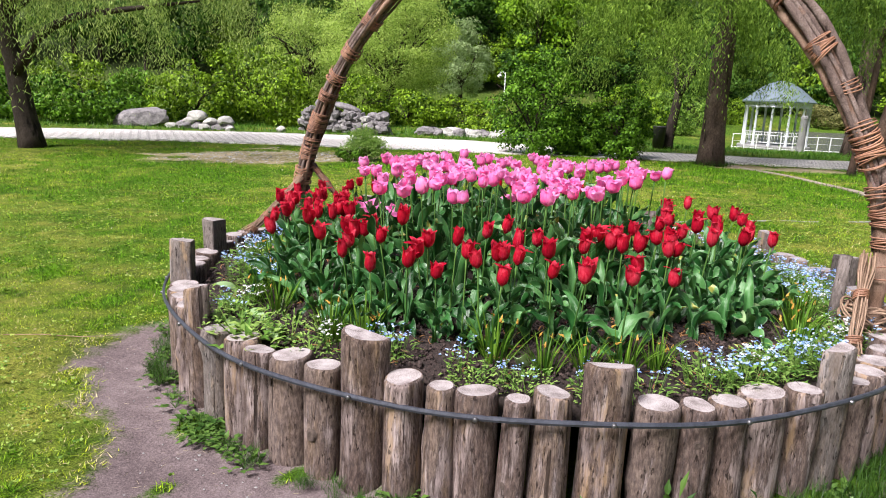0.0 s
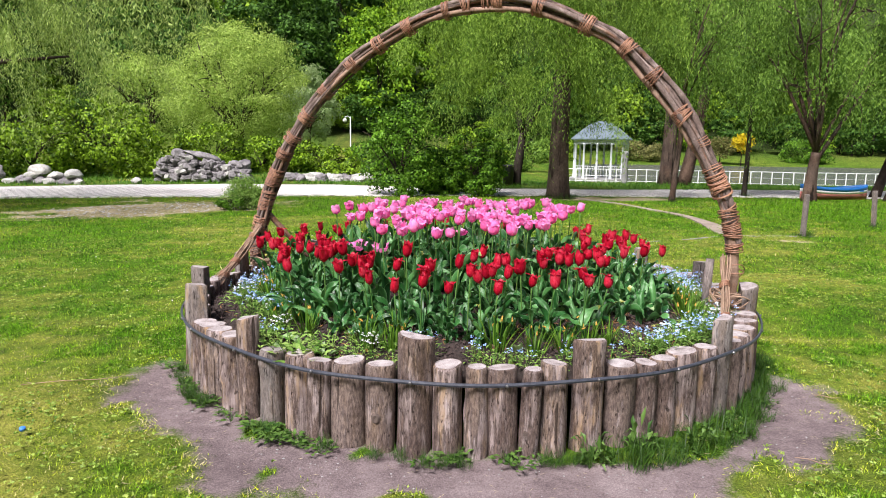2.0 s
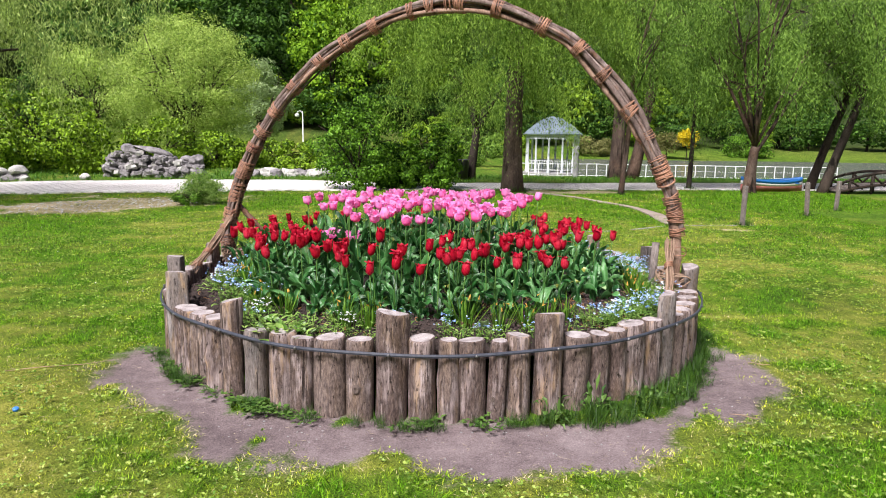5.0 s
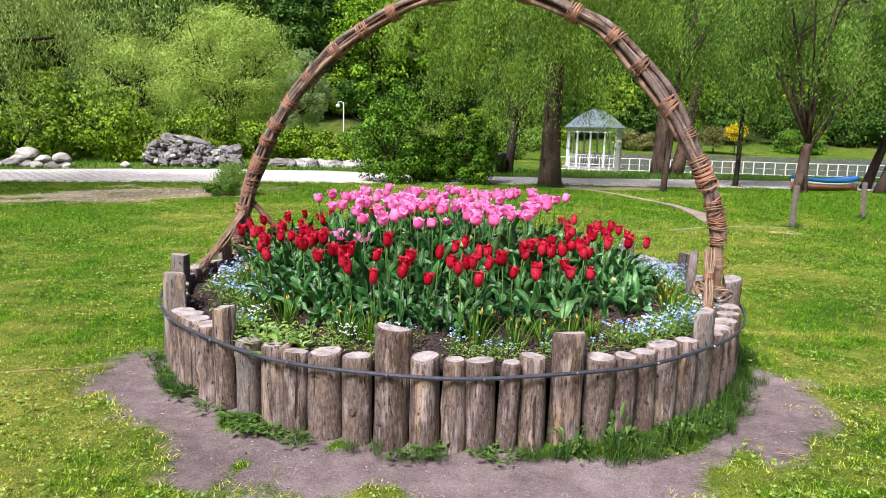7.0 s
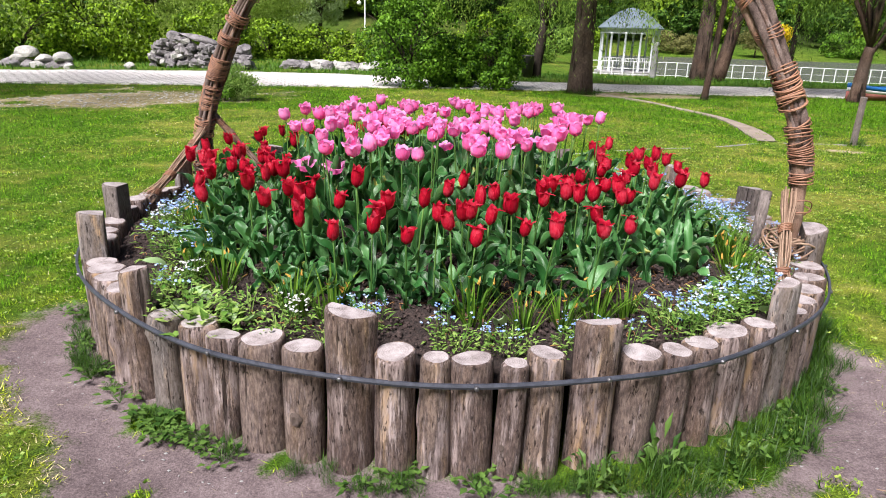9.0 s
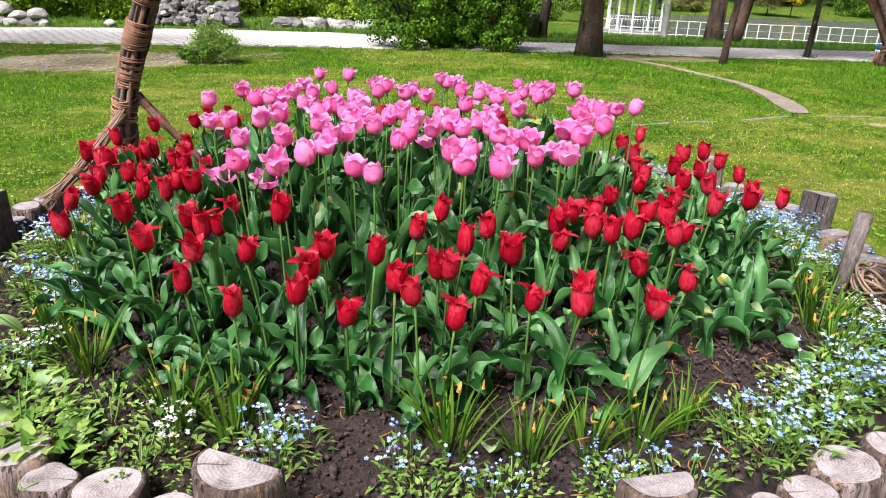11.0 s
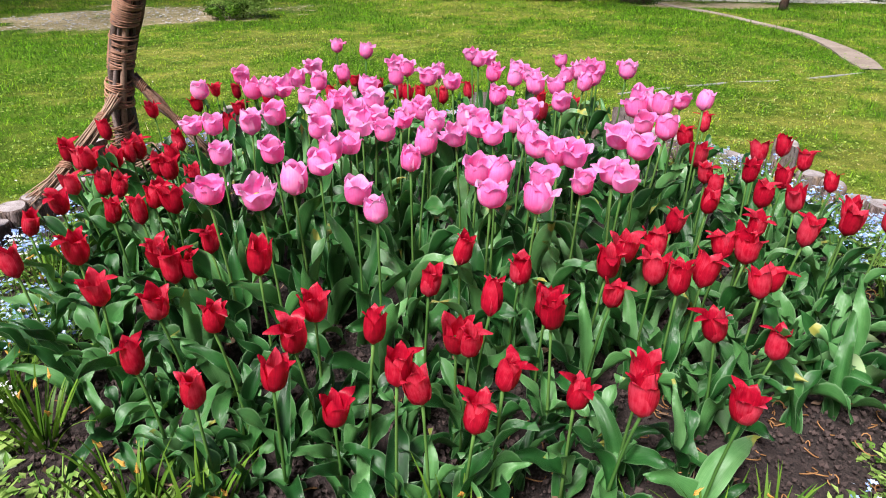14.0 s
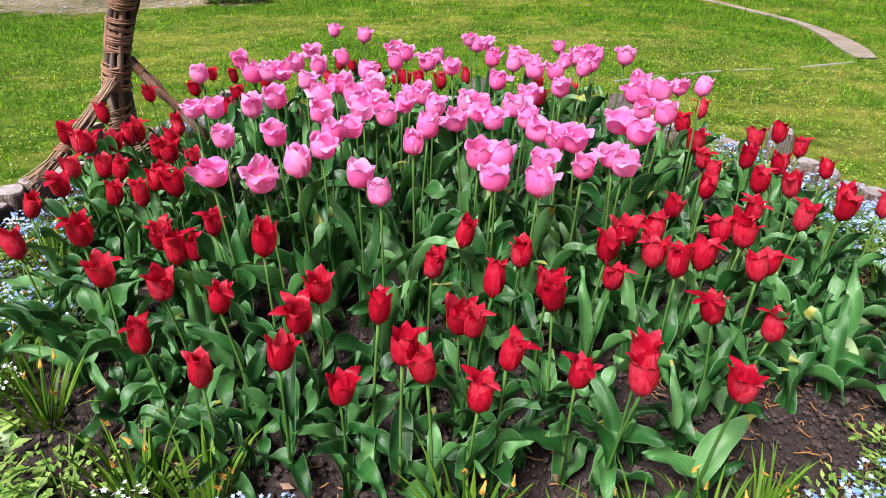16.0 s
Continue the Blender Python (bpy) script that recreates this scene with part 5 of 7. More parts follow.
for k, (r_, a_) in enumerate(blind):
    x, y = BED[0] + r_ * math.cos(radians(a_)), BED[1] + r_ * math.sin(radians(a_))
    if y < 2.66:
        continue
    r = np.random.default_rng(4000 + k)
    plant = thing("tulip_leaves", "bloomless tulip, a tuft of broad blue-green leaves", "tulip", pose(x, y, float(soil_height(x, y)) - 0.012), "bloomless tulips in the bed")
    turn = r.uniform(0, 360)
    for j in range(3):
        me = (LEAVES_LOW if r.random() < 0.5 else LEAVES_UP)[int(r.integers(0, 10))]
        s = r.uniform(0.8, 1.15) * (0.8 if y < 3.0 else 1.0)
        part("leaf", me, plant, "", pose(0, 0, 0, 0, 0, turn + 120 * j + r.normal(0, 25)) @ Matrix.Diagonal((s, s, s, 1)))

# ---- other plants of the bed ----
def small_leaves(g, r, centre, count, spread, height, L, W, mi=0):
    for k in range(count):
        a, q = r.uniform(0, 6.28), math.sqrt(r.random()) * spread
        b = np.array((centre[0] + q * math.cos(a), centre[1] + q * math.sin(a), centre[2] + r.uniform(0, height)))
        w = np.array((math.cos(a + r.normal(0, 0.8)), math.sin(a + r.normal(0, 0.8)), r.uniform(-0.1, 0.7)))
        w /= np.linalg.norm(w)
        s = np.cross(w, (0, 0, 1)); s /= np.linalg.norm(s)
        n = np.cross(s, w)
        l, ww = L * r.uniform(0.6, 1.3), W * r.uniform(0.7, 1.2)
        v = [b, b + w * l * 0.4 + s * ww / 2 + n * 0.12 * l, b + w * l - n * 0.05 * l, b + w * l * 0.4 - s * ww / 2 + n * 0.12 * l, b + w * l * 0.45 + n * 0.05 * l]
        g.add(v, [(0, 1, 4), (1, 2, 4), (2, 3, 4), (3, 0, 4)], mi)


def blossom(g, r, c, R, mi):
    a0 = r.uniform(0, 6.28)
    tilt = np.array((r.normal(0, 0.45), r.normal(0, 0.45), 1.0)); tilt /= np.linalg.norm(tilt)
    e1 = np.cross(tilt, (0.3, 1, 0.1)); e1 /= np.linalg.norm(e1)
    e2 = np.cross(tilt, e1)
    c = np.array(c)
    v = [c]
    for k in range(10):
        a, q = a0 + k * math.pi / 5, R * (1.0 if k % 2 else 0.55)
        v.append(c + q * (math.cos(a) * e1 + math.sin(a) * e2) + tilt * (0.2 * R if k % 2 else 0.05 * R))
    g.add(v, [(0, 1 + k, 1 + (k + 1) % 10) for k in range(10)], mi)


def forget_me_not_meshes(seed, spread, height, flowers, white):
    r = np.random.default_rng(seed)
    g, b = Geo(), Geo()
    small_leaves(g, r, (0, 0, 0), 60, spread, height * 0.7, 0.04, 0.014)
    for k in range(flowers // 4):
        a, q = r.uniform(0, 6.28), math.sqrt(r.random()) * spread
        x, y, h = q * math.cos(a), q * math.sin(a), height * r.uniform(0.65, 1.1)
        g.tube([(x * 0.6, y * 0.6, -0.01), (x * 0.85, y * 0.85, h * 0.6), (x, y, h)], 0.0013, 3)
        for j in range(4):
            blossom(b, r, (x + r.normal(0, 0.009), y + r.normal(0, 0.009), h + r.uniform(0, 0.012)), r.uniform(0.0055, 0.008), 0)
    return g.mesh("foliage", M_MYO_LEAF, False), b.mesh("blossoms", M_WHITE_FLOWER if white else M_BLUE, False)


MYO = [forget_me_not_meshes(700 + k, 0.11, 0.13, 64, False) for k in range(5)] + [forget_me_not_meshes(720, 0.1, 0.12, 60, True)]
patches = []
for lo, hi, r0, r1, count in ((300, 342, 1.75, 1.84, 24), (-18, 22, 1.5, 1.82, 26), (22, 75, 1.5, 1.8, 8), (262, 296, 1.68, 1.82, 7), (224, 262, 1.68, 1.82, 5), (180, 222, 1.46, 1.68, 16), (90, 176, 1.62, 1.82, 10)):
    for k in range(count):
        patches.append((rng.uniform(lo, hi), rng.uniform(r0, r1), 0.75 if 236 < lo < 290 else 1.0))
for k, (a, q, s) in enumerate(patches):
    if 262 < a < 325 and k % 3 == 0:
        continue
    r = np.random.default_rng(5000 + k)
    x, y = BED[0] + q * math.cos(radians(a)), BED[1] + q * math.sin(radians(a))
    white = r.random() < (0.55 if 222 < a < 258 else 0.12)
    leaf_me, flower_me = MYO[5 if white else int(r.integers(0, 5))]
    s *= r.uniform(0.8, 1.2)
    plant = thing("forget_me_not", "clump of white-flowering small-leaved plant at the bed's rim" if white else "clump of pale blue forget-me-nots at the bed's rim", "flower", pose(x, y, float(soil_height(x, y)) - 0.01, 0, 0, r.uniform(0, 360)) @ Matrix.Diagonal((s, s, s, 1)), "forget-me-nots round the rim")
    part("foliage", leaf_me, plant)
    part("blossoms", flower_me, plant)


def blade(g, r, base, a, L, w, lean, mi=0, seg=5):
    """A narrow arching blade."""
    ang, x, z = radians(90 - lean), 0.0, 0.0
    c, s = math.cos(a), math.sin(a)
    curl = radians(r.uniform(10, 75))
    v, f = [], []
    for i in range(seg + 1):
        u = i / seg
        ww = w * (1 - u ** 2.5) + 0.0004
        for side in (-1, 1):
            v.append((base[0] + x * c - side * ww / 2 * s, base[1] + x * s + side * ww / 2 * c, base[2] + z))
        x += L / seg * math.cos(ang)
        z += L / seg * math.sin(ang)
        ang -= curl / seg * (0.3 + 1.4 * u)
    for i in range(seg):
        f.append((2 * i, 2 * i + 1, 2 * i + 3, 2 * i + 2))
    g.add(v, f, mi)


def narcissus_meshes(seed, count, L):
    r = np.random.default_rng(seed)
    g, heads = Geo(), []
    for k in range(count):
        a, q = r.uniform(0, 6.28), math.sqrt(r.random()) * 0.045
        blade(g, r, (q * math.cos(a), q * math.sin(a), -0.01), a + r.normal(0, 0.5), L * r.uniform(0.6, 1.15), r.uniform(0.0075, 0.0115), r.uniform(2, 40))
    for k in range(4):
        a, q, h = r.uniform(0, 6.28), r.uniform(0.02, 0.1), L * r.uniform(0.6, 0.95)
        x, y = q * math.cos(a), q * math.sin(a)
        g.tube([(x * 0.3, y * 0.3, 0), (x * 0.8, y * 0.8, h * 0.7), (x, y, h)], 0.0022, 4)
        heads.append((x, y, h))
    return g.mesh("leaves", M_NARC), heads


def withered_mesh(seed):
    r = np.random.default_rng(seed)
    g = Geo().lathe([(0.0015, -0.004), (0.0028, 0.004), (0.0033, 0.009), (0.0055, 0.013), (0.0025, 0.017)], 9)
    g.v = [(x * r.uniform(0.5, 1.35), y * r.uniform(0.5, 1.35), z + r.normal(0, 0.003)) for x, y, z in g.v]
    return g.mesh("faded_flower", M_FADED, False)


WITHERED = [withered_mesh(840 + k) for k in range(3)]
NARC = [narcissus_meshes(800 + k, 34, 0.21) for k in range(4)]
SPOTS = [(-1.55, 3.02), (-1.62, 3.25), (-1.38, 2.88), (-1.02, 2.66), (-0.86, 2.62), (-0.1, 2.58), (0.06, 2.62), (0.2, 2.67), (0.33, 2.74), (-0.3, 2.6), (0.95, 3.15), (1.0, 3.35), (1.02, 3.5), (1.1, 3.78), (-1.72, 3.5), (-1.8, 3.75), (0.98, 4.7), (0.7, 5.1)]
for k, (x, y) in enumerate(SPOTS):
    r = np.random.default_rng(5600 + k)
    s = r.uniform(0.8, 1.15)
    plant = thing("narcissus", "clump of narrow-leaved narcissus with withered yellow flowers", "flower", pose(x, y, float(soil_height(x, y)), 0, 0, r.uniform(0, 360)) @ Matrix.Diagonal((s, s, s, 1)), "faded narcissus clumps")
    part("leaves", NARC[k % 4][0], plant)
    for j, (hx, hy, hz) in enumerate(NARC[k % 4][1]):
        part("faded_flower", WITHERED[(k + j) % 3], plant, "", pose(hx, hy, hz, r.uniform(110, 200), r.uniform(-30, 30), r.uniform(0, 360)))


def weed_mesh(seed, count, spread, height, L, W, mat=M_WEED):
    r = np.random.default_rng(seed)
    g = Geo()
    small_leaves(g, r, (0, 0, 0.005), count, spread, height, L, W)
    for k in range(6):
        a, q = r.uniform(0, 6.28), spread * r.random()
        g.tube([(0, 0, -0.02), (q * math.cos(a), q * math.sin(a), height)], 0.002, 4)
    return g.mesh("weed", mat, False)


WEEDS = [weed_mesh(900 + k, 170, 0.13, 0.1, 0.026, 0.014) for k in range(3)]
BROAD = [weed_mesh(910 + k, 40, 0.12, 0.06, 0.05, 0.036) for k in range(3)]
PALE_LEAVES = []
for k in range(3):
    me = tulip_leaf_mesh(0.13 + 0.02 * k, 0.075, 12, 50 + 20 * k, 0.006, 0.5, 860 + k).copy()
    me.materials[0] = M_PALE_LEAF
    PALE_LEAVES.append(me)
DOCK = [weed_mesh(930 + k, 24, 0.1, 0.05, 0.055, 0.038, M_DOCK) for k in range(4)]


def grass_tuft(seed, count, L):
    r = np.random.default_rng(seed)
    g = Geo()
    for k in range(count):
        a, q = r.uniform(0, 6.28), math.sqrt(r.random()) * 0.12
        blade(g, r, (q * math.cos(a), q * math.sin(a), -0.01), r.uniform(0, 6.28), L * r.uniform(0.4, 1.2), r.uniform(0.003, 0.0055), r.uniform(10, 62), 0, 4)
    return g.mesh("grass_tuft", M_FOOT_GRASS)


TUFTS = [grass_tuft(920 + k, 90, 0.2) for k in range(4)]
# in the bed, front left, and between the flowers
for k, (x, y, kind, s) in enumerate([(-1.42, 2.62, 'w', 1.2), (-1.3, 2.52, 'b', 1.1), (-1.2, 2.66, 'w', 1.0), (-1.5, 2.76, 'b', 1.0), (-1.05, 2.5, 'w', 0.8), (-0.85, 2.44, 'w', 0.7), (-1.62, 2.9, 'w', 1.0), (-1.36, 2.58, 'b', 1.15),
                                     (-0.35, 2.42, 'w', 0.8), (-0.15, 2.43, 'w', 0.8), (0.1, 2.46, 'w', 0.8), (0.5, 2.72, 'w', 1.0), (0.75, 2.88, 'w', 1.0), (1.0, 3.1, 'w', 1.1), (1.12, 3.35, 'w', 1.1), (0.72, 3.0, 'b', 0.6)]):
    me = (WEEDS if kind == 'w' else BROAD)[k % 3]
    thing("weed", "light green leafy weed in the flower bed" if kind == 'w' else "broad-leaved pale green weed in the flower bed", "weed", pose(x, y, float(soil_height(x, y)) - 0.01, 0, 0, 47 * k) @ Matrix.Diagonal((s, s, s, 1)), "", "stuff", me)
for k, (x, y, turn, lean, s) in enumerate(((-1.455, 2.72, 250, 52, 1.0), (-1.3, 2.7, 300, 66, 1.15), (-1.4, 2.78, 160, 60, 0.9), (-1.2, 2.6, 20, 60, 0.8), (-0.19, 2.6, 265, 18, 0.85), (-1.72, 3.1, 200, 15, 0.8), (0.74, 3.46, 330, 45, 1.35), (0.68, 3.38, 290, 50, 1.35), (0.82, 3.52, 10, 55, 1.3), (1.0, 2.95, 290, 65, 1.0))):
    thing("broad_leaf", "single pale green broad leaf standing at the bed's rim", "leaf", pose(x, y, float(soil_height(x, y)) - 0.012, 0, 0, turn) @ pose(0, 0, 0, 0, lean * 0.6, 0) @ Matrix.Diagonal((s, s, s, 1)), "pale broad leaves at the rim", "", PALE_LEAVES[k % 3])
for k in range(180):
    r = np.random.default_rng(5800 + k)
    a = (r.uniform(284, 350) if k > 140 else r.uniform(200, 356)) if k < 168 else r.uniform(-5, 180)
    q = r.uniform(2.05, max(2.13, float(np.interp(a % 360, RING_A, RING_IN)) + 0.05))
    dense = r.uniform(0.3, 0.66) if 283 < a < 348 else r.uniform(0.2, 0.42)
    x, y = BED[0] + q * math.cos(radians(a)), BED[1] + q * math.sin(radians(a))
    pick = r.random()
    if 200 < a < 284 and patchy(x, y, 4.5, 11) < 0.3:
        continue
    if (284 < a < 350 and pick < 0.82) or pick < 0.5:
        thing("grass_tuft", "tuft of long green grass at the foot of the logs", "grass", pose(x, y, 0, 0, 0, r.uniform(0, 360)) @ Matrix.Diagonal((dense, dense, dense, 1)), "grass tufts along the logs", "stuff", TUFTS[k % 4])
    else:
        if r.random() < 0.3:
            continue
        s = r.uniform(0.3, 0.8)
        thing("weed", "low green weed at the foot of the logs", "weed", pose(x, y, 0, 0, 0, r.uniform(0, 360)) @ Matrix.Diagonal((s, s, s * 0.75, 1)), "", "stuff", DOCK[k % 4])
for k, (a, q) in enumerate(((292, 2.12), (284, 2.15), (300, 2.2))):
    x, y = BED[0] + q * math.cos(radians(a)), BED[1] + q * math.sin(radians(a))
    thing("weed", "upright leafy weed at the foot of the logs", "weed", pose(x, y, 0.0, 0, 0, 80 * k) @ Matrix.Diagonal((0.7, 0.7, 2.2, 1)), "", "stuff", DOCK[k])

# crumbs of soil and dry bud scales on the bed
r = np.random.default_rng(61)
n = 17000
ca, cq = np.where(r.random(n) < 0.8, r.uniform(3.2, 6.2, n), r.uniform(0, 2 * math.pi, n)), np.sqrt(r.uniform(0.25, 1, n)) * 1.84
cx, cy = BED[0] + cq * np.cos(ca), BED[1] + cq * np.sin(ca)
cs = (0.0025 + 0.0095 * r.uniform(0, 1, (n, 1, 1)) ** 3) * r.uniform(0.75, 1.25, (n, 6, 1))
octa = np.array([(1, 0, 0), (0, 1, 0), (-1, 0, 0), (0, -1, 0), (0, 0, 0.8), (0, 0, -0.8)])
spin = np.linalg.qr(r.normal(size=(n, 3, 3)))[0]
cv = np.einsum('nij,nkj->nki', spin, octa[None] * cs) + np.stack([cx, cy, soil_height(cx, cy) + 0.016], -1)[:, None]
of = np.array([(0, 1, 4), (1, 2, 4), (2, 3, 4), (3, 0, 4), (1, 0, 5), (2, 1, 5), (3, 2, 5), (0, 3, 5)])
thing("soil_crumbs", "crumbs and small clods of dark soil", "soil", pose(0, 0, 0), "", "stuff", np_mesh("soil_crumbs", cv.reshape(-1, 3), (of[None] + 6 * np.arange(n)[:, None, None]).reshape(-1, 3), M_CRUMB))
da, dq = r.uniform(0, 6.28, 260), np.sqrt(r.uniform(0.1, 1, 260)) * 1.75
dx_, dy_ = BED[0] + dq * np.cos(da), BED[1] + dq * np.sin(da)
dw = r.uniform(0, 6.28, 260)
v, f = leaf_quads(np.stack([dx_, dy_, soil_height(dx_, dy_) + 0.022], 1), np.stack([np.cos(dw), np.sin(dw), r.uniform(-0.1, 0.4, 260)], 1), 0.055, 0.02, 15)
thing("dry_leaves", "withered brown leaves lying on the soil", "plant litter", pose(0, 0, 0), "", "stuff", np_mesh("dry_leaves", v, f, M_DRY_LEAF))
g = Geo()
for k in range(340):
    a, q = r.uniform(190, 350) if k < 270 else r.uniform(296, 322), r.uniform(1.0, 1.8)
    x, y = BED[0] + q * math.cos(radians(a)), BED[1] + q * math.sin(radians(a))
    z, w, R = float(soil_height(x, y)) + 0.016, r.uniform(0, 6.28), r.uniform(0.006, 0.024)
    g.tube([(x + R * math.cos(w + u * 3.5) + 0.02 * u, y + R * math.sin(w + u * 3.5), z + 0.008 * math.sin(5 * u)) for u in np.linspace(0, 1, 7)], 0.0018, 4)
thing("bud_scales", "curled dry orange bud scales strewn on the soil", "plant litter", pose(0, 0, 0), "", "stuff", g.mesh("bud_scales", M_CURL))

# pebbles on the gravelly patch beyond the lawn
n = 5200
px_, py_ = r.uniform(-10, -3.6, n), r.uniform(11.2, 17.2, n)
ok = bareness(px_, py_) > r.uniform(0.35, 1.1, n)
px_, py_ = px_[ok], py_[ok]
n = len(px_)
ps = (0.008 + 0.028 * r.uniform(0, 1, (n, 1, 1)) ** 2) * r.uniform(0.7, 1.3, (n, 6, 1)) * np.array((1, 1, 0.6))
pv = octa[None] * ps + np.stack([px_, py_, land(px_, py_) + 0.008], -1)[:, None]
thing("gravel", "pale pebbles strewn over a worn patch of the lawn", "gravel", pose(0, 0, 0), "", "stuff", np_mesh("gravel", pv.reshape(-1, 3), (of[None] + 6 * np.arange(n)[:, None, None]).reshape(-1, 3), M_PALE_ROCK))

# ---- grass of the lawn ----
def grass_field(name, label, x0, x1, y0, y1, per_m2, L, W, seed, mat, keep=None, beyond=False):
    r = np.random.default_rng(seed)
    n = int((x1 - x0) * (y1 - y0) * per_m2)
    x, y = r.uniform(x0, x1, n), r.uniform(y0, y1, n)
    b = bareness(x, y) + 0.35 * wobble(x, y, 11.0, 5.0) * (bareness(x, y) > 0.02)
    rad = np.hypot(x - BED[0], y - BED[1])
    ok = (r.random(n) > b * 1.45) & (rad > 2.06) & ~((x > 2.9) & (x < 5.4) & (np.abs(x - np.interp(y, [10.5, 11.4, 12.6, 14, 16, 17.8, 19], [4.44, 4.64, 4.84, 4.81, 4.44, 3.8, 3.37])) < np.interp(y, [10.5, 12.6, 14, 17], [0.15, 0.17, 0.09, 0.07])) & (y > 10) & (y < 19))
    front = np.interp(x, [p[0] for p in PATH_FRONT], [p[1] for p in PATH_FRONT])
    ok &= (y < front - 0.04) if not beyond else (y > np.interp(x, [p[0] for p in PATH_BACK], [p[1] for p in PATH_BACK]) + 0.1)
    if mat is M_GRASS:
        ang = np.degrees(np.arctan2(y - BED[1], x - BED[0])) % 360
        ok &= (rad > np.interp(ang, RING_A, RING_IN) + 0.02) | (ang < 190) | (ang > 350)
    if keep is not None:
        ok &= keep(x, y, r)
    x, y = x[ok], y[ok]
    n = len(x)
    lush = np.clip(lushness(x, y) - 1.2 * bareness(x, y) + 0.06 * smooth_step((y - 4.5) / 3), 0, 1)
    clump = 0.55 * patchy(x, y, 11.0, 21) + 0.45 * patchy(x, y, 27.0, 22)
    some = r.random(n) < (0.3 + 0.45 * lush + 1.1 * (clump - 0.3)) 
    x, y, lush, clump = x[some], y[some], lush[some], clump[some]
    n = len(x)
    l = L * r.uniform(0.55, 1.3, n) * (0.62 + 0.9 * lush ** 1.5) * (0.55 + 0.95 * clump)
    a, lean = r.uniform(0, 2 * np.pi, n), r.uniform(0.4, 1.65, n)
    z = land(x, y) + 0.012 * wobble(x, y, 7.0, 3.0) - 0.008
    base = np.stack([x, y, z], 1)
    w = (W * r.uniform(0.7, 1.3, n))[:, None]
    d = np.stack([np.cos(a), np.sin(a), np.zeros(n)], 1)
    s = np.stack([-np.sin(a), np.cos(a), np.zeros(n)], 1)
    up = np.array((0, 0, 1.0))
    tip = base + d * (l * lean * 0.9)[:, None] + up * (l * (1.0 - 0.5 * lean))[:, None]
    v = np.stack([base - s * w / 2, base + s * w / 2, tip], 1).reshape(-1, 3)
    f = np.arange(3 * n).reshape(n, 3)
    me = np_mesh(name, v, f, mat)
    me.attributes.new("lush", 'FLOAT', 'POINT').data.foreach_set("value", np.repeat(np.clip(lush + r.normal(0, 0.13, n), 0, 1), 3).astype(np.float32))
    return thing(name, label, "grass", pose(0, 0, 0), "", "stuff", me)


grass_field("lawn_grass", "short bright green lawn grass before the bed", -4.6, 3.8, 0.6, 4.4, 9000, 0.034, 0.0042, 79, M_GRASS)
grass_field("lawn_grass", "short bright green lawn grass", -5.8, 5.2, -0.6, 8.0, 5000, 0.04, 0.0045, 71, M_GRASS, lambda x, y, r: r.random(len(x)) < smooth_step((8 - y) / 2.5) * smooth_step((x + 5.8) / 1.2) * smooth_step((5.2 - x) / 1.2))
grass_field("lawn_grass", "short bright green lawn grass", -14.5, 8.5, 5.5, 14.5, 1500, 0.06, 0.0075, 72, M_GRASS, lambda x, y, r: r.random(len(x)) < smooth_step((y - 5.5) / 2.5) * smooth_step((14.5 - y) / 2))
grass_field("lawn_grass", "longer green grass toward the path", -15, 13, 12.5, 20, 750, 0.07, 0.0105, 73, M_GRASS, lambda x, y, r: r.random(len(x)) < smooth_step((y - 12.5) / 2))
grass_field("meadow_grass", "longer green grass beyond the path", -22, 24, 18, 38, 70, 0.16, 0.03, 77, M_TUFT, None, True)
grass_field("lawn_grass", "short green lawn grass at the sides", -12, -4.6, 1.0, 8.0, 900, 0.065, 0.006, 74, M_GRASS, lambda x, y, r: r.random(len(x)) < smooth_step((-4.6 - x) / 1.2) * smooth_step((8 - y) / 2.5))
grass_field("lawn_grass", "short green lawn grass at the sides", 4.0, 9.5, 1.0, 8.0, 900, 0.065, 0.006, 75, M_GRASS, lambda x, y, r: r.random(len(x)) < smooth_step((x - 4.0) / 1.2) * smooth_step((8 - y) / 2.5))
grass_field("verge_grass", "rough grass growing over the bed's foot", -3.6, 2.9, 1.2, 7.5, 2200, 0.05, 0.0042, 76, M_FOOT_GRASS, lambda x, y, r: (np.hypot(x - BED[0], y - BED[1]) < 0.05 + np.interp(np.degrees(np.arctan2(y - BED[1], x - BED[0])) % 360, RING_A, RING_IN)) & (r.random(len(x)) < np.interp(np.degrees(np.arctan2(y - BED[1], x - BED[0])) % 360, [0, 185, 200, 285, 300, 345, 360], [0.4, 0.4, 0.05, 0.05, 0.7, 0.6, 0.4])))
# clover and daisies between the blades
r = np.random.default_rng(78)
n = 30000
x, y = r.uniform(-6.5, 5.5, n), 0.5 + 11.5 * r.uniform(0, 1, n) ** 1.6
ok = (0.6 * patchy(x, y, 1.1, 31) + 0.4 * patchy(x, y, 4.0, 32) > 0.4) & (bareness(x, y) < 0.3) & (np.hypot(x - BED[0], y - BED[1]) > 2.15)
x, y = x[ok], y[ok]
base = np.repeat(np.stack([x, y, land(x, y) + r.uniform(0.015, 0.045, len(x))], 1), 3, 0)
aa = np.repeat(r.uniform(0, 6.28, len(x)), 3) + np.tile([0, 2.09, 4.19], len(x))
v, f = leaf_quads(base, np.stack([np.cos(aa), np.sin(aa), np.full(len(aa), 0.25)], 1), 0.017, 0.014, 5)
thing("clover", "patches of clover in the lawn", "grass", pose(0, 0, 0), "", "stuff", np_mesh("clover", v, f, M_CLOVER))
g = Geo()
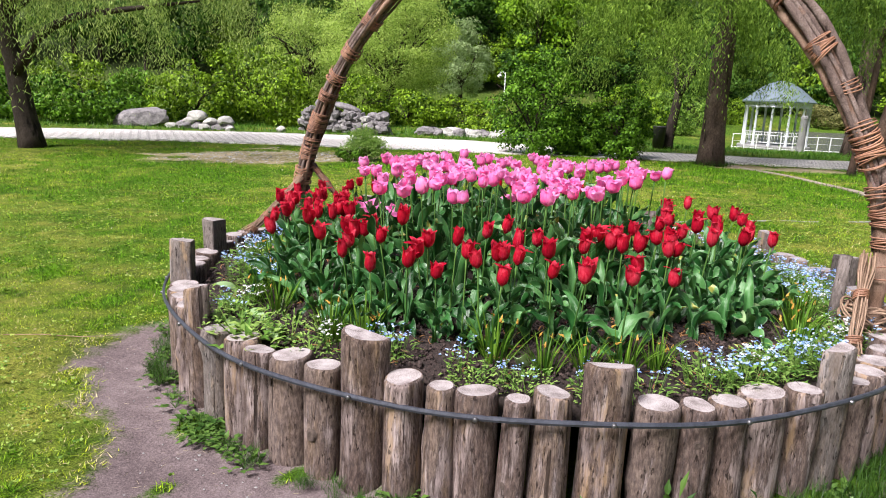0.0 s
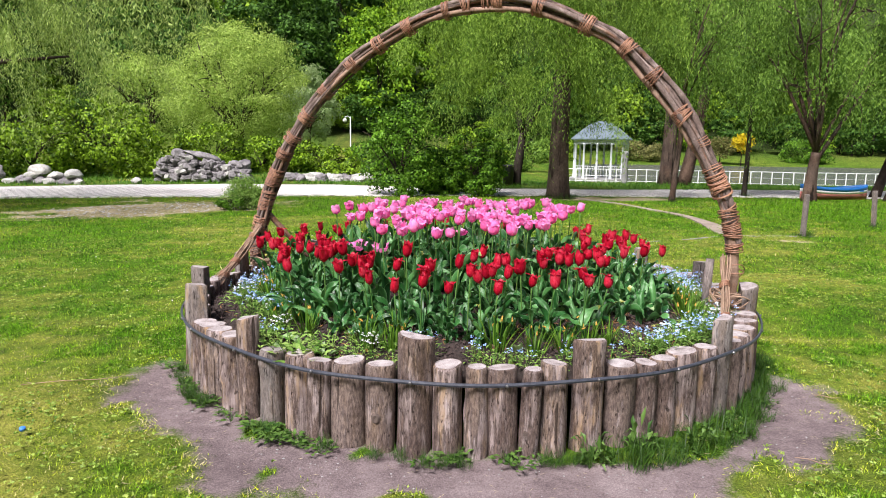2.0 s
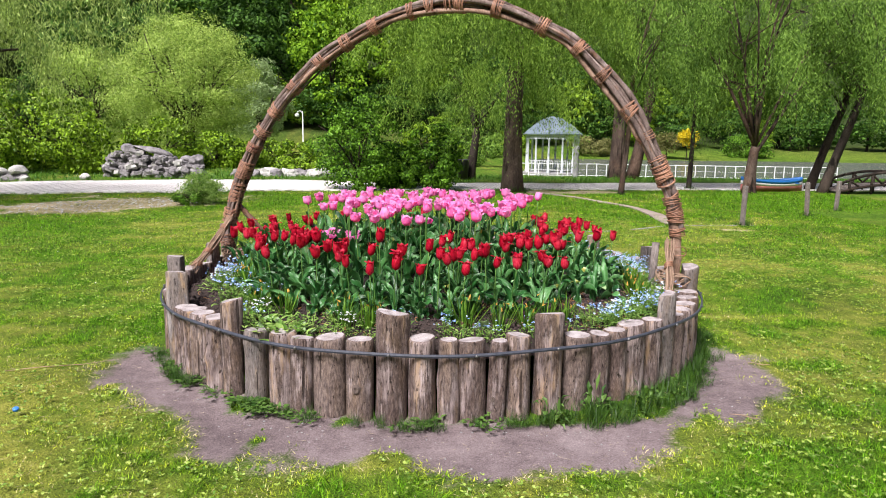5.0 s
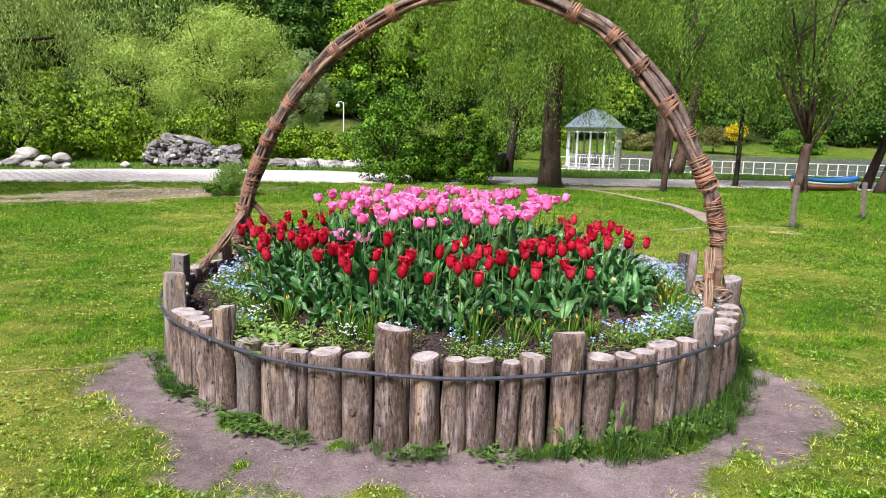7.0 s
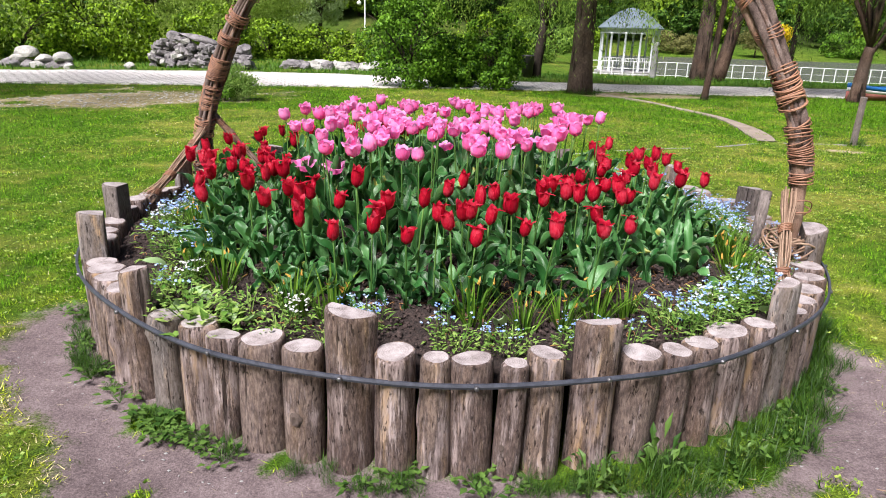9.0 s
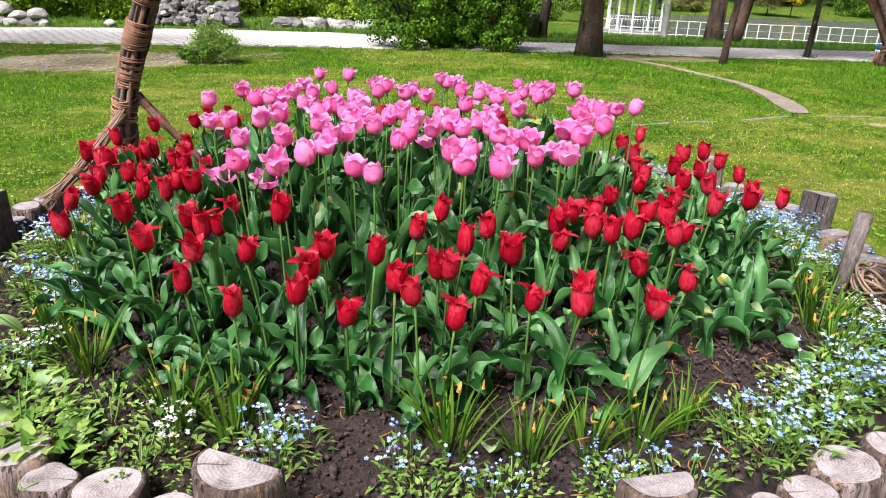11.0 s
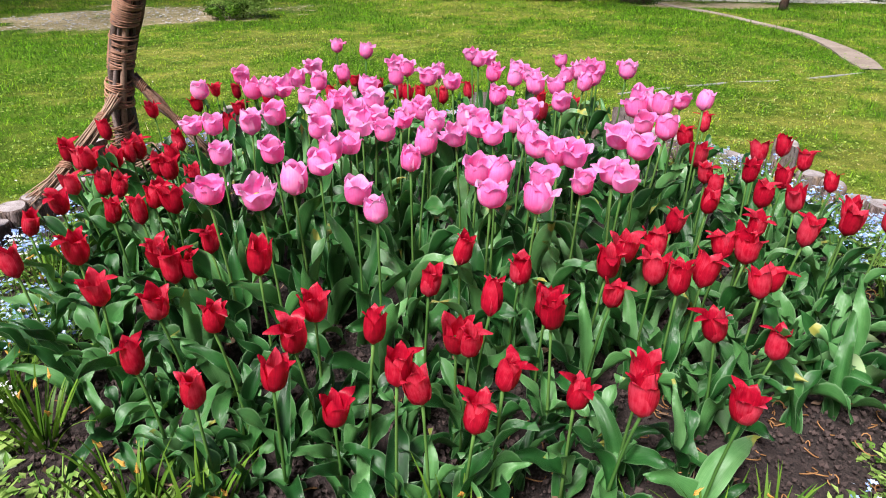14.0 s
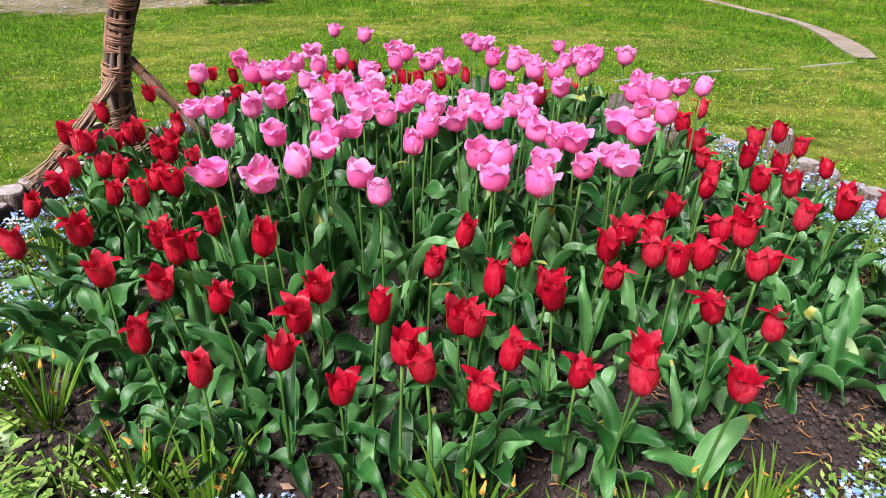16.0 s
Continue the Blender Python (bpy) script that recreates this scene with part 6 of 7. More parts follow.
for k in range(260):
    x, y = r.uniform(-6.5, 7), r.uniform(4, 16)
    if math.hypot(x - BED[0], y - BED[1]) < 2.5 or bareness(x, y) > 0.3:
        continue
    blossom(g, r, (x, y, float(land(x, y)) + r.uniform(0.05, 0.08)), 0.008, 0)
thing("daisies", "tiny white daisies scattered over the lawn", "flower", pose(0, 0, 0), "", "stuff", g.mesh("daisies", M_WHITE_FLOWER, False))

# ---- trees and shrubs ----
def limb_path(a, b, r, sag, n=7):
    a, b = np.array(a, float), np.array(b, float)
    side = r.normal(0, 0.07 * np.linalg.norm(b - a), 3)
    return [a + (b - a) * u + side * math.sin(math.pi * u) + np.array((0, 0, sag)) * math.sin(math.pi * u) for u in np.linspace(0, 1, n)]


def tree(name, label, x, y, trunk_h, trunk_r, centre, size, leaf, leaf_mat, bark, seed, clumps, per, leaf_l, leaf_w, droop=0.0, lean=(0, 0), limbs=9, group="", limb_r=0.35, shell=0.5, spread=0.8, category="tree", forks=0):
    """A tree: trunk with limbs, and a crown of many single leaves hung in clumps or strands."""
    r = np.random.default_rng(seed)
    z0 = float(land(x, y))
    ob = thing(name, label, category, pose(x, y, z0), group)
    c, S = np.array(centre, float), np.array(size, float)
    top = np.array((lean[0], lean[1], trunk_h))
    tr = [top * u + np.array((0.06 * math.sin(3 * u + seed), 0.06 * math.cos(4 * u + seed), 0)) * trunk_h * 0.3 * u for u in np.linspace(-0.04, 1, 10)]
    flare = [trunk_r * (1 + 0.32 * math.exp(-max(0, q[2]) / (1.2 * trunk_r)) - 0.3 * max(0, q[2]) / trunk_h) for q in tr]
    part("trunk", Geo().tube(tr, flare, 12).mesh("trunk", bark), ob)
    ends = []
    for k in range(limbs):
        d = r.normal(size=3); d[2] = abs(d[2]) * 0.7
        d /= np.linalg.norm(d)
        end = c + d * S * r.uniform(0.55, 0.92)
        start = np.array(tr[-1 - int(r.integers(0, 3))])
        lr = trunk_r * limb_r * r.uniform(0.6, 1.15)
        pts = limb_path(start, end, r, 0.12 * np.linalg.norm(end - start))
        g = Geo().tube(pts, [lr * (1.15 - 0.95 * u) for u in np.linspace(0, 1, 7)], 7)
        for j in range(3):
            s0 = pts[2 + j]
            e0 = s0 + (r.normal(size=3) * 0.45 + d * 0.5) * S * 0.42
            g.tube(limb_path(s0, e0, r, 0.05), [lr * 0.45 * (1.1 - 0.9 * u) for u in np.linspace(0, 1, 7)], 5)
            ends.append(e0)
        part("limb", g.mesh("limb", bark), ob)
        ends.append(end)
    # leaf clumps, most of them toward the outside of the crown
    d = unit(r.normal(size=(clumps * 3, 3)))
    facing = None
    q = c + d * S * (r.uniform(0, 1, (clumps * 3, 1)) ** shell)
    lump = 2.6 / max(0.4, float(S.min())) + 0.35
    swell = wobble(q[:, 0] + 0.6 * q[:, 2], q[:, 1] - 0.5 * q[:, 2], lump * 2.6, seed) + 0.7 * wobble(q[:, 0] - q[:, 1], 1.6 * q[:, 2], lump * 3.0, seed + 2.0)
    q = q[np.argsort(-swell)][:clumps]
    q = q[np.linalg.norm((q - c) / S, axis=1) < (0.66 if leaf == 'clump' else 0.78) + (0.42 if leaf == 'clump' else 0.3) * np.sort(swell)[::-1][:clumps]]
    q = np.concatenate([q, np.array(ends)])
    if leaf == 'strand':
        # strands gather on boughs, with gaps between
        bough = q[r.choice(len(q), max(6, len(q) // 11), replace=False)]
        near_b = np.argmin(((q[:, None] - bough[None]) ** 2).sum(2), 1)
        q = q + (bough[near_b] - q) * 0.72
    m = len(q)
    if leaf == 'strand':
        steps = per
        u = np.linspace(0, 1, steps)[None, :, None]
        out = unit(np.c_[(q - c)[:, :2], np.zeros(m)] + r.normal(0, 0.4, (m, 3)) * (1, 1, 0))[:, None]
        length = r.uniform(0.5, 1.25, (m, 1, 1)) * droop
        base = q[:, None] + out * length * 0.5 * u - np.array((0, 0, 1.0)) * length * (0.15 * u + 0.85 * u * u) + r.normal(0, 0.035, (m, steps, 3))
        # side strands beside each main one
        near = [base] + [base * 1.0 + r.normal(0, spread * 0.17, (m, 1, 3)) + r.normal(0, spread * 0.2, (m, 1, 3)) * u for _ in range(4)]
        base = np.concatenate(near, 0)
        flip = np.where(np.arange(steps) % 2 == 0, 1.0, -1.0)[None, :, None]
        swing = unit(r.normal(size=(len(base), 3)))[:, None] * (1, 1, 0.2)
        way = (swing * flip * 0.65 + np.array((0, 0, -0.8)) + r.normal(0, 0.22, base.shape)).reshape(-1, 3)
        base = base.reshape(-1, 3)
    elif leaf == 'lump':
        # boughs: lumps on the outside of the crown, leaves lying over each like shingles
        d = unit(r.normal(size=(clumps, 3)) + np.array((0, 0, 0.15 if category == 'tree' else -0.25)))
        mid = c + d * S * r.uniform(0.5, 0.8, (clumps, 1))
        size_l = spread * r.uniform(0.6, 1.35, (clumps, 1, 1)) * float(np.cbrt(S.prod()))
        e = unit((r.normal(size=(clumps, per, 3)) + 0.75 * d[:, None] + np.array((0, 0, 0.3))).reshape(-1, 3)).reshape(clumps, per, 3)
        base = (mid[:, None] + e * size_l * (1.25, 1.25, 0.8) * r.uniform(0.6, 1.08, (clumps, per, 1))).reshape(-1, 3)
        e = e.reshape(-1, 3)
        loose = r.random((len(base), 1)) < 0.12
        base = np.where(loose, c + (base - c) * r.uniform(0.3, 1.12, base.shape[:1])[:, None], base)
        facing = unit(e + r.normal(0, 0.45, e.shape))
        way = np.cross(facing, unit(r.normal(size=e.shape))) + np.array((0, 0, -0.25))
    else:
        base = (q[:, None] + r.normal(0, 1, (m, per, 3)) * np.array((spread, spread, spread * 0.6)) * 0.62).reshape(-1, 3)
        way = unit(base - c) * 0.8 + r.normal(0, 0.6, base.shape) + np.array((0, 0, 0.1 if droop == 0 else -droop))
    ok = base[:, 2] > (0.12 if category == 'tree' else 0.015)
    base, way = base[ok], way[ok]
    v, f = leaf_quads(base, way, leaf_l, leaf_w, seed, facing[ok] if facing is not None else None)
    part("crown", np_mesh("crown", v, f, leaf_mat), ob)
    return ob


old_willow = tree("willow_tree", "old willow with a leaning dark trunk and drooping feathery branches", -12.0, 12.4, 3.4, 0.23, (0.7, 0.8, 5.5), (6.0, 4.8, 2.9), 'strand', M_WILLOW, M_DARKBARK, 11, 1200, 23, 0.115, 0.018, 1.9, (-0.7, 0.1), 11, "", 0.4, 0.4)
low_limb = bezier_line([(-0.25, 0.0, 1.55), (0.2, 0.0, 2.12), (0.55, -0.05, 2.38), (1.4, -0.1, 2.72), (3.0, -0.2, 2.9), (4.4, -0.3, 3.02)], 16)
part("limb", Geo().tube(low_limb, [0.12 - 0.1 * u for u in np.linspace(0, 1, 16)], 8).mesh("limb", M_DARKBARK), old_willow, "long low dark limb")
tree("willow_tree", "large willow with a stout furrowed trunk beside the path", 2.93, 18.9, 5.0, 0.3, (-0.6, -0.3, 5.7), (4.3, 3.8, 3.3), 'strand', M_WILLOW_LIGHT, M_TREEBARK, 12, 1500, 23, 0.105, 0.021, 1.8, (-0.1, 0), 10, "", 0.4, 0.45)
tree("tree", "pale thin-trunked young tree beside the path", 5.95, 17.85, 3.4, 0.085, (0.3, 0.3, 4.8), (1.7, 1.5, 1.9), 'strand', M_GREEN_WILLOW, M_TREEBARK, 13, 110, 20, 0.1, 0.024, 1.3, (0.2, 0.1), 5)
tree("tree", "old tree with a thick dark trunk near the pond", 9.08, 27.6, 6.5, 0.3, (-0.3, 0, 8.0), (5.2, 4.5, 4.6), 'strand', M_GREEN_WILLOW, M_TREEBARK, 14, 400, 20, 0.16, 0.04, 2.3, (0.1, 0.2), 9)
tree("tree", "old tree with a leaning thick dark trunk near the pond", 10.05, 28.2, 6.5, 0.27, (2.2, 0.3, 8.2), (5.2, 4.5, 4.4), 'strand', M_GREEN_WILLOW, M_TREEBARK, 15, 400, 20, 0.16, 0.04, 2.3, (1.3, 0.2), 9)
tree("tree", "slim dark-stemmed tree at the lawn's edge", 9.1, 20.3, 4.2, 0.08, (0.1, 0.2, 5.3), (2.3, 2.0, 2.7), 'strand', M_GREEN_WILLOW, M_DARKBARK, 16, 260, 22, 0.12, 0.026, 1.9, (0.15, 0), 6)
tree("tree", "spreading tree forking low into a fan of limbs beside the boat", 10.55, 19.15, 1.45, 0.19, (0.6, 0.3, 5.1), (3.6, 2.9, 3.2), 'strand', M_GREEN_WILLOW, M_TREEBARK, 17, 460, 22, 0.12, 0.026, 1.5, (0.05, 0), 12, "", 0.3, 0.5)
tree("tree", "leaning dark-trunked tree at the water's side", 13.55, 20.7, 3.6, 0.15, (1.4, 0.3, 5.8), (3.2, 3.0, 3.0), 'strand', M_GREEN_WILLOW, M_DARKBARK, 18, 320, 18, 0.14, 0.03, 1.5, (1.1, 0), 8)
tree("tree", "second leaning dark-trunked tree beside the footbridge", 13.05, 19.25, 3.4, 0.15, (1.2, 0.2, 5.4), (2.6, 2.4, 2.6), 'strand', M_GREEN_WILLOW, M_DARKBARK, 25, 220, 18, 0.14, 0.03, 1.5, (1.0, 0), 7)
tree("tree", "crooked small tree with bare dark limbs beyond the path", 2.35, 25.2, 2.0, 0.2, (0.6, 0.3, 3.4), (2.2, 1.8, 1.6), 'strand', M_GREEN_WILLOW, M_DARKBARK, 19, 45, 18, 0.1, 0.022, 0.9, (0.25, 0.1), 9, "", 0.45)
tree("round_willow", "large rounded light green willow behind the bushes", -12.9, 40.5, 2.4, 0.3, (0, 0, 4.6), (5.0, 4.4, 4.7), 'lump', M_ROUND_WILLOW, M_DARKBARK, 20, 300, 190, 0.16, 0.05, 0, (0.2, 0), 14, "", 0.35, 0.3, 0.17)
tree("round_willow", "rounded light green willow at the far side", -19.5, 43, 2.4, 0.28, (0, 0, 3.8), (3.6, 3.5, 3.6), 'lump', M_ROUND_WILLOW, M_DARKBARK, 22, 110, 190, 0.18, 0.055, 0, (0.2, 0), 10, "", 0.35, 0.42, 0.2)
tree("silver_willow", "pale silvery green willow in front of the dark woods", -11.6, 56, 2.6, 0.25, (0, 0, 4.4), (2.7, 2.5, 3.9), 'lump', M_PALE_WILLOW, M_DARKBARK, 23, 80, 150, 0.26, 0.08, 0, (0, 0), 8, "", 0.35, 0.45, 0.2)

for k, (x, y, w, h, mt, nm, lb) in enumerate((
        (-16.6, 25.6, 2.3, 1.3, M_BUSH, "bush", "broad bright green leafy bush behind the rocks"), (-13.2, 26.6, 2.0, 1.4, M_BUSH, "bush", "broad bright green leafy bush behind the rocks"),
        (-15.4, 28.4, 2.5, 2.0, M_BUSH, "bush", "tall green leafy bush behind the rocks"), (-19.6, 26.5, 2.2, 1.2, M_DARK_BUSH, "bush", "dark green bush beyond the path"),
        (-21.5, 21.5, 2.6, 1.0, M_DARK_BUSH, "bush", "low dark green bush beyond the path"), (-25, 24, 3.0, 1.6, M_BUSH, "bush", "green bush beyond the path"), (-22.6, 25.5, 2.4, 1.5, M_BUSH, "bush", "green bush beyond the path"), (-18.6, 21.6, 1.9, 0.75, M_DARK_BUSH, "bush", "low dark green spreading bush beyond the path"), (-29, 20, 3.2, 1.6, M_DARK_BUSH, "bush", "dark green bush beyond the path"),
        (-1.75, 18.9, 1.4, 1.5, M_DARK_BUSH, "shrub", "dense dark green shrub at the path's edge"), (0.6, 19.0, 0.95, 1.1, M_DARK_BUSH, "shrub", "narrow dark green shrub at the path's edge"),
        (-0.6, 19.3, 0.9, 0.8, M_DARK_BUSH, "shrub", "green shrub at the path's edge"),
        (-11.2, 30.5, 2.0, 1.3, M_BUSH, "bush", "green bush behind the ruined wall"), (-4.3, 27.5, 1.6, 0.45, M_BUSH, "bush", "low green bush by the stones"), (-6.5, 34, 2.4, 0.8, M_BUSH, "bush", "low spreading bush before the woods"), (-9.5, 33, 2.2, 0.9, M_BUSH, "bush", "low spreading bush before the woods"), (-2.5, 38, 2.6, 1.0, M_DARK_BUSH, "bush", "dark bush before the woods"), (1.5, 44, 3.0, 1.6, M_BUSH, "bush", "green bush before the woods"), (6.0, 60, 4.0, 2.2, M_GREEN_WILLOW, "bush", "grey-green bush behind the pavilion"), (18, 106, 5.0, 2.2, M_BUSH, "bush", "bush on the far bank"), (33, 110, 5.0, 2.0, M_BROWN_BUSH, "bush", "brownish bush on the far bank"), (60, 110, 5.0, 2.0, M_DARK_BUSH, "bush", "green bush on the far bank"))):
    small = mt is M_DARK_BUSH and nm == "shrub"
    tree(nm, lb, x, y, h * 0.4, 0.05, (0, 0, h * 0.85), (w, w * 0.85, h * 1.15), 'lump', mt, M_DARKBARK, 40 + k, 52 if not small else 70, 98 if not small else 130, 0.056 * w + 0.038 if not small else 0.1, 0.038 * w + 0.027 if not small else 0.062, 0.0, (0, 0), 9, "", 0.6, 0.42, 0.2, "shrub")
tree("garden_shrub", "small low evergreen shrub alone on the lawn", -5.1, 13.85, 0.12, 0.02, (-0.13, 0, 0.17), (0.32, 0.34, 0.2), 'lump', M_DARK_BUSH, M_DARKBARK, 61, 30, 70, 0.045, 0.02, 0, (0, 0), 6, "", 0.6, 0.5, 0.24, "shrub")
tree("garden_shrub", "small light green flowering shrub alone on the lawn", -4.98, 14.2, 0.2, 0.02, (0, 0, 0.33), (0.5, 0.42, 0.38), 'clump', M_WEED, M_DARKBARK, 62, 320, 24, 0.06, 0.018, 0, (0, 0), 14, "", 0.6, 0.4, 0.09, "shrub")
tree("yellow_bush", "bright yellow flowering bush on the far bank", 46.7, 104, 2.4, 0.1, (0, 0, 4.1), (1.4, 1.4, 1.2), 'clump', M_YELLOW_BUSH, M_DARKBARK, 63, 120, 20, 0.4, 0.2, 0, (0, 0), 6, "", 0.5, 0.5, 0.4, "shrub")
tree("weeping_bush", "round brownish weeping bush on the far bank", 44.2, 106, 1.2, 0.12, (0, 0, 2.7), (2.6, 2.4, 1.6), 'clump', M_BROWN_BUSH, M_DARKBARK, 64, 150, 20, 0.5, 0.15, 0, (0, 0), 6, "", 0.5, 0.5, 0.4, "shrub")

# woods on the hillside behind
protos = []
for k in range(8):
    fine, k = k < 4, k % 4
    mt = (M_FOREST, M_FOREST, M_MAPLE, M_BUSH)[k]
    protos.append(tree("forest_tree", ("tall dark green woodland tree on the hillside", "tall dark green woodland tree on the hillside", "fresh yellow-green woodland tree on the hillside", "green woodland tree on the hillside")[k], (-30, -18, -9, 2)[k] + (0 if fine else 4), (82, 80, 83, 81)[k] + (0 if fine else 28), 6.0, 0.3, (0, 0, 7.6), (4.6, 4.4, 7.0), 'lump', mt, M_DARKBARK, 70 + k, 46, 120 if fine else 30, 0.44 if fine else 0.9, 0.3 if fine else 0.62, 0.1, (0, 0), 3, "woods on the hillside", 0.35, 0.45, 0.22))
r = np.random.default_rng(88)
for k in range(16):
    x = -46 + 3.4 * k + r.uniform(-1, 1)
    y, s = 78 + r.uniform(-1.5, 2), r.uniform(0.42, 0.62)
    copy_thing(protos[int(r.choice((0, 1, 3)))], pose(x, y, float(land(x, y)) - 0.6, 0, 0, r.uniform(0, 360)) @ Matrix.Diagonal((s * 1.2, s * 1.2, s, 1)))
for k in range(16):
    x, y, s = 12 + 5.6 * k + r.uniform(-1.5, 1.5), 124 + r.uniform(-3, 3), r.uniform(0.45, 0.7)
    copy_thing(protos[4 + int(r.choice((0, 1, 3), p=(0.45, 0.4, 0.15)))], pose(x, y, float(land(x, y)) - 0.6, 0, 0, r.uniform(0, 360)) @ Matrix.Diagonal((s * 1.3, s * 1.3, s, 1)))
for row in range(3):
    for col in range(-15, 15):
        x = col * 8.2 + r.uniform(-2.8, 2.8) + (4 if row % 2 else 0)
        y = 81 + row * 11 + r.uniform(-3, 3) + 46 * float(smooth_step((x - 4) / 18))
        if x < (-1.15 if row < 2 else -0.72) * y - 4 or x > 0.62 * y + 6:
            continue
        s = r.uniform(0.85, 1.35)
        src = protos[(0 if row == 0 and x < 6 else 4) + int(r.choice(4, p=(0.36, 0.32, 0.2, 0.12) if x < 6 else (0.45, 0.35, 0.05, 0.15)))]
        copy_thing(src, pose(x, y, float(land(x, y)) - 0.3, 0, 0, r.uniform(0, 360)) @ Matrix.Diagonal((s, s, s * r.uniform(0.9, 1.15), 1)))

# ---- stones ----
def rock_mesh(sx, sy, sz, seed, mat, rough=0.3):
    bm = bmesh.new()
    bmesh.ops.create_icosphere(bm, subdivisions=3, radius=1.0)
    o = Vector((seed * 3.7, seed * 1.9, seed * 5.3))
    for q in bm.verts:
        k = 1 + rough * noise.noise(q.co * 1.3 + o) + 0.5 * rough * noise.noise(q.co * 3.1 + o)
        q.co = Vector((round(q.co.x * 5) / 5 * 0.35 + q.co.x * 0.65, q.co.y, q.co.z)) * k
        q.co = Vector((q.co.x * sx, q.co.y * sy, max(q.co.z, -0.5) * sz))
    me = bpy.data.meshes.new("rock")
    bm.to_mesh(me)
    bm.free()
    me.materials.append(mat)
    return me


def rock(x, y, sx, sy, sz, seed, mat, label, turn=0):
    thing("rock", label, "rock", pose(x, y, float(land(x, y)) + sz * 0.35, 0, 0, turn), "", "", rock_mesh(sx, sy, sz, seed, mat))


def slab_mesh(sx, sy, sz, seed, mat):
    """A boulder with broken flat faces: a rounded lump cut by a few planes."""
    r = np.random.default_rng(seed)
    bm = bmesh.new()
    bmesh.ops.create_icosphere(bm, subdivisions=3, radius=1.0)
    cuts = [(unit(r.normal(size=(1, 3)))[0], r.uniform(0.62, 0.85)) for _ in range(9)]
    for q in bm.verts:
        c = np.array(q.co)
        for n_, d in cuts:
            over = float(c @ n_) - d
            if over > 0:
                c = c - n_ * over * 0.92
        k = 1 + 0.05 * noise.noise(Vector(c) * 3.5 + Vector((seed, 0, 0)))
        q.co = Vector((c[0] * sx * k, c[1] * sy * k, max(c[2], -0.5) * sz * k))
    me = bpy.data.meshes.new("rock")
    bm.to_mesh(me)
    bm.free()
    me.materials.append(mat)
    return me


def boulder(x, y, sx, sy, sz, seed, mat, label, turn=0, tip=0.0, lift=0.0):
    thing("rock", label, "rock", pose(x, y, float(land(x, y)) + sz * 0.35 + lift, 0, tip, turn), "", "", slab_mesh(sx, sy, sz, seed, mat))


boulder(-16.4, 21.9, 1.15, 0.6, 0.55, 3, M_ROCK, "large grey slab of rock tilted up beyond the path", 8, -14)
for k, (x, y, s, mt, lift) in enumerate(((-15.0, 21.6, 0.2, 1, 0), (-14.75, 21.9, 0.3, 0, 0), (-14.4, 21.65, 0.22, 0, 0), (-14.1, 21.9, 0.28, 0, 0), (-13.75, 21.7, 0.22, 1, 0), (-13.5, 21.95, 0.26, 0, 0), (-13.2, 21.7, 0.2, 0, 0), (-12.95, 21.95, 0.27, 0, 0), (-12.7, 21.7, 0.18, 1, 0),
                                         (-14.2, 22.0, 0.34, 1, 0.34), (-14.35, 21.8, 0.2, 1, 0.2), (-13.6, 21.9, 0.22, 1, 0.2), (-13.0, 21.95, 0.27, 1, 0.24), (-11.2, 22.6, 0.22, 1, 0))):
    boulder(x, y, s * 1.3, s, s * 0.72, 10 + k, M_PALE_ROCK if mt else M_ROCK, "pale rounded boulder in a rock pile" if mt else "grey boulder in a rock pile", 37 * k, 0, lift)
ruin = thing("stone_wall_ruin", "rough grey heap of stacked stones, a ruined rockery wall", "stone wall", pose(-9.4, 24.2, 0))
r = np.random.default_rng(91)
def block_mesh(seed, mat):
    rb = np.random.default_rng(seed)
    g = Geo().box((0, 0, 0), (0.34, 0.26, 0.19), 0, 0.035)
    g.v = [(x * rb.uniform(0.8, 1.2), y * rb.uniform(0.8, 1.2), z * rb.uniform(0.75, 1.25)) for x, y, z in g.v]
    return g.mesh("stone", mat, False)


stone_meshes = [block_mesh(30 + k, M_PALE_ROCK if k == 5 else M_ROCK) for k in range(6)]
for k in range(340):
    u = r.uniform(-1, 1)
    top = 0.66 + 0.38 * math.exp(-((u + 0.4) / 0.28) ** 2) + 0.12 * math.sin(7 * u) - 0.3 * max(0, abs(u) - 0.85) / 0.15
    z = r.uniform(0.02, 1) * top
    s = r.uniform(0.45, 1.0)
    part("stone", stone_meshes[k % 6], ruin, "", pose(u * 1.75, r.uniform(-0.35, 0.35) * (1.25 - z) - 0.1 * u, z, r.uniform(-25, 25), r.uniform(-25, 25), r.uniform(0, 360)) @ Matrix.Diagonal((s, s, s, 1)))
part("slab", slab_mesh(0.75, 0.3, 0.16, 35, M_ROCK), ruin, "long grey slab leaning on top", pose(-0.1, 0.1, 0.98, 0, 14, 4))
for k, (x, z, s) in enumerate(((1.5, 0.62, 0.3), (1.15, 0.62, 0.24), (-0.95, 1.02, 0.24))):
    part("slab", slab_mesh(s * 1.1, s, s * 0.85, 44 + k, M_ROCK), ruin, "rounded boulder on top", pose(x, 0.05, z))
for k in range(26):
    u = k / 25
    x, y = -6.6 + 6.4 * u, 25.6 + 0.7 * math.sin(5 * u)
    s = r.uniform(0.14, 0.3) * (1.4 if k in (4, 12, 13) else 1)
    rock(x, y + r.uniform(-0.3, 0.3), s * 1.4, s, s * 0.8, 60 + k, M_PALE_ROCK if r.random() < 0.45 else M_ROCK, "stone of a low rockery edging", 50 * k)

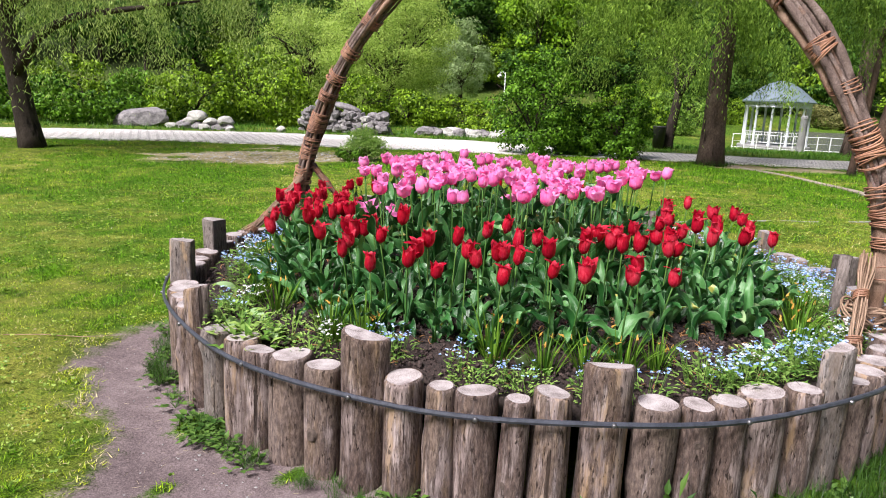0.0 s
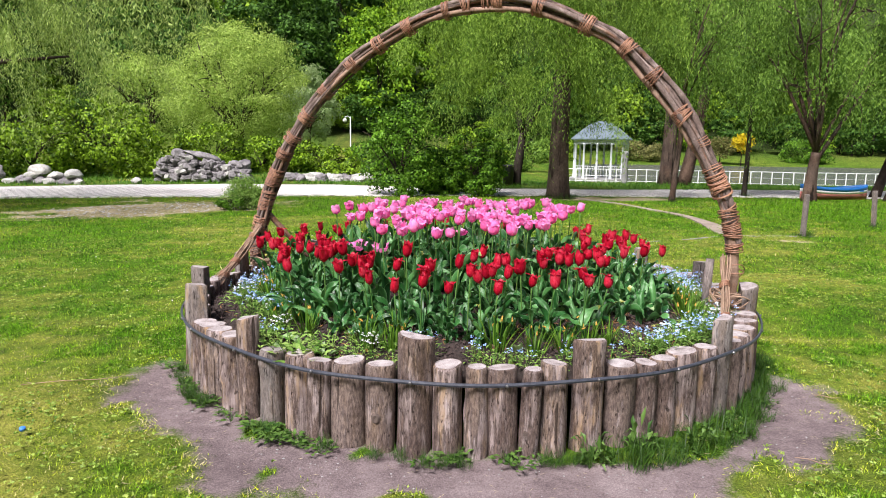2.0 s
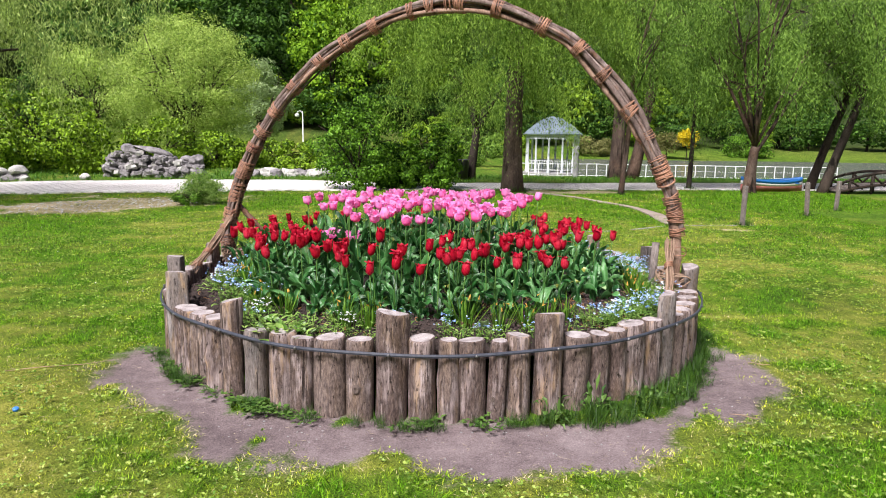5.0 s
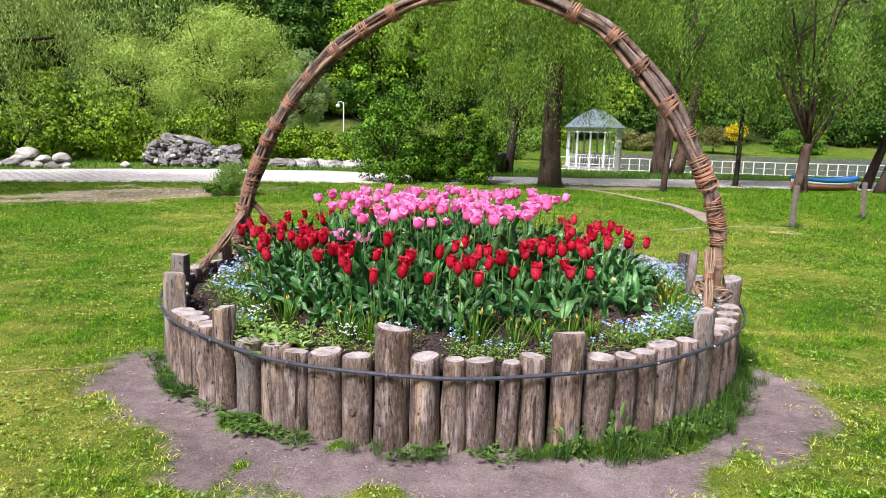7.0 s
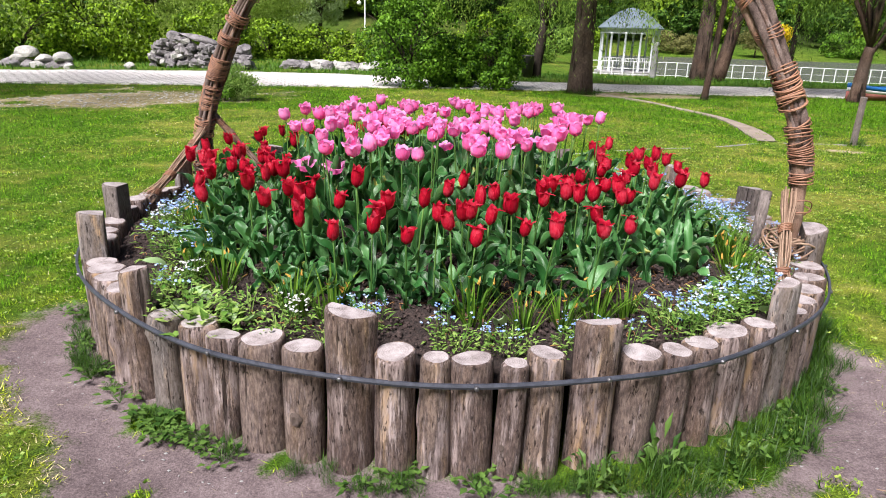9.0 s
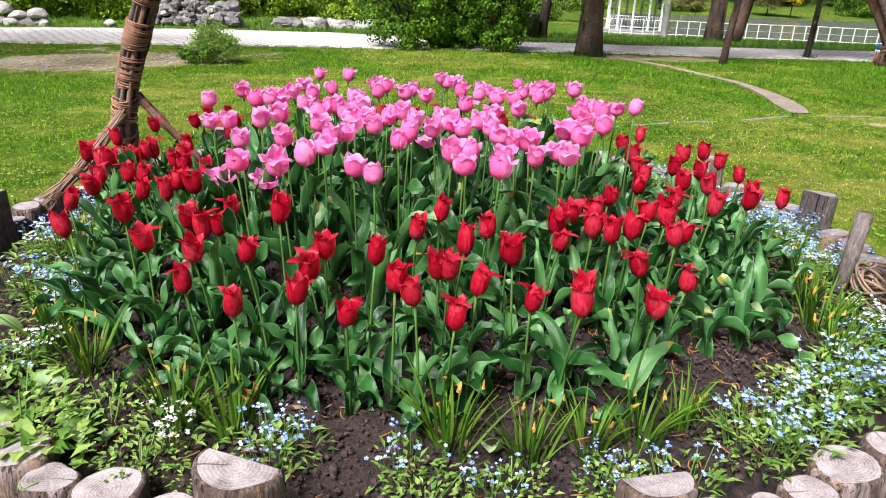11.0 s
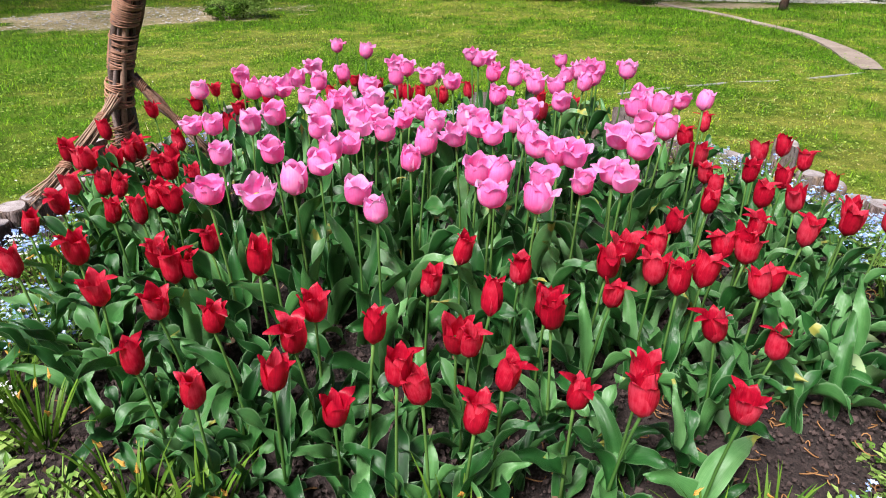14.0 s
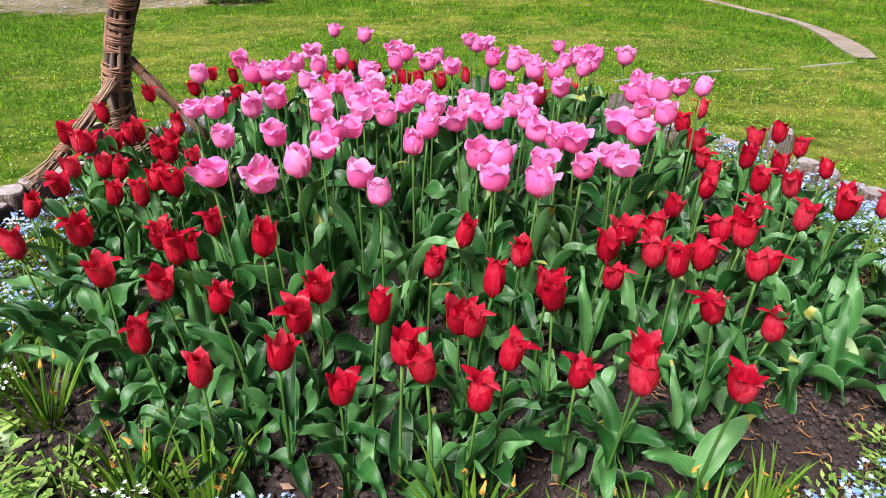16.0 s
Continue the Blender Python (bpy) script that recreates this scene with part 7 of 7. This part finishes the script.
# ---- pavilion, railing, boat, posts ----
def pavilion(x, y):
    z0 = float(land(x, y))
    ob = thing("gazebo", "round pale-columned garden pavilion with a grey-blue domed roof", "gazebo", pose(x, y, z0))
    part("floor_slab", Geo().lathe([(0, 0.22), (2.05, 0.22), (2.1, 0.18), (2.12, -0.3), (0, -0.3)], 16).mesh("floor_slab", M_CONCRETE, False), ob)
    col = Geo().lathe([(0.11, 0), (0.11, 0.1), (0.075, 0.14), (0.07, 2.2), (0.12, 2.26), (0.12, 2.34), (0, 2.34)], 10).mesh("column", M_COLUMN)
    for k in range(12):
        a = 2 * math.pi * (k + 0.3) / 12
        part("column", col, ob, "", pose(1.8 * math.cos(a), 1.8 * math.sin(a), 0.22))
    part("entablature", Geo().lathe([(1.68, 2.5), (1.85, 2.5), (1.87, 2.74), (1.96, 2.78), (1.96, 2.84), (1.68, 2.84), (1.68, 2.5)], 32).mesh("entablature", M_COLUMN, False), ob, "pale grey ring beam over the columns")
    part("roof", Geo().lathe([(2.06, 2.78), (2.08, 2.84), (1.86, 3.03), (1.5, 3.34), (1.1, 3.66), (0.66, 3.92), (0.3, 4.04), (0.0, 4.08)], 24).mesh("roof", M_ROOF, False), ob, "grey-blue sheet-metal dome")
    for k in range(11):
        a0, a1 = 2 * math.pi * (k + 0.3) / 12, 2 * math.pi * (k + 1.3) / 12
        p0, p1 = np.array((1.8 * math.cos(a0), 1.8 * math.sin(a0))), np.array((1.8 * math.cos(a1), 1.8 * math.sin(a1)))
        for zz in (0.4, 1.02):
            part("rail", Geo().tube([(*p0, zz), (*p1, zz)], 0.018, 6).mesh("rail", M_WHITE), ob)
        for u in np.linspace(0.14, 0.86, 5):
            q = p0 * (1 - u) + p1 * u
            part("baluster", Geo().tube([(*q, 0.4), (*q, 1.02)], 0.009, 5).mesh("baluster", M_WHITE), ob)
    return ob


pavilion(10.55, 45.5)
rail = thing("railing", "long white metal railing along the pond", "railing", pose(0, 0, 0))
RAIL = bezier_line([(7.8, 43.3), (10.0, 43.2), (12.4, 43.2), (16, 42.8), (20, 42.4), (24.5, 41.9), (29.5, 42.2)], 34)
post = Geo().box((0, 0, 0.445), (0.055, 0.055, 0.89), 0, 0.008).mesh("post", M_WHITE, False)
for k, q in enumerate(RAIL):
    z = float(land(*q))
    part("post", post, rail, "", pose(q[0], q[1], z, 0, 0, -5))
    if k:
        o = RAIL[k - 1]
        zo = float(land(*o))
        for h, t in ((0.87, 0.024), (0.48, 0.007), (0.1, 0.024)):
            part("bar", Geo().tube([(*o, zo + h), (*q, z + h)], t, 6).mesh("bar", M_WHITE), rail)
pier = thing("stone_post", "pale grey concrete post beside the pavilion", "post", pose(8.8, 33.0, float(land(8.8, 33.0))))
part("shaft", Geo().lathe([(0.19, 0), (0.17, 0.1), (0.15, 1.55), (0.17, 1.62), (0.1, 1.72), (0, 1.72)], 12).mesh("shaft", M_CONCRETE), pier)

boat = thing("rowing_boat", "blue, white and red rowing boat drawn up by the path", "boat", pose(11.8, 20.0, 0.0, 0, 0, 4) @ Matrix.Diagonal((0.68, 0.75, 0.85, 1)))
hull = {}
for nm, lo, hi, mt in (("bottom", 0.0, 0.5, M_BOAT_RED), ("strake", 0.5, 0.72, M_WHITE), ("gunwale", 0.72, 1.0, M_BOAT_BLUE)):
    g, nseg = Geo(), 20
    for side in (-1, 1):
        V, F = [], []
        for i in range(nseg + 1):
            u = i / nseg * 2 - 1
            beam = 0.62 * (1 - abs(u) ** 2.6) ** 0.8 + 0.03
            sheer = 0.42 + 0.14 * u * u
            for w in (lo, (lo + hi) / 2, hi):
                V.append((u * 1.6, side * beam * (0.45 + 0.55 * w ** 0.6), w * sheer))
        for i in range(nseg):
            for j in range(2):
                F.append((3 * i + j, 3 * i + 3 + j, 3 * i + 4 + j, 3 * i + 1 + j))
        g.add(V, F)
    me = g.mesh(nm, mt)
    hull[nm] = part(nm, me, boat)
    hull[nm].modifiers.new("thick", 'SOLIDIFY').thickness = 0.03
part("keel", Geo().box((0, 0, 0.02), (2.4, 0.5, 0.05), 0, 0.01).mesh("keel", M_BOAT_RED, False), boat)
for xx in (-0.7, 0.2, 0.95):
    part("thwart", Geo().box((xx, 0, 0.33), (0.22, 1.0, 0.03), 0, 0.005).mesh("thwart", M_BOAT_BLUE, False), boat)

for x, y, h, ang in ((5.78, 10.7, 0.74, 0.5), (8.1, 12.35, 0.72, -2), (9.62, 13.6, 0.69, 1)):
    st = thing("wooden_post", "short weathered wooden post standing in the grass", "post", pose(x, y, float(land(x, y)), ang, ang, 20), "posts in the lawn")
    part("shaft", Geo().box((0, 0, h / 2 - 0.05), (0.078, 0.078, h + 0.1), 0, 0.012).mesh("shaft", [M_GREYWOOD], False), st)
for k, (x, y, s) in enumerate(((5.8, 10.62, 0.9), (5.7, 10.72, 0.7), (5.9, 10.75, 0.8), (8.1, 12.25, 0.8), (8.0, 12.35, 0.7), (9.6, 13.5, 0.7), (2.6, 18.65, 1.2), (2.85, 18.5, 1.3), (3.15, 18.5, 1.2), (3.35, 18.7, 1.1), (5.9, 17.7, 0.9), (9.15, 20.1, 1.2), (9.0, 20.15, 1.0))):
    thing("grass_tuft", "tuft of long green grass at the foot of a post or trunk", "grass", pose(x, y, float(land(x, y)), 0, 0, 70 * k) @ Matrix.Diagonal((s, s, s, 1)), "", "stuff", TUFTS[k % 4])
bridge = thing("footbridge", "small arched dark wooden footbridge with braced railings", "bridge", pose(15.3, 19.5, 0))
def bridge_arc(z, rise, half=1.85):
    return [(half * u, 0, z + rise * (1 - u * u)) for u in np.linspace(-1, 1, 15)]


for side in (-0.45, 0.45):
    at = pose(0, side, 0)
    part("handrail", Geo().tube(bridge_arc(0.3, 0.4), 0.045, 7).mesh("handrail", M_DARKBARK), bridge, "", at)
    part("lower_rail", Geo().tube(bridge_arc(0.04, 0.26), 0.04, 7).mesh("lower_rail", M_DARKBARK), bridge, "", at)
    for u in np.linspace(-0.8, 0.8, 5):
        lo, hi = 0.0, 0.3 + 0.4 * (1 - u * u)
        part("upright", Geo().tube([(1.85 * u, 0, lo), (1.85 * u, 0, hi)], 0.04, 7).mesh("upright", M_DARKBARK), bridge, "", at)
        part("brace", Geo().tube([(1.85 * u, 0, hi - 0.02), (1.85 * (u + 0.24 * (1 if u < 0 else -1)), 0, 0.08 + 0.2 * (1 - u * u))], 0.03, 6).mesh("brace", M_DARKBARK), bridge, "", at)
plank = Geo().box((0, 0, 0), (0.19, 0.86, 0.04), 0, 0.006).mesh("plank", M_GREYWOOD, False)
for u in np.linspace(-0.92, 0.92, 17):
    part("plank", plank, bridge, "", pose(1.85 * u, 0, 0.05 + 0.25 * (1 - u * u), 0, math.degrees(math.atan(0.5 * u / 1.85)), 0))
lamp = thing("street_lamp", "white park lamp post with a hanging lantern", "street lamp", pose(-10.3, 73, float(land(-10.3, 73))))
part("pole", Geo().lathe([(0.12, 0), (0.12, 0.5), (0.06, 0.6), (0.05, 4.4), (0, 4.42)], 10).mesh("pole", M_WHITE), lamp)
part("arm", Geo().tube([(0, 0, 4.2), (-0.25, 0, 4.5), (-0.55, 0, 4.4), (-0.6, 0, 4.2)], 0.035, 6).mesh("arm", M_WHITE), lamp)
part("lantern", Geo().lathe([(0.05, 0.1), (0.2, 0), (0.25, -0.12), (0.16, -0.3), (0, -0.34)], 12, (-0.6, 0, 4.15)).mesh("lantern", M_WHITE), lamp)
bin_ = thing("litter_bin", "small black litter bin under the crooked tree", "bin", pose(2.05, 24.8, float(land(2.05, 24.8))))
part("body", Geo().lathe([(0, 0.05), (0.19, 0.05), (0.22, 0.75), (0.24, 0.78), (0.2, 0.8), (0.18, 0.72), (0, 0.2)], 14).mesh("body", M_BLACK), bin_)

# ---- small litter ----
thing("bottle_cap", "small blue plastic bottle cap lying in the grass", "litter", pose(-2.72, 2.36, 0.03, 12, 8, 0), "", "", Geo().lathe([(0, 0.012), (0.013, 0.012), (0.0155, 0.009), (0.0155, -0.004), (0.013, -0.004)], 16).mesh("bottle_cap", M_CAP))
for k, (x, y, a, L) in enumerate(((-2.85, 3.12, 14, 0.62), (1.75, 3.0, -35, 0.14), (1.2, 2.15, -35, 0.17))):
    thing("stick", "thin dry stick lying on the trodden earth", "stick", pose(x, y, 0.006, 0, 0, a), "sticks on the ground", "", Geo().tube([(-L / 2, 0, 0), (-L / 6, 0.008, 0.006), (L / 5, -0.004, 0.004), (L / 2, 0.012, 0.012)], [0.0022, 0.0028, 0.0025, 0.0012], 6).mesh("stick", M_TWIG))
r = np.random.default_rng(97)
n = 5200
lx, ly = r.uniform(-4.2, 2.6, n), r.uniform(0.4, 4.6, n)
ok = (np.hypot(lx - BED[0], ly - BED[1]) > 2.1)
lx, ly = lx[ok], ly[ok]
la = r.uniform(0, 6.28, len(lx))
v, f = leaf_quads(np.stack([lx, ly, land(lx, ly) + 0.006 - 0.02 * bareness(lx, ly) + 0.012], 1), np.stack([np.cos(la), np.sin(la), 0.05 * np.ones(len(la))], 1), 0.035, 0.0018, 9)
thing("dry_grass_litter", "scattered dry stalks on the trodden earth", "plant litter", pose(0, 0, 0), "", "stuff", np_mesh("dry_grass_litter", v, f, M_STRAW))

n = 2600
px_, py_ = r.uniform(-3.6, 2.6, n), r.uniform(0.9, 4.4, n)
ok = (bareness(px_, py_) > 0.45) & (np.hypot(px_ - BED[0], py_ - BED[1]) > 2.08)
px_, py_ = px_[ok], py_[ok]
ps = r.uniform(0.0015, 0.007, (len(px_), 1, 1)) * r.uniform(0.6, 1.4, (len(px_), 6, 1))
pv = octa[None] * ps * (1, 1, 0.7) + np.stack([px_, py_, land(px_, py_) + 0.012 * wobble(px_, py_, 7.0, 3.0) - 0.017], -1)[:, None]
thing("pebbles", "small pebbles and crumbs on the trodden earth", "pebbles", pose(0, 0, 0), "", "stuff", np_mesh("pebbles", pv.reshape(-1, 3), (of[None] + 6 * np.arange(len(px_))[:, None, None]).reshape(-1, 3), M_CONCRETE))
